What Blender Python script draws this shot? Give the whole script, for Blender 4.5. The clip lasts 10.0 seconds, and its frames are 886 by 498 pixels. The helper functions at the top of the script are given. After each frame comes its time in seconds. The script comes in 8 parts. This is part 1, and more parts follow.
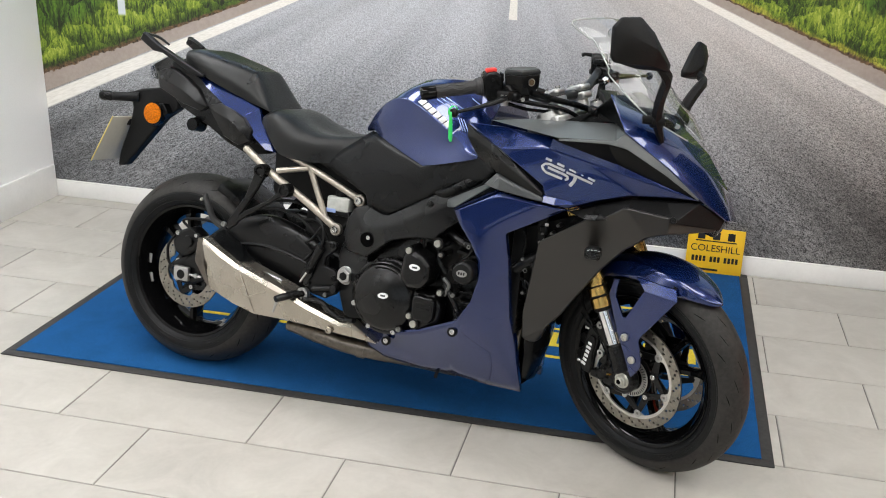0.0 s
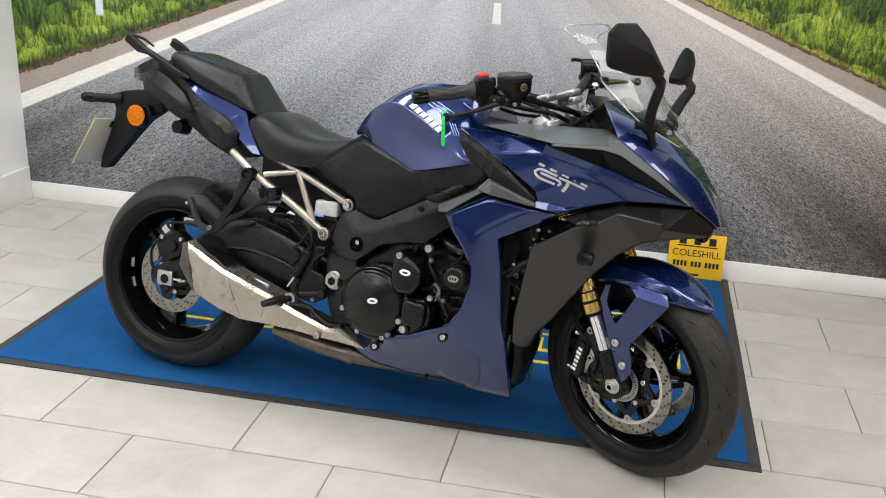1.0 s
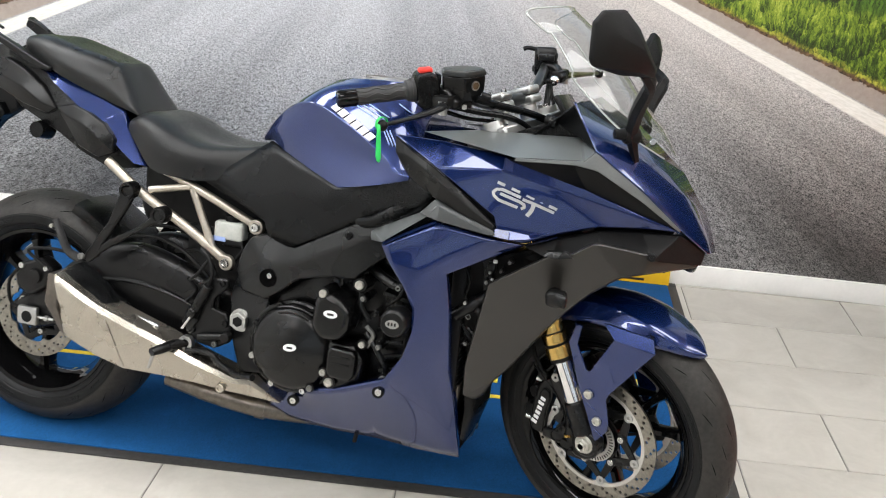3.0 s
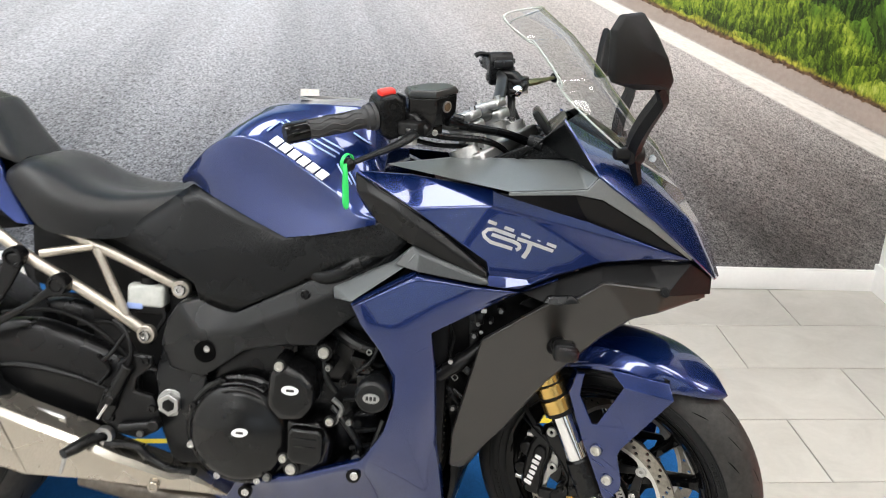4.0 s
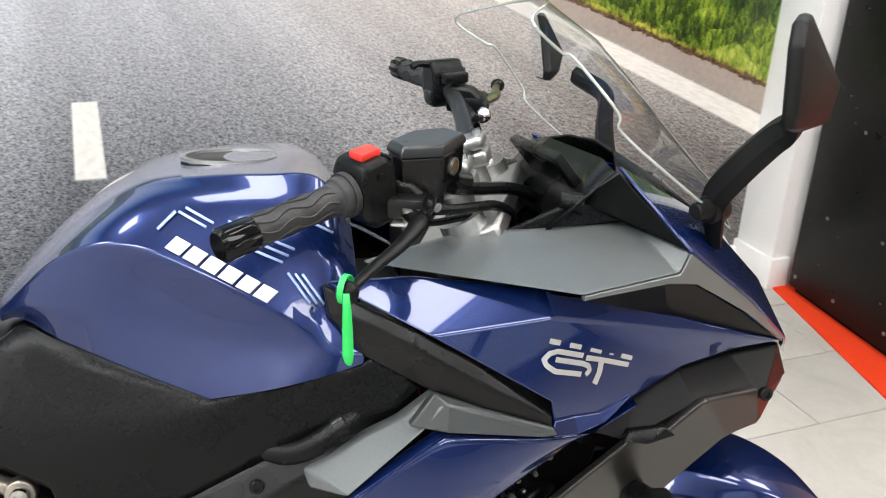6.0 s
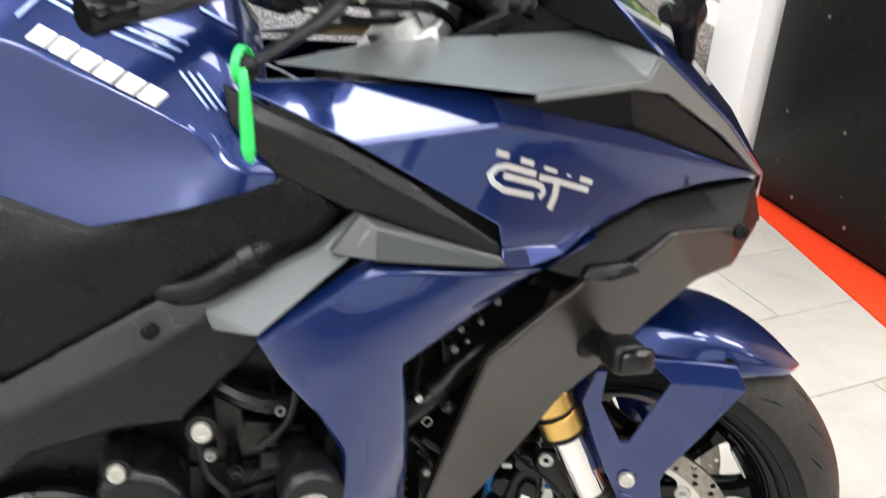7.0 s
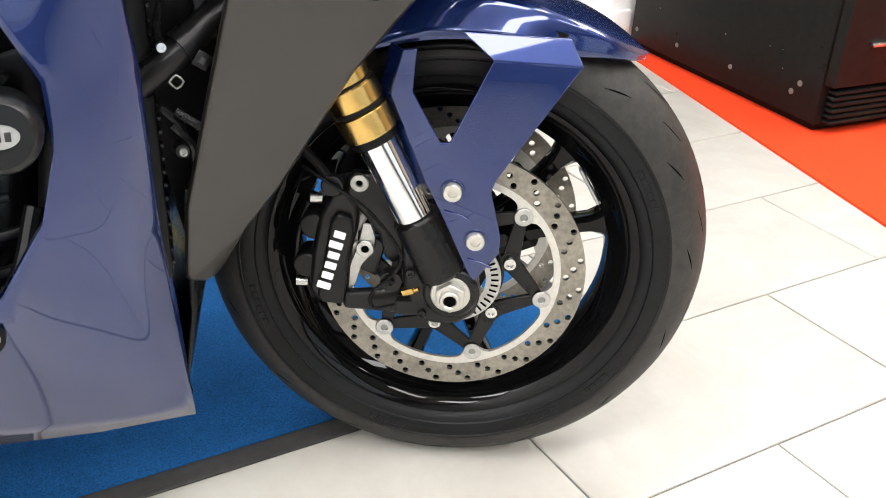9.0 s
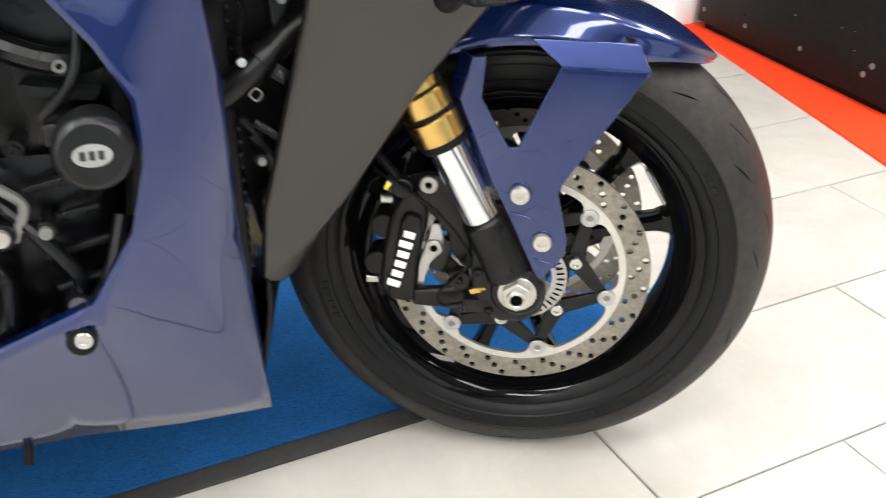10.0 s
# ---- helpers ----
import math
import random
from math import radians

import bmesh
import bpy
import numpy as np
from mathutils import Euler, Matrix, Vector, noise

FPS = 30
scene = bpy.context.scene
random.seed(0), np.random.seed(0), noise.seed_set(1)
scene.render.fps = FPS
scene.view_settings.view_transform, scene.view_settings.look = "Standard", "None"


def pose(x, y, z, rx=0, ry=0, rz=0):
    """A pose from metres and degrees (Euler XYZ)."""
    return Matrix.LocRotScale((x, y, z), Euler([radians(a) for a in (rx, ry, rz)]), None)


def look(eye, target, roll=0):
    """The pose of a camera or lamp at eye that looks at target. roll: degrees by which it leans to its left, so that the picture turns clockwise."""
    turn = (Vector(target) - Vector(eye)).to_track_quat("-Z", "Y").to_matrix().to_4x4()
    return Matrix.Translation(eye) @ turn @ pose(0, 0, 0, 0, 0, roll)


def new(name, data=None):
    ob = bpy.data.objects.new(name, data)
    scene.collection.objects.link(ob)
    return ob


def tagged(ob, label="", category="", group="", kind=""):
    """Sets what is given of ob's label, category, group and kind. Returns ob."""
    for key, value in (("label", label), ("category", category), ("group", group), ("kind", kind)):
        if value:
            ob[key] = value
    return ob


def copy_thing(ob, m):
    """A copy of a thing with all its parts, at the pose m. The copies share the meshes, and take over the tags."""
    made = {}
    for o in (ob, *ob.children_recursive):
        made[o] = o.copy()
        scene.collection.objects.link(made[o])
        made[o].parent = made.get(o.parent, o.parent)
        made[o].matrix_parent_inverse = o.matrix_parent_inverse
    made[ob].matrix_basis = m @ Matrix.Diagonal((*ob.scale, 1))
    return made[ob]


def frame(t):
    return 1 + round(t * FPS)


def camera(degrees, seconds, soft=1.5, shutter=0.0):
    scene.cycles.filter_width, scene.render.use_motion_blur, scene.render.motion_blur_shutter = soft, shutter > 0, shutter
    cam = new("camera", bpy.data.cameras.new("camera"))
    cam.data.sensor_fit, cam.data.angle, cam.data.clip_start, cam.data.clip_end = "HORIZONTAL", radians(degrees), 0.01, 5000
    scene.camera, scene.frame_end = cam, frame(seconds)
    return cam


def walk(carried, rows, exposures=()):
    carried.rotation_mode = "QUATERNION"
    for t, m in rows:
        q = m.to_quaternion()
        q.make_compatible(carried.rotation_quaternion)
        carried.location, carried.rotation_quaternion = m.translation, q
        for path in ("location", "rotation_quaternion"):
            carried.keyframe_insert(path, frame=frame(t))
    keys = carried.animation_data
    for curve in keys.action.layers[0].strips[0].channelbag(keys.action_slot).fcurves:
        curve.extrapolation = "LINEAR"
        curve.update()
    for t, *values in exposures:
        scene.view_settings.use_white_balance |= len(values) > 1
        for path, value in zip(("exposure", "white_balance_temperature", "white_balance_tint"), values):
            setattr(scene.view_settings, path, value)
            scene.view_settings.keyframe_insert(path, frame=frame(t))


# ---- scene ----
cam = camera(48.7, 10.0, soft=1.0, shutter=0.5)
PATH = [
    (0, (-0.156, -0.13, 1.533), (-0.567, 1.702, 0.842), 1.8),
    (0.5, (-0.176, -0.13, 1.541), (-0.565, 1.707, 0.854), 2.1),
    (1, (-0.218, -0.129, 1.532), (-0.567, 1.718, 0.849), 2.6),
    (1.5, (-0.297, -0.111, 1.523), (-0.584, 1.746, 0.838), 2.8),
    (2, (-0.341, -0.011, 1.505), (-0.559, 1.846, 0.797), 3.1),
    (2.2, (-0.35, 0.075, 1.505), (-0.548, 1.936, 0.798), 2.9),
    (3.3, (-0.475, 0.485, 1.487), (-0.567, 2.341, 0.748), 4.4),
    (3.5, (-0.549, 0.569, 1.475), (-0.561, 2.43, 0.744), 3.5),
    (4, (-0.663, 0.716, 1.481), (-0.485, 2.562, 0.732), 2.8),
    (4.5, (-0.709, 0.952, 1.459), (-0.461, 2.781, 0.689), 1.1),
    (5, (-0.748, 1.154, 1.454), (-0.456, 2.973, 0.676), 0.8),
    (5.2, (-0.776, 1.223, 1.45), (-0.413, 3.02, 0.65), 1.2),
    (6.3, (-0.957, 1.501, 1.389), (-0.162, 3.141, 0.567), 3.8),
    (6.5, (-0.935, 1.521, 1.344), (-0.137, 3.141, 0.483), 4.2),
    (7, (-0.866, 1.532, 1.232), (-0.058, 3.12, 0.325), 4.2),
    (7.5, (-0.784, 1.524, 1.094), (0.09, 3.065, 0.166), 5.7),
    (8, (-0.729, 1.512, 0.946), (0.185, 3.017, -0.003), 5.3),
    (8.5, (-0.715, 1.496, 0.86), (0.228, 2.993, -0.073), 4.5),
    (9, (-0.704, 1.493, 0.861), (0.234, 2.989, -0.08), 3.3),
    (9.5, (-0.699, 1.498, 0.86), (0.224, 2.993, -0.094), 3.1),
    (10, (-0.716, 1.492, 0.901), (0.102, 3.021, -0.095), 1.7),
]
EXPOSURES = [(0.0, -0.72), (2.0, -0.58), (3.5, -0.30), (5.0, -0.07), (6.5, -0.26), (7.0, 0.1), (7.5, 0.24), (9.0, 0.28), (10.0, 0.22)]
walk(cam, [(t, look(eye, target, roll)) for t, eye, target, roll in PATH], EXPOSURES)
PANEL_POWER, DAY_POWER = 19.0, 5.0

from mathutils.bvhtree import BVHTree

# ---- world and light ----
world = bpy.data.worlds.new("world")
scene.world = world
world.use_nodes = True
world.node_tree.nodes["Background"].inputs[0].default_value = (0.80, 0.88, 1.0, 1)
world.node_tree.nodes["Background"].inputs[1].default_value = 0.35
CEILING = 2.85


# ---- materials ----
def node(tree, kind, **inputs):
    n = tree.nodes.new(kind)
    for key, value in inputs.items():
        n.inputs[key.replace("_", " ")].default_value = value
    return n


def surf(name, colour, rough=0.5, metal=0.0, coat=0.0, coat_rough=0.03, grain=0.0, grain_size=60.0, stain=0.0, stain_size=4.0,
         bump=0.0, bump_size=400.0, rough_var=0.0, spec=0.5, aniso=0.0):
    """A principled surface with fine grain, broad stains, uneven gloss and fine relief at real-world size."""
    m = bpy.data.materials.new(name)
    m.use_nodes = True
    t = m.node_tree
    p = t.nodes["Principled BSDF"]
    p.inputs["Roughness"].default_value = rough
    p.inputs["Metallic"].default_value = metal
    p.inputs["Coat Weight"].default_value = coat
    p.inputs["Coat Roughness"].default_value = coat_rough
    p.inputs["Specular IOR Level"].default_value = spec
    p.inputs["Anisotropic"].default_value = aniso
    p.inputs["Base Color"].default_value = (*colour, 1)
    at = t.nodes.new("ShaderNodeTexCoord").outputs["Object"]
    link = t.links.new
    last = None
    for amount, size, detail in ((grain, grain_size, 4.0), (stain, stain_size, 5.0)):
        if not amount:
            continue
        n = node(t, "ShaderNodeTexNoise", Scale=size, Detail=detail, Roughness=0.6)
        link(at, n.inputs["Vector"])
        r = node(t, "ShaderNodeMapRange")
        r.inputs["From Min"].default_value, r.inputs["From Max"].default_value = 0.3, 0.7
        r.inputs["To Min"].default_value, r.inputs["To Max"].default_value = 1 - amount, 1 + amount
        link(n.outputs["Fac"], r.inputs["Value"])
        mix = t.nodes.new("ShaderNodeVectorMath")
        mix.operation = "SCALE"
        if last is None:
            mix.inputs[0].default_value = colour
        else:
            link(last, mix.inputs[0])
        link(r.outputs["Result"], mix.inputs["Scale"])
        last = mix.outputs[0]
    if last is not None:
        link(last, p.inputs["Base Color"])
    if rough_var:
        n = node(t, "ShaderNodeTexNoise", Scale=9.0, Detail=6.0)
        link(at, n.inputs["Vector"])
        r = node(t, "ShaderNodeMapRange")
        r.inputs["From Min"].default_value, r.inputs["From Max"].default_value = 0.3, 0.7
        r.inputs["To Min"].default_value, r.inputs["To Max"].default_value = max(rough - rough_var, 0.02), rough + rough_var
        link(n.outputs["Fac"], r.inputs["Value"])
        link(r.outputs["Result"], p.inputs["Roughness"])
    if bump:
        n = node(t, "ShaderNodeTexNoise", Scale=bump_size, Detail=3.0)
        link(at, n.inputs["Vector"])
        b = node(t, "ShaderNodeBump", Strength=bump, Distance=0.001)
        link(n.outputs["Fac"], b.inputs["Height"])
        link(b.outputs["Normal"], p.inputs["Normal"])
    return m


PAINT = surf("metallic_blue_paint", (0.0036, 0.0168, 0.100), 0.24, 0.60, 1.0, 0.012, grain=0.18, grain_size=900)
HOUSING = surf("grained_black_plastic", (0.0050, 0.0051, 0.0053), 0.50, grain=0.15, grain_size=300, bump=0.3, bump_size=900, spec=0.18)
MATTE = surf("matte_black_plastic", (0.0040, 0.0043, 0.0046), 0.27, grain=0.15, grain_size=300, bump=0.25, bump_size=900, rough_var=0.05, spec=0.155)
SATIN = surf("satin_black_plastic", (0.0050, 0.0051, 0.0053), 0.30, grain=0.12, grain_size=200, bump=0.12, bump_size=700, rough_var=0.06, spec=0.22)
CAP = surf("grey_satin_plastic", (0.125, 0.135, 0.136), 0.33, 0.40, grain=0.06, grain_size=250, bump=0.1, bump_size=800, rough_var=0.05)
SPAR = surf("satin_black_spar", (0.0048, 0.0052, 0.0056), 0.28, grain=0.12, grain_size=250, bump=0.2, bump_size=600, rough_var=0.06, spec=0.29)
GREY_CAP = surf("dark_grey_satin_plastic", (0.017, 0.0185, 0.019), 0.32, 0.15, grain=0.08, grain_size=250, rough_var=0.05)
BLADE = surf("mid_grey_satin_plastic", (0.055, 0.059, 0.060), 0.33, 0.3, grain=0.08, grain_size=250, rough_var=0.05)
GLOSS = surf("gloss_black", (0.003, 0.003, 0.0032), 0.055, rough_var=0.03, spec=0.2)
FRAME = surf("black_painted_alloy", (0.0035, 0.0035, 0.0037), 0.30, grain=0.2, grain_size=200, bump=0.15, bump_size=500, rough_var=0.08, spec=0.28)
ENGINE = surf("black_engine_casting", (0.0033, 0.0033, 0.0035), 0.25, grain=0.25, grain_size=180, bump=0.2, bump_size=350, rough_var=0.06, spec=0.34)
DARK = surf("dark_machinery", (0.0025, 0.0025, 0.0027), 0.5, grain=0.4, grain_size=60, bump=0.5, bump_size=120, spec=0.2)
VINYL = surf("black_seat_vinyl", (0.0050, 0.0053, 0.0055), 0.32, grain=0.1, grain_size=150, bump=0.5, bump_size=700, rough_var=0.06, spec=0.34)
RUBBER = surf("tyre_rubber", (0.0042, 0.0046, 0.0052), 0.43, grain=0.25, grain_size=120, stain=0.2, stain_size=12, bump=0.3, bump_size=350, spec=0.2)
WING = surf("satin_bronze_black_plastic", (0.0115, 0.0102, 0.0086), 0.34, grain=0.1, grain_size=300, bump=0.2, bump_size=900, rough_var=0.04, spec=0.62)
PALE_BLUE = surf("pale_blue_stripe", (0.30, 0.40, 0.72), 0.3, coat=0.6)
TREAD = surf("dull_tread_rubber", (0.023, 0.0215, 0.0200), 0.56, grain=0.3, grain_size=90, stain=0.25, stain_size=14, bump=0.4, bump_size=260, spec=0.3)
OLIVE = surf("olive_grey_alloy", (0.055, 0.060, 0.020), 0.35, 0.4)
RIVET = surf("grey_rivet_steel", (0.22, 0.22, 0.21), 0.4, 0.6)
AMBER_FLUID = surf("brown_fluid_window", (0.09, 0.06, 0.035), 0.15)
# glossless black, painted in for the shade inside cuts, slots and holes
SHADE_BLACK = surf("flat_shade_black", (0.003, 0.003, 0.003), 0.9, spec=0.0)
GRIP = surf("grip_rubber", (0.018, 0.018, 0.019), 0.6, bump=0.8, bump_size=260, grain=0.2)
STEEL = surf("machined_steel", (0.55, 0.55, 0.54), 0.28, 1.0, grain=0.1, grain_size=250, rough_var=0.08)
DISC = surf("brake_disc_steel", (0.25, 0.235, 0.205), 0.38, 1.0, grain=0.22, grain_size=160, stain=0.2, stain_size=26, rough_var=0.06)
BAND = surf("pale_machined_band", (0.56, 0.55, 0.52), 0.42, 0.85, grain=0.08, grain_size=200, rough_var=0.05)
ZINC = surf("zinc_plated_steel", (0.50, 0.49, 0.45), 0.36, 0.8, grain=0.08, grain_size=220, rough_var=0.06)
CHROME = surf("chromed_fork_tube", (0.78, 0.78, 0.78), 0.08, 1.0)
ALLOY = surf("cast_alloy", (0.44, 0.44, 0.43), 0.40, 1.0, grain=0.1, grain_size=200, bump=0.2, bump_size=400)
GREY_WALL = surf("grey_wall_panel", (0.075, 0.075, 0.08), 0.6, grain=0.03, grain_size=80, stain=0.06, stain_size=1.5)
BEIGE_WALL = surf("warm_beige_wall", (0.52, 0.41, 0.29), 0.6, grain=0.03, grain_size=80, stain=0.06, stain_size=1.5)
GOLD = surf("gold_anodised_alloy", (0.60, 0.40, 0.13), 0.24, 1.0, grain=0.08, grain_size=200)
TUBE = surf("champagne_painted_tube", (0.46, 0.42, 0.36), 0.36, 0.85, grain=0.1, grain_size=150, rough_var=0.06)
MUFFLER = surf("brushed_steel_muffler", (0.43, 0.395, 0.34), 0.27, 0.95, grain=0.08, grain_size=300, stain=0.08, stain_size=9, aniso=0.4, rough_var=0.06)
HEADER = surf("heat_tinted_pipe", (0.13, 0.115, 0.10), 0.36, 0.95, grain=0.2, grain_size=60, stain=0.25, stain_size=14)
AMBER = surf("amber_reflector", (0.56, 0.145, 0.002), 0.35, spec=0.08, grain=0.6, grain_size=200, bump=0.8, bump_size=300)
RED = surf("red_switch", (0.62, 0.03, 0.02), 0.4)
GREEN = surf("green_tag", (0.02, 0.52, 0.10), 0.45)
WHITE_MARK = surf("white_marking", (0.82, 0.82, 0.82), 0.4)
SILVER_MARK = surf("silver_decal", (0.46, 0.46, 0.45), 0.35, 0.5)
PLATE = surf("number_plate_back", (0.50, 0.485, 0.42), 0.4, grain=0.04, grain_size=80)
BOTTLE = surf("milky_plastic", (0.46, 0.47, 0.44), 0.3, grain=0.15, grain_size=60)
SIGN = surf("yellow_acrylic_sign", (0.86, 0.52, 0.02), 0.28, grain=0.03, grain_size=40)
PALE_YELLOW = surf("pale_yellow_plastic", (0.52, 0.42, 0.13), 0.4)
INK = surf("black_ink", (0.01, 0.01, 0.01), 0.5)
WALL = surf("white_wall_paint", (0.86, 0.86, 0.85), 0.6, grain=0.02, grain_size=120, stain=0.02, stain_size=1.5, bump=0.15, bump_size=180)
TRIM = surf("white_gloss_trim", (0.86, 0.85, 0.83), 0.35, grain=0.02, grain_size=60, stain=0.04, stain_size=5)
GROUT = surf("grey_grout", (0.17, 0.16, 0.145), 0.85, grain=0.2, grain_size=120)
MAT_PILE = surf("blue_carpet_pile", (0.010, 0.074, 0.215), 0.95, grain=0.45, grain_size=420, stain=0.14, stain_size=7, bump=1.0, bump_size=500, spec=0.1)
MAT_YELLOW = surf("yellow_carpet_print", (0.66, 0.50, 0.05), 0.95, grain=0.25, grain_size=420, bump=0.8, bump_size=500, spec=0.1)
MAT_EDGE = surf("black_rubber_edging", (0.030, 0.028, 0.027), 0.65, grain=0.25, grain_size=80, bump=0.3)
CARPET = surf("red_carpet", (0.78, 0.055, 0.015), 0.9, grain=0.18, grain_size=300, bump=0.8, bump_size=400, spec=0.1)
CABINET = surf("black_lacquered_steel", (0.0105, 0.0108, 0.0100), 0.34, grain=0.2, grain_size=40, rough_var=0.08, spec=0.10)
CEIL = surf("white_ceiling_board", (0.56, 0.56, 0.55), 0.8, grain=0.05, grain_size=90)
AMBER.node_tree.nodes["Principled BSDF"].inputs["Transmission Weight"].default_value = 0.1


def glass(name, colour, rough=0.0):
    m = bpy.data.materials.new(name)
    m.use_nodes = True
    p = m.node_tree.nodes["Principled BSDF"]
    p.inputs["Base Color"].default_value = (*colour, 1)
    p.inputs["Roughness"].default_value = rough
    p.inputs["Transmission Weight"].default_value = 1.0
    p.inputs["IOR"].default_value = 1.45
    return m




def thin_sheet(name, tint):
    """A thin clear sheet: light passes straight through, and its gloss grows at grazing angles."""
    m = bpy.data.materials.new(name)
    m.use_nodes = True
    t, link = m.node_tree, m.node_tree.links.new
    clear, gloss, mix, fr, steep, part_ = (t.nodes.new("ShaderNode" + k) for k in ("BsdfTransparent", "BsdfGlossy", "MixShader", "LayerWeight", "Math", "Math"))
    clear.inputs[0].default_value, gloss.inputs["Roughness"].default_value = (*tint, 1), 0.03
    fr.inputs["Blend"].default_value = 0.5
    steep.operation, steep.inputs[1].default_value = "POWER", 4.0
    part_.operation, part_.inputs[1].default_value, part_.inputs[2].default_value = "MULTIPLY_ADD", 0.75, 0.035
    link(fr.outputs["Facing"], steep.inputs[0])
    link(steep.outputs[0], part_.inputs[0])
    link(part_.outputs[0], mix.inputs[0])
    link(clear.outputs[0], mix.inputs[1])
    link(gloss.outputs[0], mix.inputs[2])
    link(mix.outputs[0], t.nodes["Material Output"].inputs[0])
    return m


SCREEN = thin_sheet("clear_acrylic", (0.95, 0.96, 0.95))
PANE = glass("window_glass", (0.95, 0.97, 0.97))
LENS = glass("smoked_lens", (0.30, 0.30, 0.32))
ACRYLIC = surf("polished_acrylic_edge", (0.62, 0.66, 0.62), 0.1, coat=0.5)
ACRYLIC.node_tree.nodes["Principled BSDF"].inputs["Transmission Weight"].default_value = 0.45
MIRROR = surf("mirror_glass", (0.85, 0.86, 0.88), 0.02, 1.0)


def lamp_face(name, colour, strength):
    m = bpy.data.materials.new(name)
    m.use_nodes = True
    t = m.node_tree
    e = t.nodes.new("ShaderNodeEmission")
    e.inputs[0].default_value, e.inputs[1].default_value = (*colour, 1), strength
    t.links.new(e.outputs[0], t.nodes["Material Output"].inputs[0])
    return m


DIFFUSER = lamp_face("lit_diffuser", (1.0, 0.98, 0.95), 6.5)
DAYLIGHT = lamp_face("bright_street", (0.86, 0.93, 1.0), 1.0)


def tile_material():
    """Pale stone-effect porcelain: each tile a little different, soft clouds and veins."""
    m = surf("pale_stone_tile", (0.53, 0.49, 0.43), 0.34, bump=0.06, bump_size=60, rough_var=0.07)
    t, link = m.node_tree, m.node_tree.links.new
    p = t.nodes["Principled BSDF"]
    at = t.nodes.new("ShaderNodeTexCoord").outputs["Object"]
    info = t.nodes.new("ShaderNodeObjectInfo")
    shift = t.nodes.new("ShaderNodeVectorMath")
    shift.operation = "MULTIPLY_ADD"
    shift.inputs[1].default_value = (1, 1, 1)
    spread = t.nodes.new("ShaderNodeCombineXYZ")
    ten = t.nodes.new("ShaderNodeMath")
    ten.operation = "MULTIPLY"
    ten.inputs[1].default_value = 37.0
    link(info.outputs["Random"], ten.inputs[0])
    link(ten.outputs[0], spread.inputs[0])
    link(ten.outputs[0], spread.inputs[1])
    link(at, shift.inputs[0])
    link(spread.outputs[0], shift.inputs[2])
    cloud = node(t, "ShaderNodeTexNoise", Scale=5.0, Detail=6.0, Roughness=0.65, Distortion=0.8)
    link(shift.outputs[0], cloud.inputs["Vector"])
    fine = node(t, "ShaderNodeTexNoise", Scale=55.0, Detail=4.0)
    link(shift.outputs[0], fine.inputs["Vector"])
    ramp = t.nodes.new("ShaderNodeValToRGB")
    ramp.color_ramp.elements[0].position, ramp.color_ramp.elements[0].color = 0.30, (0.41, 0.388, 0.35, 1)
    ramp.color_ramp.elements[1].position, ramp.color_ramp.elements[1].color = 0.68, (0.505, 0.482, 0.44, 1)
    link(cloud.outputs["Fac"], ramp.inputs[0])
    tone = t.nodes.new("ShaderNodeMapRange")
    tone.inputs["To Min"].default_value, tone.inputs["To Max"].default_value = 0.95, 1.05
    link(info.outputs["Random"], tone.inputs["Value"])
    tone2 = t.nodes.new("ShaderNodeMapRange")
    tone2.inputs["To Min"].default_value, tone2.inputs["To Max"].default_value = 0.95, 1.05
    link(fine.outputs["Fac"], tone2.inputs["Value"])
    last = ramp.outputs[0]
    for src in (tone, tone2):
        s = t.nodes.new("ShaderNodeVectorMath")
        s.operation = "SCALE"
        link(last, s.inputs[0])
        link(src.outputs[0], s.inputs["Scale"])
        last = s.outputs[0]
    link(last, p.inputs["Base Color"])
    return m


TILE = tile_material()


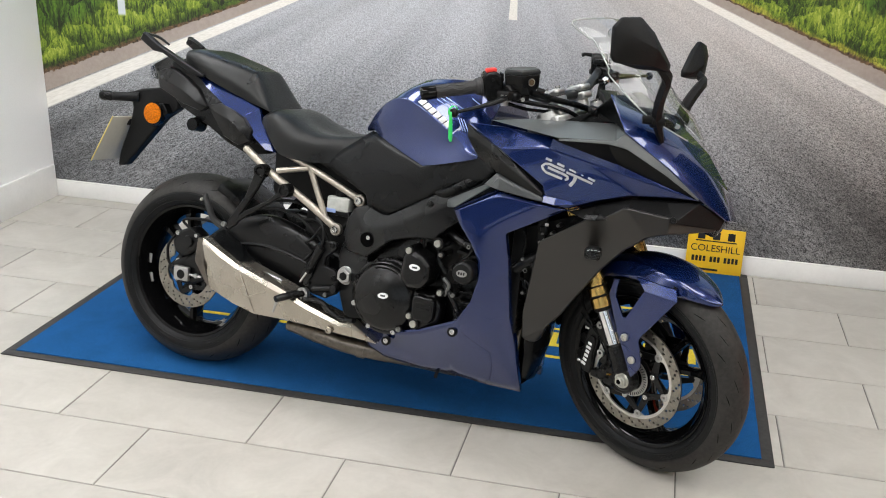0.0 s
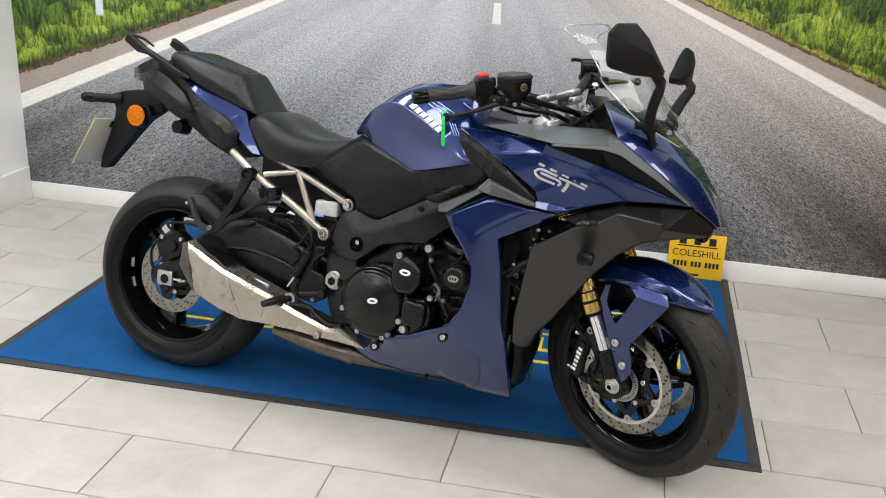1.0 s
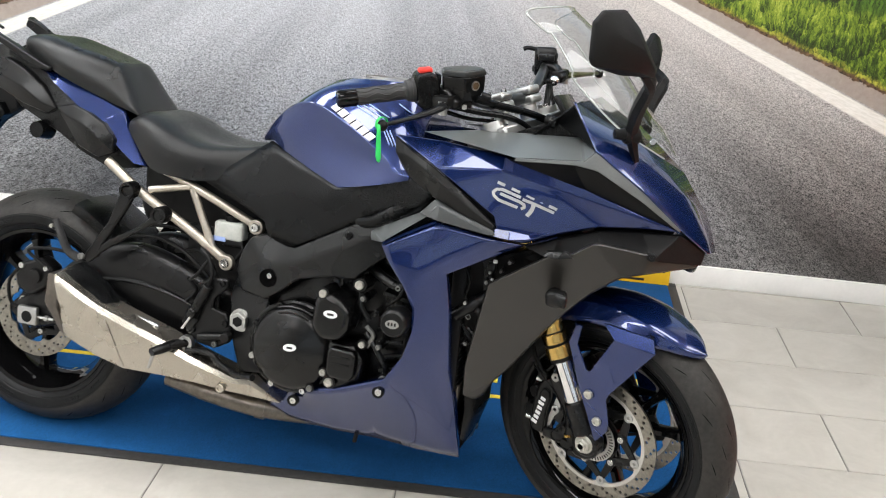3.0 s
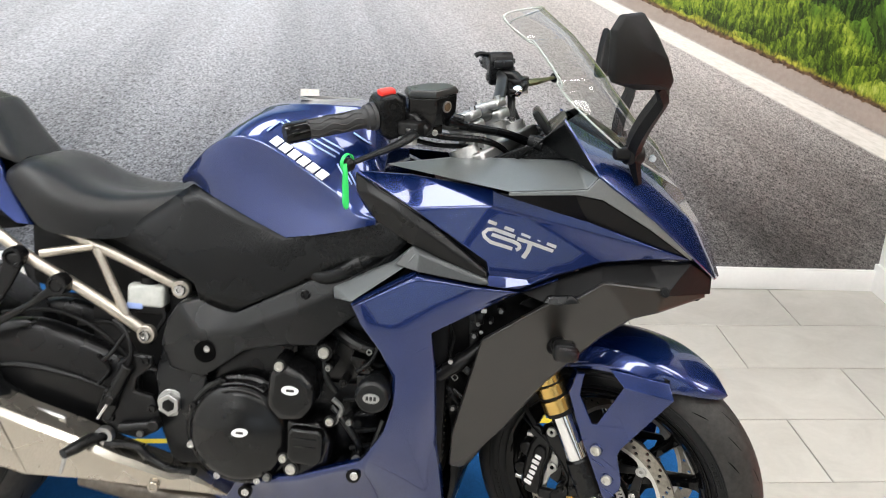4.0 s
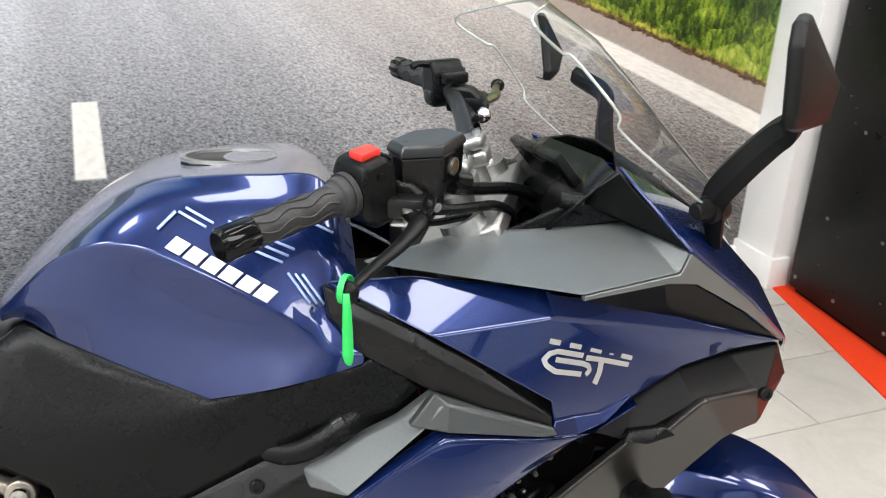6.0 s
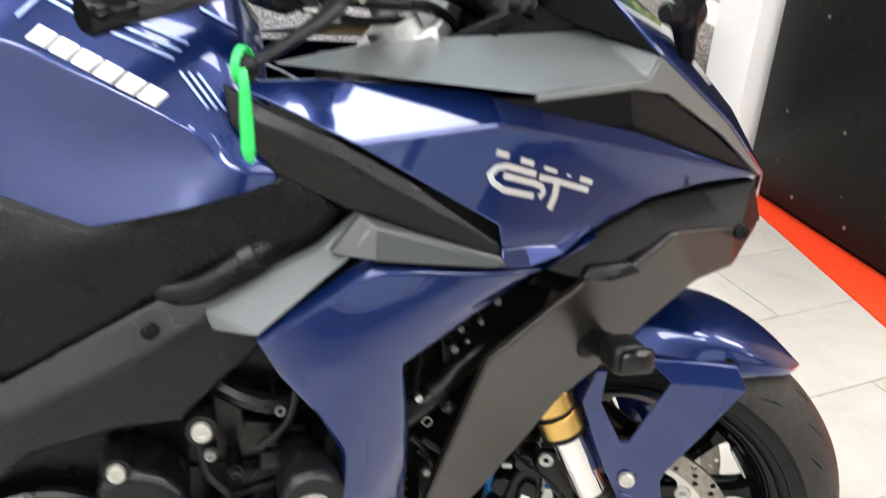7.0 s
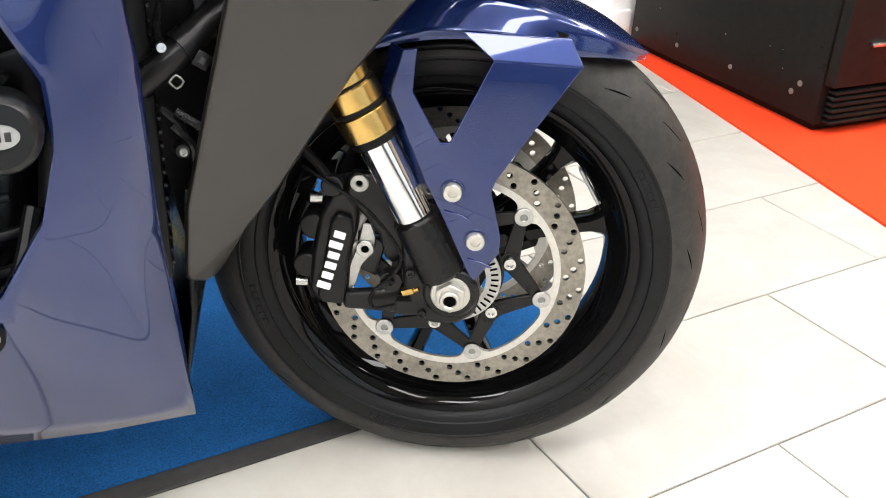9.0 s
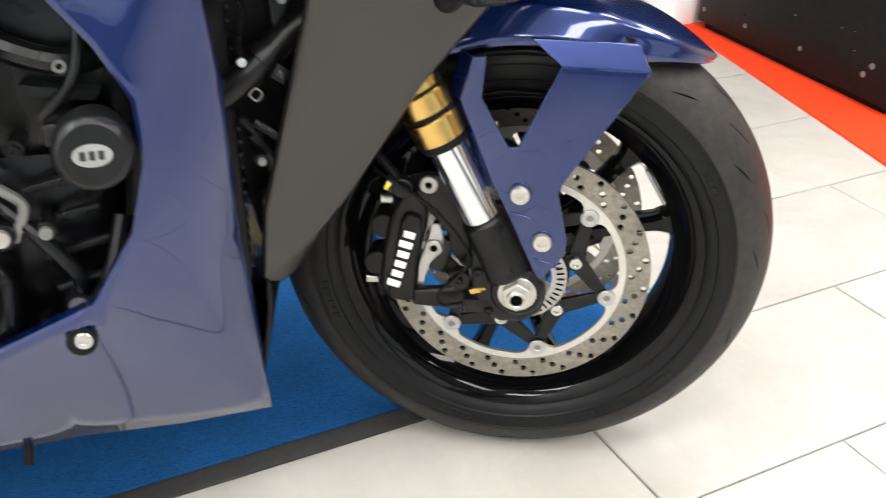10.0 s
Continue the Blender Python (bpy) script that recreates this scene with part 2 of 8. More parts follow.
def mural_material():
    """A printed photograph of a straight road: lines that run to one vanishing point, verges, grass, a hedge and sky."""
    m = bpy.data.materials.new("printed_road_mural")
    m.use_nodes = True
    t, link = m.node_tree, m.node_tree.links.new
    p = t.nodes["Principled BSDF"]
    p.inputs["Roughness"].default_value = 0.42
    at = t.nodes.new("ShaderNodeTexCoord").outputs["Object"]
    sep = t.nodes.new("ShaderNodeSeparateXYZ")
    link(at, sep.inputs[0])

    def math_(op, a, b=None, clamp=False):
        n = t.nodes.new("ShaderNodeMath")
        n.operation, n.use_clamp = op, clamp
        for k, v in enumerate((a, b)):
            if v is None:
                continue
            if isinstance(v, (int, float)):
                n.inputs[k].default_value = v
            else:
                link(v, n.inputs[k])
        return n.outputs[0]

    def noise_(vec, scale, detail=4.0, rough=0.6):
        n = node(t, "ShaderNodeTexNoise", Scale=scale, Detail=detail, Roughness=rough)
        link(vec, n.inputs["Vector"])
        return n.outputs["Fac"]

    def step_(v, lo, hi):
        n = t.nodes.new("ShaderNodeMapRange")
        n.interpolation_type = "SMOOTHSTEP"
        n.inputs["From Min"].default_value, n.inputs["From Max"].default_value = lo, hi
        link(v, n.inputs["Value"])
        return n.outputs["Result"]

    def blend(fac, a, b):
        n = t.nodes.new("ShaderNodeMix")
        n.data_type = "RGBA"
        link(fac, n.inputs["Factor"])
        for k, v in ((6, a), (7, b)):
            if isinstance(v, tuple):
                n.inputs[k].default_value = (*v, 1)
            else:
                link(v, n.inputs[k])
        return n.outputs[2]

    def ramp_(fac, lo, c0, hi, c1):
        n = t.nodes.new("ShaderNodeValToRGB")
        n.color_ramp.elements[0].position, n.color_ramp.elements[0].color = lo, (*c0, 1)
        n.color_ramp.elements[1].position, n.color_ramp.elements[1].color = hi, (*c1, 1)
        link(fac, n.inputs[0])
        return n.outputs[0]

    x, z = math_("ADD", sep.outputs[0], 0.2), sep.outputs[2]
    drop = math_("MAXIMUM", math_("SUBTRACT", 1.476, z), 0.004)
    u = math_("DIVIDE", math_("ADD", x, 0.82), drop)
    v = math_("DIVIDE", 1.0, drop)
    uv = t.nodes.new("ShaderNodeCombineXYZ")
    link(u, uv.inputs[0])
    link(v, uv.inputs[1])
    uv = uv.outputs[0]
    wobble = math_("MULTIPLY", math_("SUBTRACT", noise_(uv, 6.0), 0.5), 0.07)
    shift = math_("ADD", math_("MULTIPLY", step_(u, -0.1, 0.1), 0.11), -0.05)
    side = math_("ADD", math_("ADD", math_("ABSOLUTE", u), math_("MULTIPLY", wobble, step_(math_("ABSOLUTE", u), 2.5, 2.7))), shift)
    # asphalt: coarse grit that shrinks with distance, paler wheel tracks
    track = t.nodes.new("ShaderNodeCombineXYZ")
    link(math_("MULTIPLY", u, 1.0), track.inputs[0])
    link(math_("MULTIPLY", v, 0.12), track.inputs[1])
    tracks = noise_(track.outputs[0], 1.7, 3.0)
    grit = math_("ADD", math_("MULTIPLY", noise_(uv, 70.0, 3.0, 0.8), 0.5), math_("MULTIPLY", noise_(at, 190.0, 1.0, 0.5), 0.5))
    tone = math_("ADD", math_("MULTIPLY", step_(z, 0.15, 1.15), 0.38), math_("MULTIPLY", math_("SUBTRACT", tracks, 0.45), 0.50))
    tone = math_("ADD", tone, 0.084)
    grain = math_("ADD", math_("MULTIPLY", math_("SUBTRACT", grit, 0.5), math_("SUBTRACT", 7.4, math_("MULTIPLY", step_(z, 0.15, 1.15), 5.8))), 1.0)
    grey = math_("MAXIMUM", math_("MULTIPLY", tone, grain), 0.012)
    rgb = t.nodes.new("ShaderNodeCombineXYZ")
    warm = step_(u, 0.2, 1.9)
    link(math_("MULTIPLY", grey, math_("ADD", math_("MULTIPLY", warm, 0.09), 0.98)), rgb.inputs[0])
    link(grey, rgb.inputs[1])
    link(math_("MULTIPLY", grey, math_("SUBTRACT", 1.05, math_("MULTIPLY", warm, 0.10))), rgb.inputs[2])
    colour = rgb.outputs[0]
    # painted lines
    chalk = ramp_(noise_(uv, 40.0), 0.3, (0.74, 0.71, 0.64), 0.6, (0.88, 0.85, 0.79))
    edge = math_("MULTIPLY", step_(side, 2.21, 2.24), step_(side, 2.42, 2.39))
    colour = blend(edge, colour, chalk)
    near_dash = math_("MULTIPLY", step_(v, 1.020, 1.030), step_(v, 1.312, 1.302))
    far_dash = math_("MULTIPLY", step_(v, 2.18, 2.20), step_(v, 2.72, 2.70))
    dash = math_("MULTIPLY", math_("MULTIPLY", step_(u, -0.052, -0.046), step_(u, 0.036, 0.030)), math_("MAXIMUM", near_dash, far_dash))
    colour = blend(dash, colour, chalk)
    # worn shoulder, a strip of soil, yellow moss along it, then tufts of grass with dark gaps and bushes further off
    sand = ramp_(math_("ADD", math_("MULTIPLY", noise_(at, 55.0, 5.0, 0.7), 0.6), math_("MULTIPLY", noise_(at, 4.0, 3.0), 0.4)), 0.3, (0.31, 0.255, 0.22), 0.7, (0.43, 0.365, 0.32))
    colour = blend(step_(side, 2.41, 2.44), colour, sand)
    def tufts(scale, fan, blades, ragged_by, ragged_size):
        """Clumps of grass: blades fan out from a dark foot to a bright tip."""
        c = t.nodes.new("ShaderNodeCombineXYZ")
        dx = math_("MULTIPLY", math_("SUBTRACT", noise_(at, ragged_size, 3.0, 0.7), 0.5), ragged_by)
        c2 = t.nodes.new("ShaderNodeVectorMath")
        c2.operation, c2.inputs[1].default_value = "ADD", (7.3, 2.1, 4.7)
        link(at, c2.inputs[0])
        dz = math_("MULTIPLY", math_("SUBTRACT", noise_(c2.outputs[0], ragged_size, 3.0, 0.7), 0.5), ragged_by * 1.6)
        px, pz = math_("ADD", x, dx), math_("MULTIPLY", math_("ADD", z, dz), 0.78)
        link(px, c.inputs[0])
        link(pz, c.inputs[1])
        vor = t.nodes.new("ShaderNodeTexVoronoi")
        vor.voronoi_dimensions = "2D"
        vor.inputs["Scale"].default_value = scale
        link(c.outputs[0], vor.inputs["Vector"])
        root = t.nodes.new("ShaderNodeSeparateXYZ")
        link(vor.outputs["Position"], root.inputs[0])
        rnd = t.nodes.new("ShaderNodeSeparateXYZ")
        link(vor.outputs["Color"], rnd.inputs[0])
        up = math_("MULTIPLY", math_("SUBTRACT", pz, root.outputs[1]), scale)
        out = math_("DIVIDE", math_("MULTIPLY", math_("SUBTRACT", px, root.outputs[0]), scale), math_("ADD", math_("MAXIMUM", up, -0.6), fan))
        b = t.nodes.new("ShaderNodeCombineXYZ")
        link(math_("MULTIPLY", out, blades), b.inputs[0])
        link(math_("MULTIPLY", up, 1.3), b.inputs[1])
        link(math_("MULTIPLY", rnd.outputs[0], 60.0), b.inputs[2])
        blade = noise_(b.outputs[0], 1.0, 4.0, 0.7)
        return math_("ADD", math_("MULTIPLY", up, 0.25), math_("ADD", math_("MULTIPLY", math_("SUBTRACT", blade, 0.5), 1.9), 0.5))

    tall = tufts(8.0, 1.4, 21.0, 0.030, 50.0)
    low = tufts(19.0, 1.5, 9.0, 0.018, 85.0)
    broad = noise_(at, 5.0, 3.0, 0.6)
    sward = math_("ADD", math_("MULTIPLY", tall, 0.50), math_("ADD", math_("MULTIPLY", low, 0.50), math_("MULTIPLY", math_("SUBTRACT", broad, 0.5), 0.75)))
    n = t.nodes.new("ShaderNodeValToRGB")
    ramp = n.color_ramp
    ramp.elements[0].position, ramp.elements[0].color = 0.24, (0.006, 0.014, 0.002, 1)
    ramp.elements[1].position, ramp.elements[1].color = 0.90, (0.55, 0.58, 0.18, 1)
    for at_, col in ((0.42, (0.045, 0.085, 0.006, 1)), (0.56, (0.16, 0.245, 0.018, 1)), (0.72, (0.34, 0.41, 0.050, 1))):
        e = ramp.elements.new(at_)
        e.color = col
    link(sward, n.inputs[0])
    grass = n.outputs[0]
    away = math_("MULTIPLY", math_("SUBTRACT", side, 2.70), drop)
    # a yellow mossy fringe on one side, a shaded foot on the other
    moss = ramp_(math_("ADD", math_("MULTIPLY", low, 0.5), math_("MULTIPLY", noise_(at, 60.0, 4.0, 0.75), 0.5)), 0.34, (0.050, 0.075, 0.006), 0.66, (0.50, 0.47, 0.060))
    fringe = math_("ADD", away, math_("MULTIPLY", math_("SUBTRACT", noise_(at, 11.0, 4.0, 0.65), 0.5), 0.22))
    right_side = step_(u, -0.1, 0.1)
    grass = blend(math_("MULTIPLY", right_side, step_(fringe, 0.080, 0.025)), grass, moss)
    foot = ramp_(low, 0.30, (0.003, 0.008, 0.001), 0.85, (0.085, 0.150, 0.010))
    grass = blend(math_("MULTIPLY", math_("SUBTRACT", 1.0, right_side), step_(fringe, 0.185, 0.065)), grass, foot)
    leafy = ramp_(tall, 0.34, (0.003, 0.010, 0.002), 0.85, (0.12, 0.24, 0.020))
    grass = blend(step_(math_("ADD", away, math_("MULTIPLY", math_("SUBTRACT", noise_(at, 6.0, 4.0, 0.6), 0.5), 0.7)), 0.50, 0.62), grass, leafy)
    ragged = math_("ADD", side, math_("MULTIPLY", math_("SUBTRACT", noise_(at, 30.0, 5.0, 0.7), 0.5), 0.17))
    soil = ramp_(noise_(at, 70.0, 4.0, 0.7), 0.35, (0.016, 0.009, 0.006), 0.68, (0.21, 0.12, 0.06))
    colour = blend(step_(ragged, 2.655, 2.675), colour, soil)
    colour = blend(step_(ragged, 2.705, 2.765), colour, grass)
    # a pale marker post in the verge
    post = math_("MULTIPLY", math_("MULTIPLY", step_(x, -2.712, -2.706), step_(x, -2.668, -2.674)), step_(z, 0.925, 0.94))
    colour = blend(post, colour, (0.62, 0.66, 0.70))
    # hedge and sky above the horizon
    hedge = ramp_(noise_(at, 14.0, 6.0, 0.7), 0.35, (0.02, 0.04, 0.006), 0.65, (0.12, 0.17, 0.03))
    top = math_("ADD", z, math_("MULTIPLY", noise_(at, 3.0, 5.0), 0.25))
    sky = ramp_(step_(z, 1.5, 2.8), 0.0, (0.62, 0.72, 0.82), 1.0, (0.16, 0.36, 0.66))
    colour = blend(step_(z, 1.46, 1.48), colour, hedge)
    colour = blend(step_(top, 1.72, 1.76), colour, sky)
    link(colour, p.inputs["Base Color"])
    return m


MURAL = mural_material()


# ---- mesh tools ----
def part(name, bm, material, parent=None, label="", xf=None, smooth=35.0, bevel=0.0, sub=0, solid=0.0, segments=2, hard=False):
    """Links a bmesh as one mesh object, under parent where one is given."""
    if xf is not None:
        bmesh.ops.transform(bm, matrix=xf, verts=bm.verts)
    bmesh.ops.recalc_face_normals(bm, faces=bm.faces)
    me = bpy.data.meshes.new(name)
    bm.to_mesh(me)
    bm.free()
    for f in me.polygons:
        f.use_smooth = True
    if not sub:
        me.set_sharp_from_angle(angle=radians(smooth))
    me.materials.append(material)
    ob = new(name, me)
    if solid:
        s = ob.modifiers.new("solid", "SOLIDIFY")
        s.thickness, s.offset = solid, -1.0
    if bevel:
        b = ob.modifiers.new("bevel", "BEVEL")
        b.width, b.segments, b.limit_method, b.angle_limit = bevel, segments, "ANGLE", radians(min(28.0, smooth))
        b.harden_normals = hard
    if sub:
        s = ob.modifiers.new("sub", "SUBSURF")
        s.levels = s.render_levels = sub
    if parent is not None:
        ob.parent = parent
    if label:
        tagged(ob, label)
    return ob


def join(*many):
    out = bmesh.new()
    for bm in many:
        me = bpy.data.meshes.new("join")
        bm.to_mesh(me)
        bm.free()
        out.from_mesh(me)
        bpy.data.meshes.remove(me)
    return out


def mirrored(bm):
    """A mirrored copy, for the other side of the machine."""
    out = bm.copy()
    bmesh.ops.scale(out, vec=(1, -1, 1), verts=out.verts)
    bmesh.ops.reverse_faces(out, faces=out.faces)
    return out


def box(x0, x1, y0, y1, z0, z1):
    bm = bmesh.new()
    bmesh.ops.create_cube(bm, size=1)
    for v in bm.verts:
        v.co = Vector(((x0, x1)[v.co.x > 0], (y0, y1)[v.co.y > 0], (z0, z1)[v.co.z > 0]))
    return bm


def soft_box(x0, x1, y0, y1, z0, z1, r=0.004, seg=2):
    bm = box(x0, x1, y0, y1, z0, z1)
    bmesh.ops.bevel(bm, geom=bm.edges, offset=r, segments=seg, affect="EDGES", profile=0.5)
    return bm


def rod(a, b, r0, r1=None, n=16):
    """A round bar from a to b."""
    a, b = Vector(a), Vector(b)
    bm = bmesh.new()
    d = b - a
    bmesh.ops.create_cone(bm, cap_ends=True, segments=n, radius1=r0, radius2=r0 if r1 is None else r1, depth=d.length)
    bmesh.ops.transform(bm, matrix=Matrix.Translation((a + b) / 2) @ d.to_track_quat("Z", "Y").to_matrix().to_4x4(), verts=bm.verts)
    return bm


def curve_points(points, steps=6):
    """Points on a smooth curve through the given ones."""
    p = [Vector(q) for q in points]
    p = [2 * p[0] - p[1]] + p + [2 * p[-1] - p[-2]]
    out = []
    for i in range(1, len(p) - 2):
        for k in range(steps):
            s = k / steps
            out.append(0.5 * (2 * p[i] + (p[i + 1] - p[i - 1]) * s + (2 * p[i - 1] - 5 * p[i] + 4 * p[i + 1] - p[i + 2]) * s * s
                              + (3 * p[i] - p[i - 1] - 3 * p[i + 1] + p[i + 2]) * s ** 3))
    out.append(p[-2])
    return out


def tube(points, r, n=10, steps=6, flat=1.0):
    """A round hose or bent tube along a smooth curve; r is a number or a list along the points."""
    pts = curve_points(points, steps) if steps > 1 else [Vector(q) for q in points]
    bm, rings = bmesh.new(), []
    side = Vector((0, 1, 0))
    for i, c in enumerate(pts):
        d = (pts[min(i + 1, len(pts) - 1)] - pts[max(i - 1, 0)]).normalized()
        side = (side - d * side.dot(d))
        if side.length < 1e-4:
            side = Vector((0.3, 0.2, 1)) - d * d.dot(Vector((0.3, 0.2, 1)))
        side.normalize()
        up = d.cross(side)
        if isinstance(r, (list, tuple)):
            s = i / max(len(pts) - 1, 1) * (len(r) - 1)
            k = min(int(s), len(r) - 2)
            rr = r[k] + (r[k + 1] - r[k]) * (s - k)
        else:
            rr = r
        rings.append([bm.verts.new(c + rr * (math.cos(2 * math.pi * j / n) * side + flat * math.sin(2 * math.pi * j / n) * up)) for j in range(n)])
    for a, b in zip(rings, rings[1:]):
        for j in range(n):
            bm.faces.new((a[j], a[(j + 1) % n], b[(j + 1) % n], b[j]))
    bm.faces.new(rings[0][::-1])
    bm.faces.new(rings[-1])
    return bm


def lathe(profile, centre, n=64, closed=True):
    """Turns a profile of (radius, y) round the y axis through centre."""
    bm, rings = bmesh.new(), []
    cx, cy, cz = centre
    for k in range(n):
        a = 2 * math.pi * k / n
        rings.append([bm.verts.new((cx + r * math.cos(a), cy + y, cz + r * math.sin(a))) for r, y in profile])
    m = len(profile)
    for k in range(n):
        a, b = rings[k], rings[(k + 1) % n]
        for i in range(m if closed else m - 1):
            j = (i + 1) % m
            bm.faces.new((a[i], a[j], b[j], b[i]))
    return bm


def prism(outline, y0, y1):
    """An upright plate: an outline of (x, z) between two depths."""
    bm = bmesh.new()
    a = [bm.verts.new((x, y0, z)) for x, z in outline]
    b = [bm.verts.new((x, y1, z)) for x, z in outline]
    n = len(outline)
    bm.faces.new(a)
    bm.faces.new(b[::-1])
    for i in range(n):
        bm.faces.new((a[i], b[i], b[(i + 1) % n], a[(i + 1) % n]))
    return bm


def shell(verts, faces, depth, soft=False, fold=1.0):
    """A faceted panel: the outer facets as given, and a back that lies depth further in (towards the machine's middle)."""
    bm = bmesh.new()
    front = [bm.verts.new(v) for v in verts]
    back = [bm.verts.new((x, y + (depth if y < 0 else -depth), z)) for x, y, z in verts]
    count = {}
    for f in faces:
        for i, a in enumerate(f):
            b = f[(i + 1) % len(f)]
            count.setdefault(frozenset((a, b)), []).append((a, b))
    for f in faces:
        bm.faces.new([front[i] for i in f])
        bm.faces.new([back[i] for i in reversed(f)])
    for some in count.values():
        if len(some) == 1:
            a, b = some[0]
            bm.faces.new((front[b], front[a], back[a], back[b]))
    if soft:
        # the rim stays sharp, the joints between facets may be rounded by subdivision
        crease = bm.edges.layers.float.new("crease_edge")
        inner = set(front), set(back)
        for e in bm.edges:
            same = all(v in inner[0] for v in e.verts) or all(v in inner[1] for v in e.verts)
            i = [front.index(v) if v in inner[0] else back.index(v) for v in e.verts]
            e[crease] = 0.0 if same and len(count.get(frozenset(i), ())) > 1 else 1.0
            if same and soft is not True and frozenset(i) in soft:
                e[crease] = fold
    bmesh.ops.triangulate(bm, faces=[f for f in bm.faces if len(f.verts) > 4])
    return bm


def skin(rows, close=False):
    """A sheet through rows of points."""
    bm = bmesh.new()
    grid = [[bm.verts.new(p) for p in row] for row in rows]
    for a, b in zip(grid, grid[1:]):
        for j in range(len(a) - (0 if close else 1)):
            k = (j + 1) % len(a)
            bm.faces.new((a[j], a[k], b[k], b[j]))
    return bm


def both(name, bm, material, parent, label="", **more):
    """The same panel on the right and on the left of the machine."""
    other = mirrored(bm)
    a = part(name, bm, material, parent, label, **more)
    part(name, other, material, parent, label, **more)
    return a


def right(points):
    """Points given by (x, outward, z) on the right side."""
    return [(x, -o, z) for x, o, z in points]


def spline(points, corners=(), steps=4):
    """A smooth curve through the points, broken at the corners."""
    cuts = [0, *sorted(corners), len(points) - 1]
    out = []
    for a, b in zip(cuts, cuts[1:]):
        some = points[a:b + 1]
        got = curve_points(some, steps) if len(some) > 2 else [Vector(some[0]).lerp(Vector(some[1]), k / steps) for k in range(steps + 1)]
        out += got if not out else got[1:]
    return out


def smooth_skin(rows, corners=(), across=4, along=4, caps=False, rim_breaks=()):
    """A smooth sheet that passes through rows of points; corners are sharp lines along it, rim_breaks the rows at which its two long edges turn sharply."""
    rows = [spline(list(r), corners, across) for r in rows]
    n = len(rows[0])
    cols = [spline([r[j] for r in rows], rim_breaks if j in (0, n - 1) else (), along) for j in range(n)]
    grid = [[c[i] for c in cols] for i in range(len(cols[0]))]
    bm = skin(grid)
    if caps:
        n = len(grid[0])
        bm.verts.ensure_lookup_table()
        bm.faces.new([bm.verts[i] for i in range(n)])
        bm.faces.new([bm.verts[len(bm.verts) - n + i] for i in range(n)][::-1])
    return bm


# ---- the showroom ----
X0, X1, Y0 = -3.15, 4.6, -3.6
TURN_WALL = pose(0.2, 4.035, 0, 0, 0, -1.5)


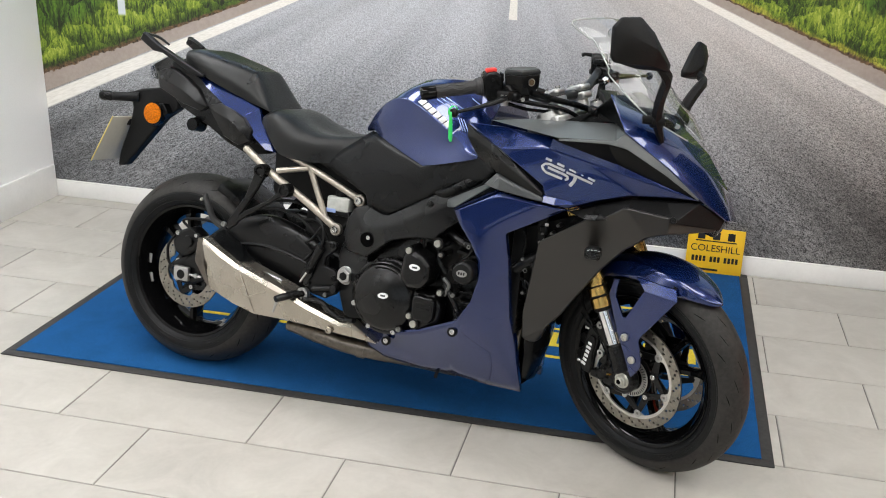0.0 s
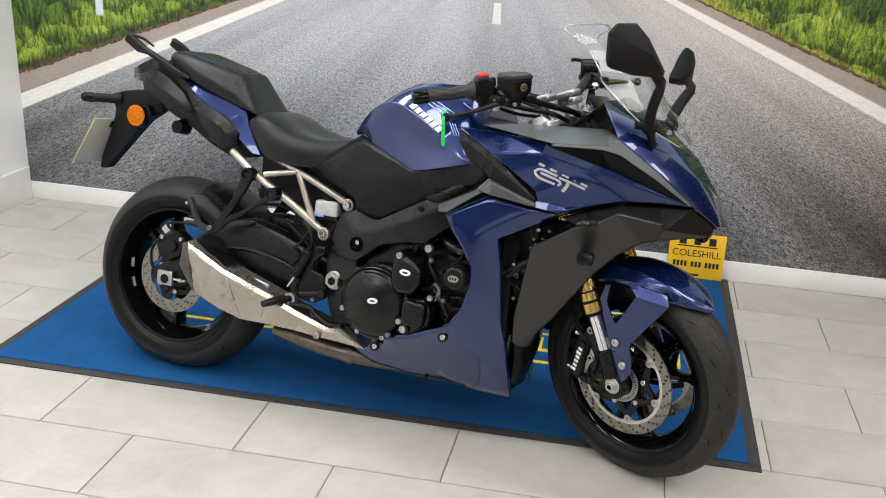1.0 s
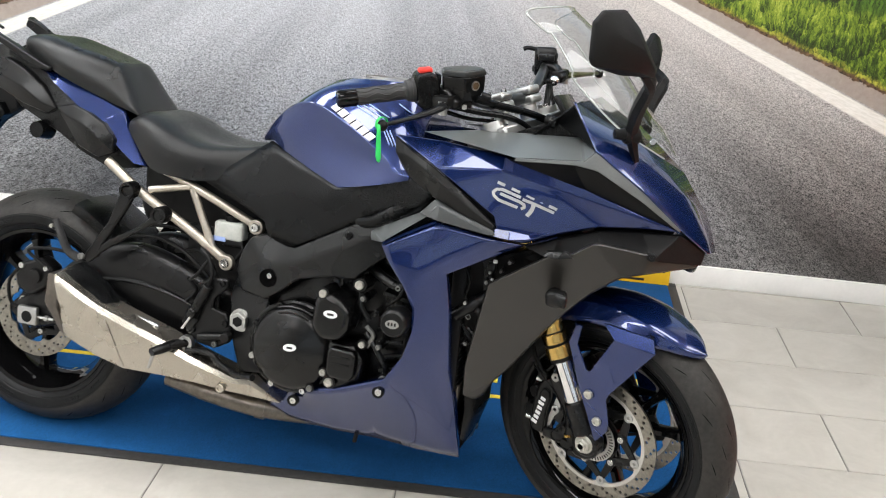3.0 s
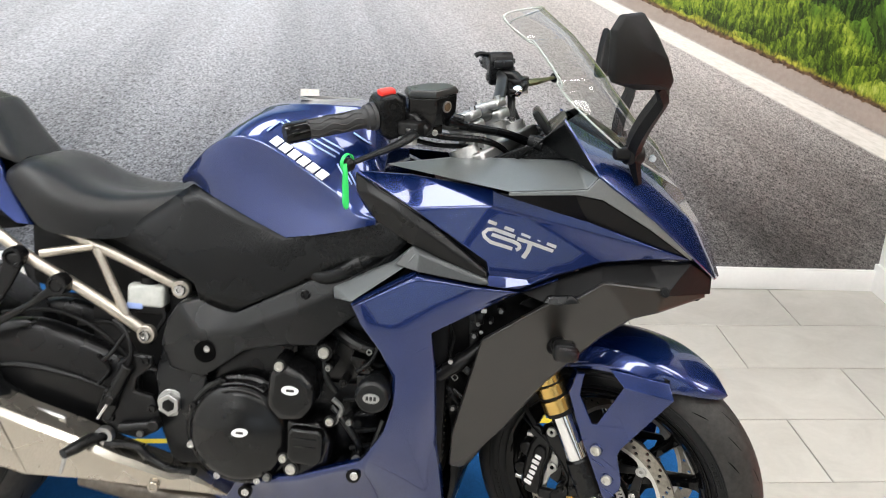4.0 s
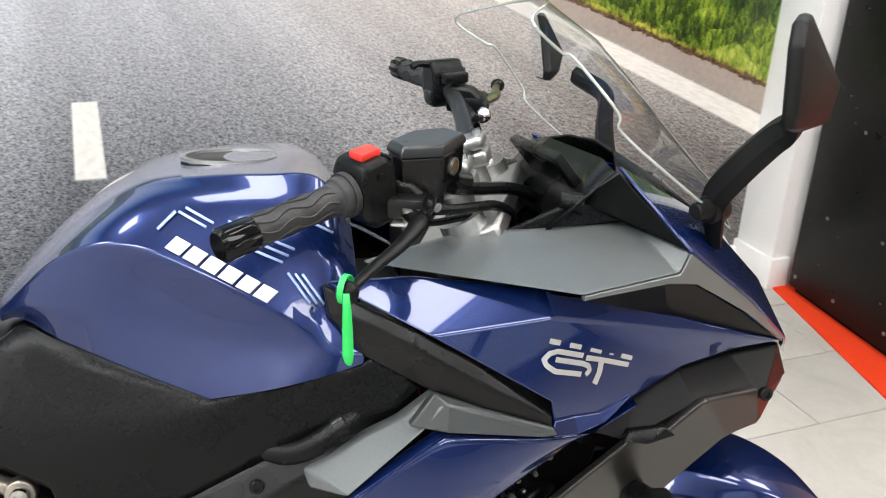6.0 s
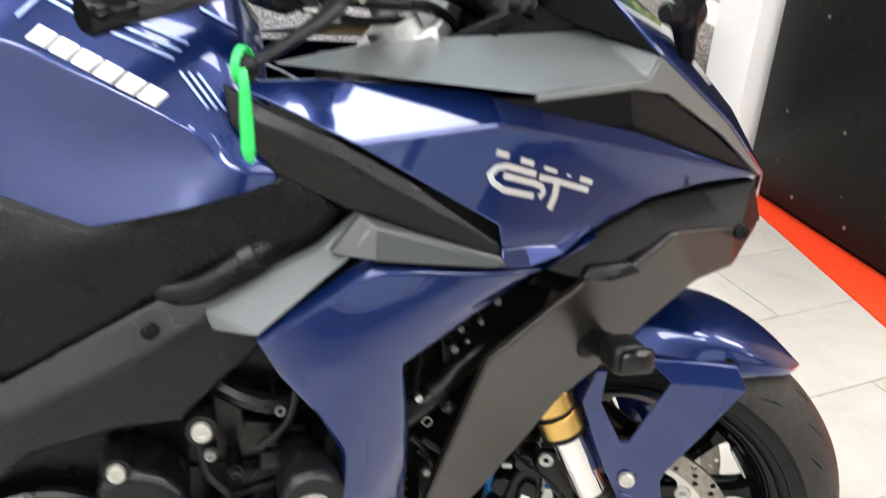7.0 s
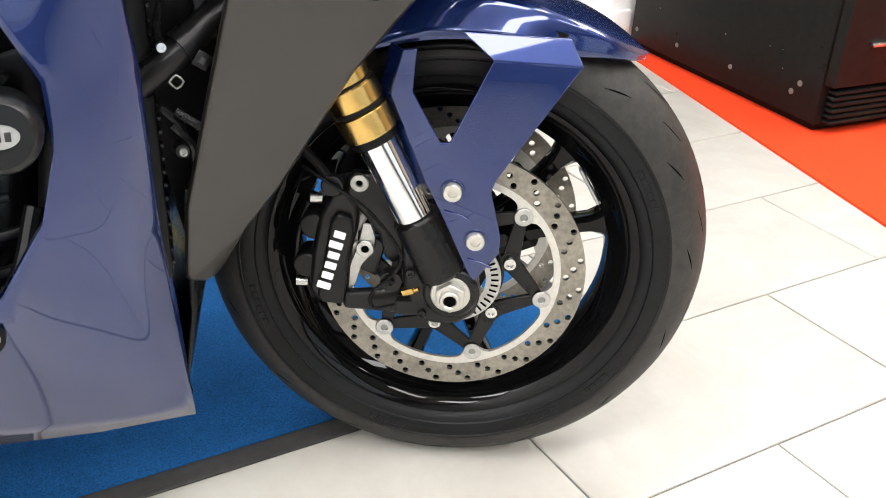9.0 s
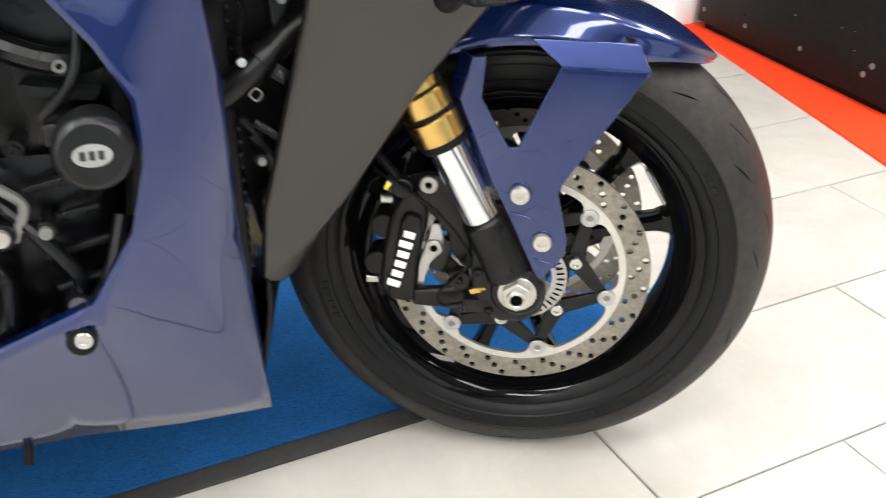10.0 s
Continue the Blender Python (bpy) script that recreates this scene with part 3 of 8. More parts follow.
def room():
    slab = part("floor", box(X0 - 0.2, X1 + 0.2, Y0 - 0.2, 4.5, -0.12, -0.0035), GROUT)
    tagged(slab, "pale stone-effect tiled showroom floor with grey grout", "floor", kind="structure")
    tagged(part("ceiling", box(X0 - 0.2, X1 + 0.2, Y0 - 0.2, 4.5, CEILING, CEILING + 0.12), CEIL), "plain white showroom ceiling", "ceiling", kind="structure")
    back = part("wall_back", box(-3.6, 4.6, 0.0, 0.15, -0.05, CEILING), WALL)
    back.matrix_world = TURN_WALL
    tagged(back, "white painted wall behind the road mural", "wall", kind="structure")
    tagged(part("wall_left", box(X0 - 0.15, X0, Y0 - 0.15, 4.35, -0.05, CEILING), WALL), "plain white painted side wall", "wall", kind="structure")
    tagged(part("wall_right", box(X1, X1 + 0.15, Y0 - 0.15, 4.35, -0.05, CEILING), BEIGE_WALL), "plain warm beige side wall", "wall", kind="structure")
    # shop front: low sill, posts between two openings, head
    front = join(box(X0, X1, Y0 - 0.15, Y0, -0.05, 0.35), box(X0, X1, Y0 - 0.15, Y0, 2.45, CEILING),
                 box(X0, -2.4, Y0 - 0.15, Y0, 0.35, 2.45), box(0.6, 0.9, Y0 - 0.15, Y0, 0.35, 2.45), box(3.8, X1, Y0 - 0.15, Y0, 0.35, 2.45))
    tagged(part("wall_front", front, GREY_WALL), "grey shop front wall with two large window openings", "wall", kind="structure")
    for k, (a, b) in enumerate(((-2.4, 0.6), (0.9, 3.8)), 1):
        w = new(f"window_{k}")
        tagged(w, "large shop window with a white frame", "window", kind="structure")
        fr = join(box(a, b, Y0 - 0.1, Y0 - 0.04, 0.35, 0.41), box(a, b, Y0 - 0.1, Y0 - 0.04, 2.39, 2.45),
                  box(a, a + 0.06, Y0 - 0.1, Y0 - 0.04, 0.41, 2.39), box(b - 0.06, b, Y0 - 0.1, Y0 - 0.04, 0.41, 2.39))
        part("window_frame", fr, TRIM, w)
        pane = part("pane", box(a + 0.06, b - 0.06, Y0 - 0.075, Y0 - 0.065, 0.41, 2.39), PANE, w)
        pane.visible_shadow = False
        lamp = bpy.data.lights.new("daylight", "AREA")
        lamp.shape, lamp.size, lamp.size_y, lamp.energy, lamp.color = "RECTANGLE", b - a - 0.2, 1.9, DAY_POWER * (1.7 if k == 1 else 0.6), (0.82, 0.91, 1.0)
        new("daylight", lamp).matrix_world = look(((a + b) / 2, Y0 - 0.03, 1.4), ((a + b) / 2, 2, 1.2))
    tagged(part("backdrop", box(X0 - 2, X1 + 2, Y0 - 2.2, Y0 - 2.1, -0.5, 4), DAYLIGHT), "bright overcast street outside the window", "backdrop", kind="structure")
    mural = part("road_mural", box(-3.40, 1.16, -0.004, -0.0005, 0.08, CEILING - 0.02), MURAL)
    mural.matrix_world = TURN_WALL
    tagged(mural, "printed wall mural of an asphalt road between grassy verges", "mural")
    skirt = join(soft_box(-3.36, 1.16, -0.018, 0.0, 0.0, 0.085, 0.003))
    sk = part("baseboard_1", skirt, TRIM)
    sk.matrix_world = TURN_WALL
    tagged(sk, "white painted skirting board below the mural", "skirting board", kind="structure")
    tagged(part("baseboard_2", soft_box(X0, X0 + 0.018, Y0, 4.10, 0.0, 0.165, 0.003), TRIM), "tall white skirting board on the side wall", "skirting board", kind="structure")
    pillar = join(soft_box(1.32, 1.95, 3.815, 4.1, 0.0, CEILING, 0.003))
    tagged(part("wall_pier", pillar, WALL), "white painted pier at the end of the mural", "pier", kind="structure")
    tagged(part("baseboard_3", soft_box(1.306, 1.39, 3.80, 4.02, 0.0, 0.11, 0.003), TRIM), "white skirting round the pier", "skirting board", kind="structure")


def ceiling_lights():
    def one():
        thing = new("ceiling_light")
        tagged(thing, "long white ceiling panel light, switched on", "ceiling light", "ceiling panel lights")
        ring = join(box(-0.61, 0.61, -0.31, -0.285, -0.012, 0), box(-0.61, 0.61, 0.285, 0.31, -0.012, 0),
                    box(-0.61, -0.585, -0.285, 0.285, -0.012, 0), box(0.585, 0.61, -0.285, 0.285, -0.012, 0))
        part("frame", ring, TRIM, thing)
        part("diffuser", box(-0.585, 0.585, -0.285, 0.285, -0.006, -0.002), DIFFUSER, thing)
        return thing
    # lamps beside the side wall get added power and a cooler tint to lighten it
    first = one()
    spots = [(x, y) for y in (-0.35, 1.3, 2.75) for x in (-2.42, -0.62, 1.0, 2.8)]
    for k, (x, y) in enumerate(spots):
        m = Matrix.Translation((x, y, CEILING))
        if k:
            copy_thing(first, m)
        else:
            first.matrix_world = m
        lamp = bpy.data.lights.new("panel_lamp", "AREA")
        lamp.shape, lamp.size, lamp.size_y, lamp.energy, lamp.color = "RECTANGLE", 1.16, 0.56, PANEL_POWER * (1.95 if x < -2 else 1.0), (1.0, 0.99, 0.975) if x > -2 else (0.97, 0.985, 1.0)
        ob = new("panel_lamp", lamp)
        ob.location = (x, y, CEILING - 0.02)


def floor_mat():
    thing = new("floor_mat")
    thing.matrix_world = pose(-1.005, 2.455, 0, 0, 0, -0.2)
    tagged(thing, "blue carpet display mat with black rubber edging and yellow print", "floor mat")
    w, d, e = 1.265, 1.56, 0.035
    part("carpet", soft_box(-w + e, w - e, e, d - e, 0.0, 0.008, 0.002), MAT_PILE, thing, "blue cut-pile carpet")
    edge = join(soft_box(-w, w, 0, e, 0, 0.005, 0.002), soft_box(-w, w, d - e, d, 0, 0.005, 0.002),
                soft_box(-w, -w + e, e, d - e, 0, 0.005, 0.002), soft_box(w - e, w, e, d - e, 0, 0.005, 0.002))
    part("edging", edge, MAT_EDGE, thing, "black rubber edging")
    z0, z1 = 0.0078, 0.0088
    # printed border line, a round badge and a row of large letter-like blocks
    part("printed_line", box(-0.90, 1.06, 0.505, 0.525, z0, z1), MAT_YELLOW, thing, "yellow printed line")
    part("printed_line", box(-0.90, 1.06, 1.02, 1.04, z0, z1), MAT_YELLOW, thing, "yellow printed line")
    part("printed_badge", lathe([(0.075, 0), (0.09, 0), (0.09, 0.001), (0.075, 0.001)], (0, 0, 0), 32), MAT_YELLOW, thing, "yellow printed ring",
         xf=pose(0.55, 0.83, z1, 90))
    for k in range(6):
        x = 0.42 + 0.11 * k
        part("printed_block", join(box(x, x + 0.075, 0.60, 0.625, z0, z1), box(x, x + 0.025, 0.625, 0.72, z0, z1), box(x + 0.05, x + 0.075, 0.625, 0.72, z0, z1)),
             MAT_YELLOW, thing)


def red_carpet():
    bm = bmesh.new()
    low = [(1.335, 3.80), (1.005, 2.45), (0.90, 2.02), (4.55, 2.02), (4.55, 3.95), (1.96, 3.80)]
    a = [bm.verts.new((x, y, 0.0)) for x, y in low]
    b = [bm.verts.new((x, y, 0.006)) for x, y in low]
    bm.faces.new(a[::-1])
    bm.faces.new(b)
    for i in range(len(a)):
        j = (i + 1) % len(a)
        bm.faces.new((a[i], a[j], b[j], b[i]))
    tagged(part("red_carpet", bm, CARPET), "bright orange-red carpet beside the tiled floor", "carpet")


def black_cabinet():
    """A tall black drinks cooler that stands on the red carpet."""
    thing = new("drinks_cooler")
    thing.matrix_world = pose(1.303, 2.957, 0.006, 0, 0, -4.8)
    tagged(thing, "tall black steel drinks cooler with a louvred foot", "cooler")
    part("body", soft_box(0, 0.66, 0.035, 0.82, 0.02, 1.95, 0.006), CABINET, thing, "scuffed black steel body")
    part("plinth", box(0.02, 0.64, 0.05, 0.80, 0.0, 0.02), DARK, thing)
    part("door", soft_box(0.004, 0.656, 0.0, 0.033, 0.125, 1.94, 0.005), CABINET, thing, "black steel door")
    part("handle", soft_box(0.09, 0.20, -0.012, 0.0, 0.225, 0.236, 0.003), STEEL, thing)
    for k in range(6):
        part("louvre", soft_box(0.02, 0.64, 0.004, 0.03, 0.028 + 0.0155 * k, 0.037 + 0.0155 * k, 0.002), CABINET, thing)
    spots = [(0.79, 0.061, 0.007), (0.593, 0.067, 0.007), (0.359, 0.073, 0.007), (0.104, 0.108, 0.008), (0.127, 0.080, 0.008), (0.70, 0.31, 0.006), (0.45, 0.33, 0.006), (0.18, 0.36, 0.006), (0.62, 0.62, 0.006), (0.25, 0.66, 0.006)]
    for y, z, r in spots:
        part("rivet", lathe([(0.0005, -0.002), (r, -0.001), (r, 0.001), (0.0005, 0.001)], (0, 0, 0), 10), RIVET, thing, xf=pose(-0.0005, y, z, 0, 0, -90))
    rng = random.Random(4)
    for k in range(22):
        y, z, r = rng.uniform(0.06, 0.78), rng.uniform(0.05, 1.2), rng.uniform(0.001, 0.0028)
        part("scuff", lathe([(0.0003, -0.0006), (r, -0.0004), (r, 0.001), (0.0003, 0.001)], (0, 0, 0), 6), RIVET, thing, xf=pose(-0.0005, y, z, 0, 0, -90))


def shop_sign():
    thing = new("yellow_sign")
    thing.matrix_world = pose(0.118, 3.985, 0.002, -6, 0, -2)
    tagged(thing, "small yellow dealer sign with black lettering leaning on the skirting", "sign")
    w, h = 0.118, 0.200
    part("board", soft_box(-w, w, 0, 0.004, 0, h, 0.0015), SIGN, thing)
    cu = bpy.data.curves.new("lettering", "FONT")
    cu.body, cu.size, cu.align_x, cu.extrude = "COLESHILL", 0.042, "CENTER", 0.0002
    tmp = bpy.data.objects.new("lettering", cu)
    scene.collection.objects.link(tmp)
    bpy.context.view_layer.update()
    me = bpy.data.meshes.new_from_object(tmp.evaluated_get(bpy.context.evaluated_depsgraph_get()))
    bpy.data.objects.remove(tmp)
    bm = bmesh.new()
    bm.from_mesh(me)
    part("lettering", bm, INK, thing, xf=pose(0, -0.0008, 0.098, 90))
    part("underline", box(-0.085, 0.085, -0.001, 0, 0.141, 0.146), INK, thing)
    for x in (-0.062, 0.0, 0.062):
        part("mark", box(x - 0.015, x + 0.015, -0.001, 0, 0.151, 0.184), INK, thing)
    for a, n in ((-0.094, 4), (-0.018, 3), (0.041, 4)):
        for k in range(n):
            part("number_bar", box(a + 0.0158 * k, a + 0.0158 * k + 0.0105, -0.001, 0, 0.052, 0.076), INK, thing)
    part("logo_bar", box(-0.075, 0.02, -0.001, 0, 0.013, 0.022), INK, thing)


def tile_mesh(long, W=0.306, g=0.002, c=0.0022):
    """One tile with a worn, chamfered edge; those along a side wall are cut shorter."""
    bm = bmesh.new()
    rim = ((g, g), (long - g, g), (long - g, W - g), (g, W - g))
    lo = [bm.verts.new((x, y, -0.006)) for x, y in rim]
    mid = [bm.verts.new((x, y, -c * 0.6)) for x, y in rim]
    top = [bm.verts.new((x, y, 0.0)) for x, y in ((g + c, g + c), (long - g - c, g + c), (long - g - c, W - g - c), (g + c, W - g - c))]
    for i in range(4):
        j = (i + 1) % 4
        bm.faces.new((lo[i], lo[j], mid[j], mid[i]))
        bm.faces.new((mid[i], mid[j], top[j], top[i]))
    bm.faces.new(top)
    me = bpy.data.meshes.new("tile")
    bm.to_mesh(me)
    bm.free()
    me.materials.append(TILE)
    return me


def tiles():
    """Running-bond tiles, each its own piece."""
    L, W = 0.612, 0.306
    shapes = {}
    floor = bpy.data.objects["floor"]
    rng = random.Random(7)
    for r in range(-19, 8):
        y = 2.164 + W * r
        for k in range(-5, 9):
            x = -0.63 + L * k + (0 if r % 2 == 0 else L / 2)
            a, b = max(x, X0 - 0.01), min(x + L, X1 + 0.01)
            if b - a < 0.02 or y < Y0 - 0.3:
                continue
            size = round(b - a, 4)
            if size not in shapes:
                shapes[size] = tile_mesh(size)
            ob = new("tile", shapes[size])
            ob.parent = floor
            ob.location = (a, y, rng.uniform(-0.0004, 0.0004))


# ---- the motorcycle: x ahead, y to its left, z up along its own leaning middle plane; it leans on its side stand ----
BIKE = pose(-1.618, 2.631, 0.0, -10.5, 0, -10.5)
RAKE = radians(25)
STEER = Matrix.Translation((1.605, 0, 0)) @ Matrix.Rotation(radians(-25), 4, Vector((-math.sin(RAKE), 0, math.cos(RAKE)))) @ Matrix.Translation((-1.605, 0, 0))
FRONT, REAR = (1.515, 0.0, 0.304), (0.0, 0.0, 0.317)


def bolt(at, r, parent, material=None, xf=None, deep=0.006, side=-1, name="bolt"):
    """A socket-head screw that faces sideways."""
    x, y, z = at
    s = side
    head = lathe([(0.0002, -deep * 0.5), (r * 0.45, -deep * 0.5), (r * 0.5, -deep), (r * 0.9, -deep), (r, -deep * 0.75), (r, 0.004), (0.0002, 0.004)], (0, 0, 0), 14)
    if s > 0:
        head = mirrored(head)
    bmesh.ops.translate(head, vec=Vector(at), verts=head.verts)
    return part(name, head, material or STEEL, parent, xf=xf)


TYRE_CROWN = ((0.45, 0.490), (0.60, 0.455), (0.73, 0.388), (0.85, 0.298), (0.94, 0.190), (0.985, 0.095), (1.0, 0.0))


def tyre_profile(R, w, rim, hw):
    """Half a round-shouldered tyre from bead to crown, then mirrored."""
    half = [(rim - 0.004, hw - 0.012), (rim + 0.001, hw), (rim + 0.010, w * 0.452), (rim + (R - rim) * 0.28, w * 0.497)] + [(rim + (R - rim) * k, w * q) for k, q in TYRE_CROWN]
    inner = [(rim + 0.02, 0.0)]
    return [(r, -y) for r, y in half] + [(r, y) for r, y in reversed(half[:-1])] + inner


def grooves(centre, R, w, rim, count):
    """Slanting tread cuts, as slim strips laid on the crown, black for the shade in a cut."""
    prof = [(rim + (R - rim) * k, w * q) for k, q in TYRE_CROWN]

    def place(a, y):
        s = abs(y)
        pts = sorted((q[1], q[0]) for q in prof)
        r = float(np.interp(s, [q[0] for q in pts], [q[1] for q in pts]))
        r += 0.0012
        return Vector((centre[0] + r * math.cos(a), centre[1] + y, centre[2] + r * math.sin(a)))

    bm = bmesh.new()
    for k in range(count):
        a0 = 2 * math.pi * k / count
        for side in (-1, 1):
            for off, y0, y1, sweep, wide in ((0.0, 0.375, 0.435, 0.115, 0.0032), (0.13, 0.235, 0.305, 0.125, 0.0034), (0.27, 0.080, 0.150, 0.130, 0.0034)):
                rows = []
                for i in range(6):
                    s = i / 5
                    a = a0 + off + sweep * s + (0.06 if side > 0 else 0)
                    y = side * w * (y0 + (y1 - y0) * s)
                    t = wide * math.sin(math.pi * (0.12 + 0.8 * s)) / R
                    rows.append((bm.verts.new(place(a - t, y)), bm.verts.new(place(a + t, y))))
                for p, q in zip(rows, rows[1:]):
                    bm.faces.new((p[0], p[1], q[1], q[0]))
    return bm


def drilled_ring(centre, y, r0, r1, thick, rows, lugs=0, turn0=0.0, lobe=0.008):
    """A brake disc: a ring with rows of drilled holes (radius, count, hole, turn), and an inner edge with lugs that reach inwards."""
    bm = bmesh.new()

    def loop(pts):
        vs = [bm.verts.new(p) for p in pts]
        return [bm.edges.new((vs[i], vs[(i + 1) % len(vs)])) for i in range(len(vs))]

    edges = loop([(r1 * math.cos(a), 0, r1 * math.sin(a)) for a in np.linspace(0, 2 * math.pi, 72, endpoint=False)])
    inner = [(r0 - (lobe * max(0, math.cos(lugs * (a - turn0))) ** 5 if lugs else 0), a) for a in np.linspace(0, 2 * math.pi, 120, endpoint=False)]
    edges += loop([(r * math.cos(a), 0, r * math.sin(a)) for r, a in inner])
    for radius, count, hole, turn in rows:
        for k in range(count):
            a = 2 * math.pi * k / count + turn
            cx, cz = radius * math.cos(a), radius * math.sin(a)
            edges += loop([(cx + hole * math.cos(b), 0, cz + hole * math.sin(b)) for b in np.linspace(0, 2 * math.pi, 8, endpoint=False)])
    bmesh.ops.triangle_fill(bm, use_beauty=True, use_dissolve=False, edges=edges, normal=(0, 1, 0))
    faces = bm.faces[:]
    out = bmesh.ops.extrude_face_region(bm, geom=faces)
    bmesh.ops.translate(bm, vec=(0, thick, 0), verts=[g for g in out["geom"] if isinstance(g, bmesh.types.BMVert)])
    bmesh.ops.translate(bm, vec=(centre[0], centre[1] + y - thick / 2, centre[2]), verts=bm.verts)
    return bm


def wheel(bike, name, centre, R, w, rim, hw, turn, xf, label):
    """A cast wheel: rim with a deep dropped well, hub, three pairs of slim splayed spokes, and the tyre on it."""
    cx, cy, cz = centre
    band = [(rim + 0.003, -hw - 0.005), (rim + 0.005, -hw), (rim - 0.002, -hw + 0.004), (rim - 0.012, -hw * 0.72), (rim - 0.024, -hw * 0.42), (rim - 0.026, 0), (rim - 0.024, hw * 0.42),
            (rim - 0.012, hw * 0.72), (rim - 0.002, hw - 0.004), (rim + 0.005, hw), (rim + 0.003, hw + 0.005), (rim - 0.006, hw + 0.002), (rim - 0.016, hw * 0.78), (rim - 0.020, hw * 0.62), (rim - 0.031, hw * 0.40), (rim - 0.034, 0),
            (rim - 0.031, -hw * 0.40), (rim - 0.020, -hw * 0.62), (rim - 0.016, -hw * 0.78), (rim - 0.006, -hw - 0.002)]
    body = part(name, lathe(band, centre, 96), GLOSS, bike, label, xf=xf)
    hub = lathe([(0.012, -hw - 0.01), (0.032, -hw - 0.01), (0.042, -hw * 0.5), (0.045, 0), (0.042, hw * 0.5), (0.032, hw + 0.01), (0.012, hw + 0.01)], centre, 28)
    part("hub", hub, GLOSS, body, xf=xf)
    reach = rim - 0.028 - 0.036
    for k in range(6):
        a = 2 * math.pi * (k // 2) / 3 + turn
        lean = -1 if k % 2 else 1
        rows = []
        for q, half in ((0.0, 0.017), (0.2, 0.0125), (0.45, 0.0100), (0.7, 0.0092), (0.86, 0.0105), (0.95, 0.0165), (1.0, 0.027)):
            r = 0.036 + reach * q
            deep = 0.46 * hw * (1 - 0.25 * q)
            b = a + lean * (0.20 + 0.09 * q)
            c, sn = math.cos(b), math.sin(b)
            ring = []
            for u, v in ((-1, -0.55), (-0.6, -1), (0.6, -1), (1, -0.55), (1, 0.55), (0.6, 1), (-0.6, 1), (-1, 0.55)):
                t = u * half
                ring.append((cx + r * c - t * sn, cy + v * deep, cz + r * sn + t * c))
            rows.append(ring)
        part("spoke", skin(rows, True), GLOSS, body, xf=xf)
    tyre = part("tyre", lathe(tyre_profile(R, w, rim, hw), centre, 112), RUBBER, body, "black road tyre", xf=xf, smooth=50)
    crown = [(r + 0.0008, y) for r, y in tyre_profile(R, w, rim, hw) if r > rim + (R - rim) * 0.44]
    part("tread", lathe(crown + [(r - 0.004, y) for r, y in reversed(crown)], centre, 112), TREAD, tyre, "dull grey-black tread with slanting cuts", xf=xf, smooth=50)
    tagged(part("tread_cuts", grooves(centre, R, w, rim, 15), SHADE_BLACK, tyre, xf=xf), kind="stuff")
    for sd in (-1, 1):
        for a0, count, size in ((-1.15, 5, 1.0), (-0.78, 4, 0.7), (0.35, 6, 0.8), (1.9, 7, 1.0), (3.3, 6, 0.8), (4.3, 5, 1.0)):
            for q in range(count):
                a = a0 + 0.040 * q
                rr = rim + (R - rim) * 0.30
                part("sidewall_bar", soft_box(-0.0045 * size, 0.0045 * size, -0.0010, 0.0008, -0.0042, 0.0042, 0.0006, 1), RUBBER, tyre,
                     xf=(xf or Matrix()) @ Matrix.Translation((centre[0] + rr * math.cos(a), centre[1] + sd * w * 0.4965, centre[2] + rr * math.sin(a))) @ pose(0, 0, 0, 0, math.degrees(-a), 0))
    for rr, yy, proud in ((rim + 0.008, w * 0.432, 0.0012), (rim + 0.0165, w * 0.475, 0.0016), (rim + (R - rim) * 0.40, w * 0.4925, 0.0008)):
        for sd in (-1, 1):
            part("sidewall_ring", lathe([(rr, sd * yy), (rr + 0.0012, sd * (yy + proud)), (rr + 0.0024, sd * yy), (rr + 0.0012, sd * (yy - 0.003))], centre, 96), RUBBER, tyre, xf=xf)
    return body


def carrier(centre, y, r0, r1, bolts, turn, parent, xf):
    """The black spider that carries a brake disc: a ring with bolt bosses, and from each boss two arms to the neighbouring rivets."""
    cx, cy, cz = centre
    s = math.copysign(1, y)
    rb = r0 + 0.022
    body = part("disc_carrier", lathe([(r0, -0.003), (rb - 0.008, -0.003), (rb - 0.008, 0.003), (r0, 0.003)], (cx, cy + y, cz), 48), FRAME, parent, "black disc carrier", xf=xf)
    step = 2 * math.pi / bolts
    for k in range(bolts):
        a = k * step + turn
        p = Vector((cx + rb * math.cos(a), cz + rb * math.sin(a)))
        part("boss", rod((p.x, cy + y - 0.0034, p.y), (p.x, cy + y + 0.0034, p.y), 0.0125, n=20), FRAME, body, xf=xf)
        bolt((p.x, cy + y + s * 0.004, p.y), 0.0078, body, STEEL, xf, 0.005, s)
        for lean in (-1, 1):
            b = a + lean * step / 2
            q = Vector((cx + r1 * math.cos(b), cz + r1 * math.sin(b)))
            d = (q - p).normalized()
            n = Vector((-d.y, d.x))
            arm = [p - n * 0.0110 - d * 0.004, p + n * 0.0110 - d * 0.004, q + n * 0.0065, q + d * 0.005, q - n * 0.0065]
            part("carrier_arm", prism([(v.x, v.y) for v in arm], cy + y - 0.0028, cy + y + 0.0028), FRAME, body, xf=xf, bevel=0.001)
    return body


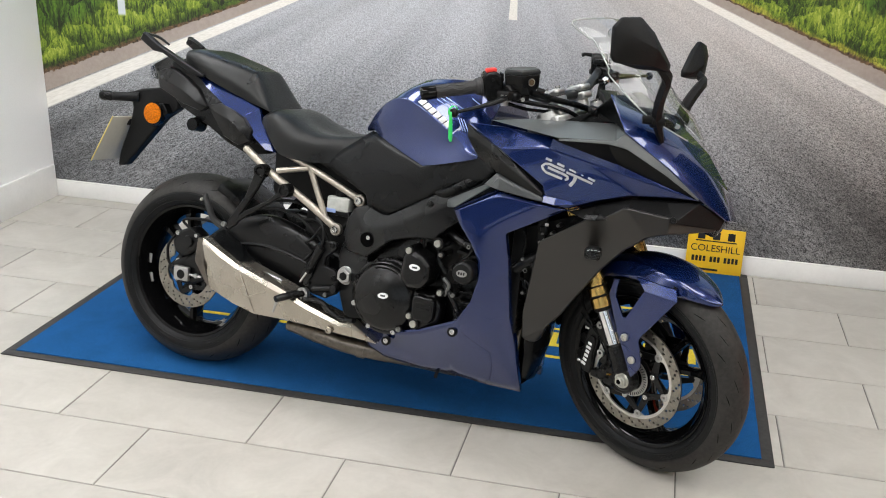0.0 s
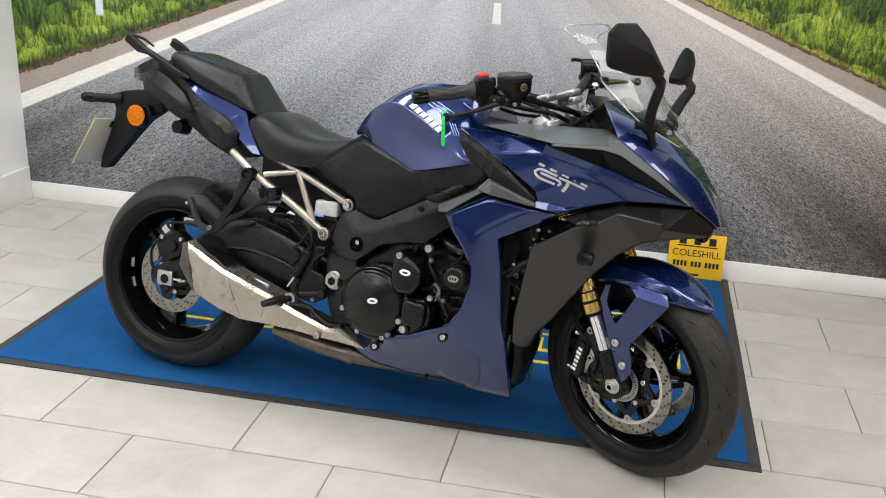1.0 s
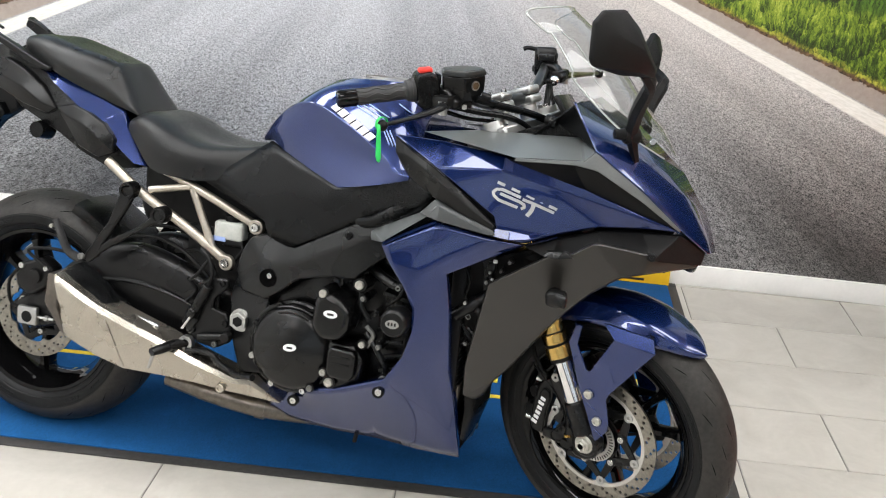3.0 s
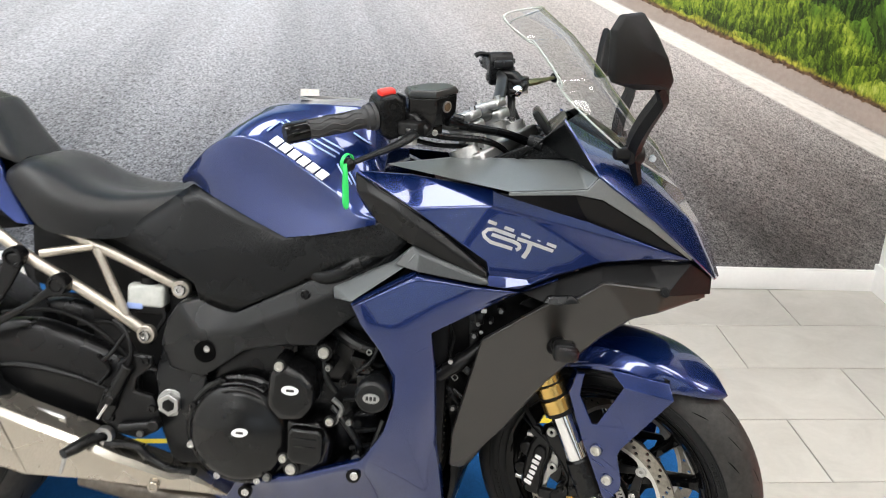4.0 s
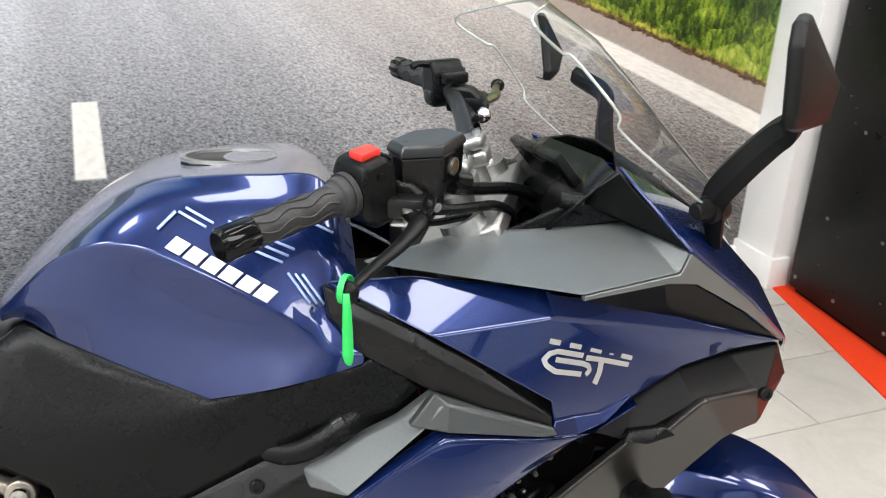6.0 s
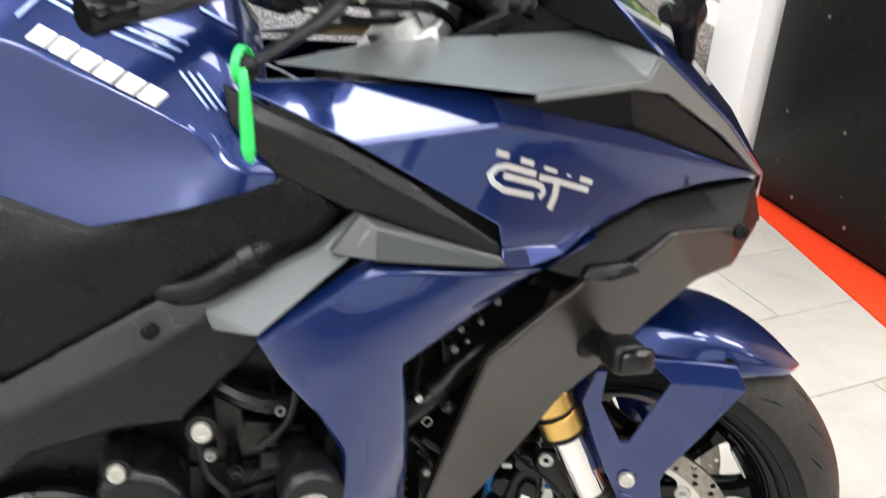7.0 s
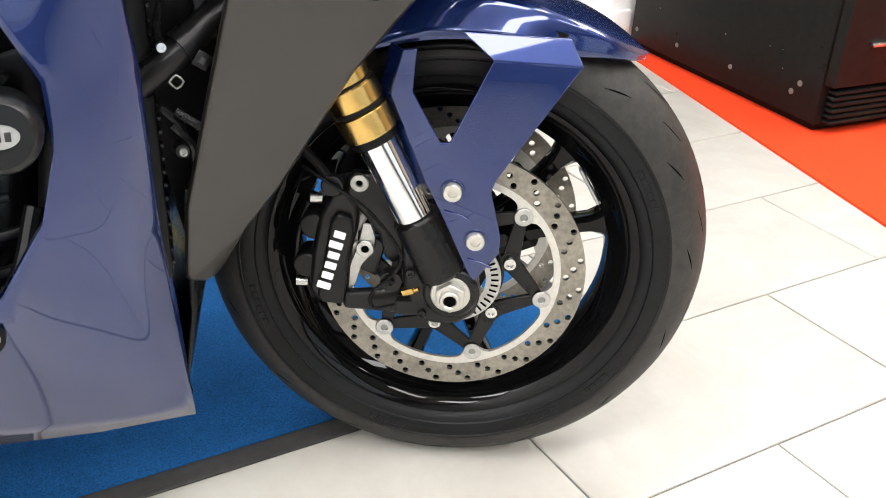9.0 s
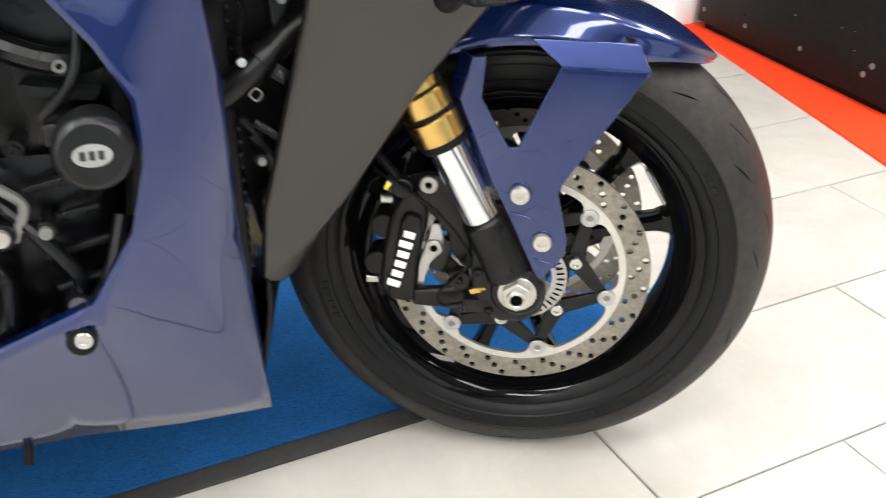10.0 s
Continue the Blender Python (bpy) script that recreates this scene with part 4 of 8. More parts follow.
def disc_rivets(centre, y, radius, count, turn, parent, xf):
    """Pale floating rivets: flat washers with an open middle."""
    s = math.copysign(1, y)
    for k in range(count):
        a = 2 * math.pi * k / count + turn
        at = (centre[0] + radius * math.cos(a), centre[1] + y + s * 0.003, centre[2] + radius * math.sin(a))
        washer = lathe([(0.0042, 0.0), (0.0108, 0.0), (0.0108, s * 0.0016), (0.0100, s * 0.0022), (0.0048, s * 0.0022), (0.0042, s * 0.0016)], at, 24)
        r = part("rivet", washer, ALLOY, parent, xf=xf)
        part("rivet_eye", rod((at[0], at[1] - s * 0.002, at[2]), (at[0], at[1] + s * 0.0006, at[2]), 0.0046, n=12), RIVET, r, xf=xf)


def wheels(bike):
    f = wheel(bike, "front_wheel", FRONT, 0.304, 0.120, 0.2165, 0.046, radians(29), STEER, "gloss black cast front wheel, turned to the right")
    six = radians(-16)
    for y in (-0.072, 0.072):
        d = part("brake_disc", drilled_ring(FRONT, y, 0.1265, 0.155, 0.005, [(0.1325, 24, 0.0039, 0.0), (0.1410, 24, 0.0039, 0.075), (0.1495, 24, 0.0039, 0.15)], 0), DISC, f,
                 "drilled steel brake disc", xf=STEER)
        part("inner_band", drilled_ring(FRONT, y, 0.1185, 0.1266, 0.0046, [], 6, six, 0.017), BAND, d, "paler unswept inner band", xf=STEER)
        carrier(FRONT, y - math.copysign(0.002, y), 0.047, 0.108, 6, six + radians(30), f, STEER)
        disc_rivets(FRONT, y, 0.1105, 6, six, f, STEER)
    ring = lathe([(0.040, -0.002), (0.0575, -0.002), (0.0575, 0.001), (0.040, 0.001)], (FRONT[0], -0.084, FRONT[2]), 48)
    # slots are thin black rods on the ring that paint in their shade
    part("sensor_ring", ring, ALLOY, f, "slotted metal sensor ring", xf=STEER)
    slots = join(*[rod((FRONT[0] + 0.046 * math.cos(a), -0.0866, FRONT[2] + 0.046 * math.sin(a)), (FRONT[0] + 0.0545 * math.cos(a), -0.0866, FRONT[2] + 0.0545 * math.sin(a)), 0.0012, n=5)
                   for a in np.linspace(0, 2 * math.pi, 44, endpoint=False)])
    tagged(part("sensor_slots", slots, SHADE_BLACK, f, xf=STEER), kind="stuff")
    r = wheel(bike, "rear_wheel", REAR, 0.318, 0.194, 0.2175, 0.078, 0.1, None, "gloss black cast rear wheel")
    part("brake_disc", drilled_ring(REAR, -0.088, 0.082, 0.120, 0.005, [(0.094, 20, 0.0034, 0.0), (0.103, 20, 0.0034, 0.1), (0.112, 20, 0.0034, 0.2)], 5, 0.0, 0.008), DISC, r,
         "drilled steel rear brake disc")
    carrier(REAR, -0.086, 0.03, 0.080, 5, 0.0, r, None)
    for a in (3.1, 3.45):
        part("balance_weight", soft_box(-0.006, 0.006, -0.002, 0.002, -0.016, 0.016, 0.0015), ALLOY, r,
             xf=Matrix.Translation((0.188 * math.cos(a), -0.050, REAR[2] + 0.188 * math.sin(a))) @ pose(0, 0, 0, 0, math.degrees(-a), 0))
    part("balance_weight", soft_box(-0.002, 0.002, -0.008, 0.008, -0.025, 0.025, 0.0015), ALLOY, f, "grey stick-on wheel weight",
         xf=STEER @ Matrix.Translation((FRONT[0] + 0.181 * math.cos(0.52), -0.012, FRONT[2] + 0.181 * math.sin(0.52))) @ pose(0, 0, 0, 0, math.degrees(-0.52), 0))


def front_end(bike):
    """Forks, callipers, mudguard."""
    d = Vector((-math.sin(RAKE), 0, math.cos(RAKE)))
    foot = Vector((FRONT[0], 0, FRONT[2]))
    for s in (-1, 1):
        y = Vector((0, s * 0.104, 0))
        leg = part("fork_leg", rod(foot + y + d * 0.228, foot + y + d * 0.70, 0.0275, n=28), GOLD, bike, "gold anodised upside-down fork tube", xf=STEER)
        for a, b, r, m, nm in ((0.205, 0.233, 0.0305, GOLD, "ring"), (0.233, 0.239, 0.0285, DARK, "seal"), (0.239, 0.262, 0.0298, GOLD, "ring"), (0.262, 0.266, 0.0280, DARK, "seal"), (0.195, 0.205, 0.027, DARK, "seal")):
            part(nm, rod(foot + y + d * a, foot + y + d * b, r, n=28), m, leg, xf=STEER, bevel=0.0012)
        part("stanchion", rod(foot + y + d * 0.08, foot + y + d * 0.22, 0.0212, n=32), CHROME, leg, "chromed fork stanchion", xf=STEER)
        shoe = [(1.458, 0.386), (1.486, 0.399), (1.502, 0.358), (1.538, 0.326), (1.549, 0.300), (1.543, 0.276), (1.522, 0.262), (1.494, 0.262), (1.472, 0.276), (1.462, 0.310)]
        boot = join(prism(shoe, s * 0.084, s * 0.119), rod(foot + y + d * 0.02, foot + y + d * 0.100, 0.0295, 0.0262, n=28), rod((FRONT[0], s * 0.084, FRONT[2]), (FRONT[0], s * 0.1215, FRONT[2]), 0.0325, n=28))
        part("fork_foot", boot, FRAME, leg, "black cast fork foot", xf=STEER, bevel=0.005)
        nut = join(rod((FRONT[0], s * 0.120, FRONT[2]), (FRONT[0], s * 0.132, FRONT[2]), 0.0185, n=6), rod((FRONT[0], s * 0.120, FRONT[2]), (FRONT[0], s * 0.1235, FRONT[2]), 0.0225, n=28))
        part("axle_nut", nut, ZINC, leg, "pale zinc-plated axle nut", xf=STEER, bevel=0.0012)
        part("axle_end", lathe([(0.0072, s * 0.120), (0.0118, s * 0.120), (0.0118, s * 0.1375), (0.0108, s * 0.1385), (0.0080, s * 0.1385), (0.0072, s * 0.1375)], (FRONT[0], 0, FRONT[2]), 24), ZINC, leg, xf=STEER)
        # black plug in the axle's bore, painting the darkness of its depth
        part("axle_hole", rod((FRONT[0], s * 0.118, FRONT[2]), (FRONT[0], s * 0.1372, FRONT[2]), 0.0073, n=6), SHADE_BLACK, leg, xf=STEER)
        for x, z in ((1.483, 0.277), (1.470, 0.330)):
            bolt((x, s * 0.120, z), 0.0052, leg, FRAME, STEER, 0.004, s)
        # calliper: inner half, outer half with a raised face, mounting arms, pads, pins, nipple
        cal = [(1.350, 0.290), (1.360, 0.272), (1.392, 0.268), (1.397, 0.300), (1.399, 0.330), (1.409, 0.368), (1.411, 0.398), (1.398, 0.418), (1.380, 0.412), (1.366, 0.384), (1.356, 0.340)]
        c = part("brake_calliper", prism(cal, s * 0.042, s * 0.096), FRAME, bike, "black four-piston brake calliper", xf=STEER, bevel=0.006, segments=3)
        part("face", prism([(1.361, 0.286), (1.365, 0.276), (1.391, 0.274), (1.395, 0.300), (1.397, 0.331), (1.406, 0.368), (1.404, 0.386), (1.388, 0.392), (1.380, 0.382), (1.373, 0.346)], s * 0.094, s * 0.1045), SATIN, c, xf=STEER, bevel=0.004, segments=3)
        for x, z in ((1.352, 0.318), (1.362, 0.368)):
            part("piston_cover", rod((x, s * 0.060, z), (x - 0.004, s * 0.092, z), 0.017, 0.0155, n=24), FRAME, c, xf=STEER, bevel=0.002)
        part("bridge", prism([(1.390, 0.288), (1.424, 0.291), (1.470, 0.302), (1.482, 0.280), (1.456, 0.262), (1.424, 0.264), (1.390, 0.266)], s * 0.086, s * 0.100), FRAME, c, xf=STEER, bevel=0.005, segments=3)
        part("bridge", prism([(1.396, 0.414), (1.404, 0.438), (1.432, 0.436), (1.456, 0.392), (1.466, 0.350), (1.450, 0.322), (1.438, 0.332), (1.432, 0.362), (1.416, 0.384), (1.404, 0.396)], s * 0.080, s * 0.093), FRAME, c, xf=STEER, bevel=0.005, segments=3)
        part("pad", prism([(1.404, 0.312), (1.428, 0.302), (1.440, 0.346), (1.408, 0.360)], s * 0.076, s * 0.083), ENGINE, c, xf=STEER, bevel=0.002)
        plate = [(1.414, 0.372), (1.424, 0.372), (1.428, 0.356), (1.427, 0.338), (1.412, 0.320), (1.404, 0.293), (1.395, 0.286), (1.398, 0.318), (1.409, 0.350)]
        part("spring_plate", prism(plate, s * 0.084, s * 0.0885), ALLOY, c, "bright pad spring plate", xf=STEER, bevel=0.001)
        washer = lathe([(0.0042, 0.0), (0.0105, 0.0), (0.0105, s * 0.004), (0.0095, s * 0.005), (0.0050, s * 0.005), (0.0042, s * 0.004)], (1.4165, s * 0.0885, 0.3425), 24)
        part("pad_bush", washer, ALLOY, c, xf=STEER)
        part("pad_bush", lathe([(0.0036, 0.0), (0.0105, 0.0), (0.0105, s * 0.004), (0.0095, s * 0.005), (0.0044, s * 0.005), (0.0036, s * 0.004)], (1.4125, s * 0.0915, 0.4255), 24), ALLOY, c, xf=STEER)
        # black plugs stand for the shade inside the bushes
        for x, z in ((1.4165, 0.3425), (1.4125, 0.4255)):
            part("bush_hole", rod((x, s * 0.086, z), (x, s * 0.0935, z), 0.0042, n=10), SHADE_BLACK, c, xf=STEER)
        for x, z in ((1.346, 0.290), (1.368, 0.398)):
            part("pad_pin", rod((x, s * 0.078, z), (x - 0.013, s * 0.080, z + 0.001), 0.0062, n=12), STEEL, c, "steel pin head", xf=STEER)
        # plain white blocks in place of the maker's mark, reading upwards along the face
        for k, (half, lift) in enumerate(((0.0080, 0.0008), (0.0068, 0), (0.0068, 0), (0.0068, 0), (0.0080, 0.0008), (0.0068, 0))):
            u = Vector((0.020, 0.067)).normalized()
            n = Vector((-u.y, u.x))
            m = Vector((1.3705, 0.300)) + u * (0.0137 * k) + n * lift
            long = 0.0046
            pts = [m - u * long - n * half, m + u * long - n * half, m + u * long + n * half, m - u * long + n * half]
            part("lettering_bar", prism([(v.x, v.y) for v in pts], s * 0.1030, s * 0.1056), WHITE_MARK, c, xf=STEER, bevel=0.0022, segments=3)
        part("hose", tube([(1.386, s * 0.098, 0.418), (1.372, s * 0.100, 0.445), (1.352, s * 0.095, 0.470), (1.335, s * 0.085, 0.52), (1.33, s * 0.07, 0.60)], 0.0052, 10), DARK, c, xf=STEER)
        part("banjo", rod((1.384, s * 0.096, 0.426), (1.384, s * 0.108, 0.426), 0.0125, n=18), FRAME, c, xf=STEER, bevel=0.002)
        part("sensor_cable", tube([(1.352, s * 0.100, 0.446), (1.387, s * 0.112, 0.429), (1.423, s * 0.114, 0.403), (1.453, s * 0.116, 0.364), (1.459, s * 0.117, 0.341), (1.446, s * 0.116, 0.319), (1.430, s * 0.114, 0.303), (1.423, s * 0.112, 0.288), (1.430, s * 0.112, 0.277), (1.459, s * 0.112, 0.284)], 0.0021, 8), MATTE, c, xf=STEER)
        part("sensor", join(soft_box(1.452, 1.486, s * 0.112 - 0.008, s * 0.112 + 0.008, 0.272, 0.292, 0.004), rod((1.447, s * 0.098, 0.312), (1.447, s * 0.112, 0.312), 0.0125, n=18)), FRAME, c, xf=STEER)
        bolt((1.447, s * 0.1125, 0.312), 0.0050, c, FRAME, STEER, 0.004, s)
        part("nipple", join(rod((1.462, s * 0.112, 0.300), (1.474, s * 0.116, 0.306), 0.0062, n=6), rod((1.474, s * 0.116, 0.306), (1.480, s * 0.118, 0.309), 0.004, n=10)), GOLD, c, "brass bleed nipple", xf=STEER)
    # mudguard: crowned shell with a pointed tip and creased shoulders; on each side a bracket with a three-cornered window
    rows = []
    for deg, half in ((49.6, 0.006), (52, 0.026), (56, 0.046), (61, 0.060), (68, 0.072), (76, 0.080), (88, 0.085), (100, 0.086), (112, 0.082), (121, 0.076)):
        a = radians(deg)
        fall = min(1.0, (deg - 49.6) / 19)
        k = 0.90 - 0.20 * min(1.0, max(0.0, (deg - 56) / 40))
        prof = [(0.325, 0.0), (0.3235, 0.40 * k / 0.8), (0.3195, 0.72 * k / 0.8), (0.3165 - 0.002 * fall, k), (0.3165 - 0.034 * fall, 1.0)]
        ring = [(r, -half * q) for r, q in reversed(prof)] + [(r, half * q) for r, q in prof[1:]]
        rows.append([(FRONT[0] + r * math.cos(a), y, FRONT[2] + r * math.sin(a)) for r, y in ring])
    guard = part("front_mudguard", smooth_skin(rows, (1, 7), 3, 4), PAINT, bike, "blue front mudguard over the tyre", xf=STEER, smooth=24, solid=0.003)
    for s in (-1, 1):
        V = dict(t0=(1.447, 0.084, 0.580), t1=(1.462, 0.108, 0.580), t2=(1.476, 0.106, 0.581), t3=(1.480, 0.086, 0.583), m0=(1.436, 0.092, 0.534), m1=(1.449, 0.111, 0.534), m2=(1.472, 0.114, 0.538), l0=(1.478, 0.106, 0.432), l1=(1.490, 0.1185, 0.432),
                 w1=(1.501, 0.117, 0.484), w2=(1.511, 0.117, 0.485), c1=(1.553, 0.101, 0.569), c2=(1.646, 0.089, 0.5612), g1=(1.520, 0.092, 0.596), g2=(1.632, 0.078, 0.587), e1=(1.561, 0.117, 0.444), e2=(1.556, 0.1185, 0.430),
                 r1=(1.568, 0.119, 0.377), r2=(1.567, 0.119, 0.356), b=(1.539, 0.119, 0.318), l2=(1.509, 0.119, 0.389))
        key = list(V)
        F = lambda *names: tuple(key.index(n) for n in names)
        fs = [F("t0", "t1", "m1", "m0"), F("m0", "m1", "l1", "l0"), F("t1", "t2", "m2", "m1"), F("m1", "m2", "w1", "l1"), F("l1", "w1", "w2", "e1", "e2"), F("l1", "e2", "r1", "l2"), F("l2", "r1", "r2", "b"),
              F("w2", "c1", "c2", "e1"), F("g1", "g2", "c2", "c1")]
        b = part("bracket", shell([(x, s * o, z) for x, o, z in V.values()], fs, 0.005), PAINT, guard, xf=STEER, bevel=0.0016, segments=3, smooth=14)
        for x, z in ((1.541, 0.373), (1.515, 0.431)):
            bolt((x, s * 0.1205, z), 0.0105, b, ZINC, STEER, 0.006, s)
            part("bolt_seat", lathe([(0.0110, 0.0), (0.0135, 0.0), (0.0128, s * 0.0018), (0.0112, s * 0.0018)], (x, s * 0.1185, z), 24), PAINT, b, xf=STEER)
            ridge = [(x - 0.009, z - 0.022), (x + 0.010, z - 0.028), (x + 0.020, z - 0.034), (x + 0.004, z - 0.033), (x - 0.004, z - 0.031)]
            part("pressed_ridge", prism(ridge, s * 0.1180, s * 0.1206), PAINT, b, xf=STEER, bevel=0.001)
    lining = [[(FRONT[0] + r * math.cos(radians(a)), y, FRONT[2] + r * math.sin(radians(a))) for y, r in ((-0.070, 0.285), (-0.066, 0.306), (0, 0.312), (0.066, 0.306), (0.070, 0.285))] for a in range(68, 160, 8)]
    part("inner_mudguard", skin(lining), MATTE, guard, xf=STEER, solid=0.003)
    for s in (-1, 1):
        part("lining_rib", skin([[(FRONT[0] + r * math.cos(radians(a)), s * o, FRONT[2] + r * math.sin(radians(a))) for o, r in ((0.0705, 0.268), (0.0725, 0.272), (0.0705, 0.276))] for a in range(84, 112, 4)]), SATIN, guard, xf=STEER, solid=0.002)


def hex_pot(prof, levels):
    """A closed pot of one outline at several heights: z, scale, and a shift along x."""
    bm = bmesh.new()
    n = len(prof)
    rings = [[bm.verts.new((x * k + dx, y * k, z)) for x, y in prof] for z, k, dx in levels]
    for p, q in zip(rings, rings[1:]):
        for i in range(n):
            bm.faces.new((p[i], p[(i + 1) % n], q[(i + 1) % n], q[i]))
    bm.faces.new(rings[0][::-1])
    bm.faces.new(rings[-1])
    return bm


def fluted(a, b, r, deep, flutes):
    """A grooved cylinder from a to b."""
    d = (b - a).normalized()
    u = d.orthogonal().normalized()
    v = d.cross(u)
    rows = []
    for k, f in ((0.0, 0.92), (0.06, 1.0), (0.9, 1.0), (1.0, 0.8), (1.0, 0.02)):
        ring = []
        for i in range(flutes * 4):
            t = 2 * math.pi * i / (flutes * 4)
            rr = (r - (deep if i % 4 == 0 and 0.03 < k < 0.95 else 0)) * f
            ring.append(a + (b - a) * k + (u * math.cos(t) + v * math.sin(t)) * rr)
        rows.append(ring)
    return skin(rows, True)


def handlebars(bike):
    stem = part("top_yoke", prism([(1.150, 0.942), (1.255, 0.992), (1.266, 0.968), (1.160, 0.918)], -0.125, 0.125), ALLOY, bike, "silver cast top yoke", xf=STEER, bevel=0.006)
    for s in (-1, 1):
        part("riser", join(rod((1.208, s * 0.055, 0.955), (1.190, s * 0.055, 1.004), 0.024, 0.021, 24), rod((1.212, s * 0.055, 0.945), (1.206, s * 0.055, 0.96), 0.027, 0.025, 24)), ALLOY, stem, "bright alloy bar riser", xf=STEER)
        half = pose(1.186, s * 0.055, 1.022, 0, -20, 0)
        part("clamp", soft_box(-0.030, 0.030, -0.022, 0.022, -0.022, -0.001, 0.006, 3), ALLOY, stem, "bright alloy bar clamp", xf=STEER @ half)
        part("clamp", soft_box(-0.030, 0.030, -0.022, 0.022, 0.001, 0.020, 0.007, 3), ALLOY, stem, "bright alloy bar clamp", xf=STEER @ half)
        for dx in (-0.022, 0.022):
            part("clamp_bolt", rod((dx, 0, 0.012), (dx, 0, 0.026), 0.0065, n=6), STEEL, stem, xf=STEER @ half)
        part("fork_cap", rod((1.238, s * 0.104, 0.918), (1.206, s * 0.104, 0.988), 0.0315, 0.029, 28), ALLOY, stem, xf=STEER)
        part("adjuster", rod((1.207, s * 0.104, 0.986), (1.203, s * 0.104, 0.996), 0.013, n=6), STEEL, stem, xf=STEER)
    bar = part("handlebar", tube([(1.013, -0.385, 1.052), (1.098, -0.268, 1.065), (1.150, -0.18, 1.055), (1.183, -0.08, 1.022), (1.186, 0, 1.020), (1.183, 0.08, 1.022), (1.150, 0.18, 1.055),
                                  (1.098, 0.268, 1.065), (1.013, 0.385, 1.052)], [0.010, 0.011, 0.012, 0.0135, 0.014, 0.0135, 0.012, 0.011, 0.010], 16), GREY_CAP, bike, "dark grey tapered handlebar", xf=STEER)
    for s in (-1, 1):
        a, b = Vector((1.104, s * 0.257, 1.066)), Vector((1.034, s * 0.356, 1.055))
        d = (b - a).normalized()
        u = Vector((0, 0, 1)) - d * d.z
        u.normalize()
        v = d.cross(u)
        part("grip", tube([a, a + d * 0.012, a + d * 0.02, a + d * 0.06, a + d * 0.10, b], [0.0235, 0.0225, 0.0172, 0.0162, 0.0168, 0.0162], 20), GRIP, bar, "ribbed black rubber grip", xf=STEER)
        ribs = []
        for k in range(9):
            t0 = 2 * math.pi * k / 9
            ribs.append(tube([a + d * (0.022 + 0.011 * i) + (u * math.cos(t0 + 0.20 * math.sin(i * 1.5)) + v * math.sin(t0 + 0.20 * math.sin(i * 1.5))) * 0.0166 for i in range(10)], 0.0014, 5, 3))
        part("grip_ribs", join(*ribs), GRIP, bar, xf=STEER)
        part("grip_flange", rod(a - d * 0.004, a + d * 0.003, 0.0255, n=28), GRIP, bar, xf=STEER)
        part("bar_end", fluted(b - d * 0.002, b + d * 0.040, 0.0185, 0.0022, 9), GLOSS, bar, "fluted black bar-end weight", xf=STEER)
        q = d.to_track_quat("X", "Z").to_matrix().to_4x4()
        m = STEER @ Matrix.Translation(a) @ q
        if s < 0:
            # right switch housing: two clam-shell halves, kill switch on top, screw in a recess
            sw = part("switch_box", prism([(-0.056, -0.020), (-0.050, -0.040), (-0.020, -0.043), (-0.006, -0.030), (-0.004, 0.022), (-0.012, 0.036), (-0.040, 0.038), (-0.056, 0.024)], -0.028, 0.027), MATTE, bar, "black switch housing", xf=m, bevel=0.007, segments=3)
            part("stop_switch", soft_box(-0.045, -0.016, -0.010, 0.014, 0.034, 0.045, 0.004), RED, sw, "red stop switch", xf=m)
            # dark discs flush with the housing paint the shade of screw recesses
            part("screw_recess", rod((-0.030, 0.0, 0.018), (-0.030, -0.0290, 0.018), 0.0048, n=14), DARK, sw, xf=m)
            part("screw_recess", rod((-0.030, 0.0, 0.018), (-0.030, 0.0290, 0.018), 0.0048, n=14), DARK, sw, xf=m)
            part("start_button", soft_box(-0.040, -0.020, -0.033, -0.024, -0.024, -0.010, 0.003), SATIN, sw, xf=m)
            part("housing_lip", soft_box(-0.061, -0.055, -0.016, 0.016, 0.008, 0.030, 0.002), SATIN, sw, xf=m)
        else:
            sw = part("switch_box", prism([(-0.052, -0.020), (-0.042, -0.034), (-0.012, -0.034), (-0.003, -0.014), (-0.003, 0.022), (-0.014, 0.036), (-0.038, 0.038), (-0.052, 0.022)], -0.026, 0.027), MATTE, bar, "angular black switch housing", xf=m, bevel=0.007, segments=3)
            for x0, y0, z0 in ((-0.044, -0.030, 0.018), (-0.044, -0.030, 0.000), (-0.044, -0.030, -0.018), (-0.024, -0.030, 0.010)):
                part("button", soft_box(x0, x0 + 0.014, y0, y0 + 0.006, z0 - 0.006, z0 + 0.006, 0.002), GREY_CAP, sw, xf=m)
            part("horn_button", soft_box(-0.040, -0.020, 0.022, 0.032, -0.024, -0.008, 0.003), GREY_CAP, sw, xf=m)
            part("flash_trigger", tube([(-0.030, 0.020, 0.030), (-0.034, 0.045, 0.034), (-0.036, 0.056, 0.030)], [0.006, 0.005, 0.006], 8), MATTE, sw, xf=m)
            part("bar_clip", soft_box(-0.076, -0.062, -0.020, 0.020, 0.006, 0.022, 0.003), FRAME, bar, xf=m)
        ahead = 0.0 if s < 0 else 0.022
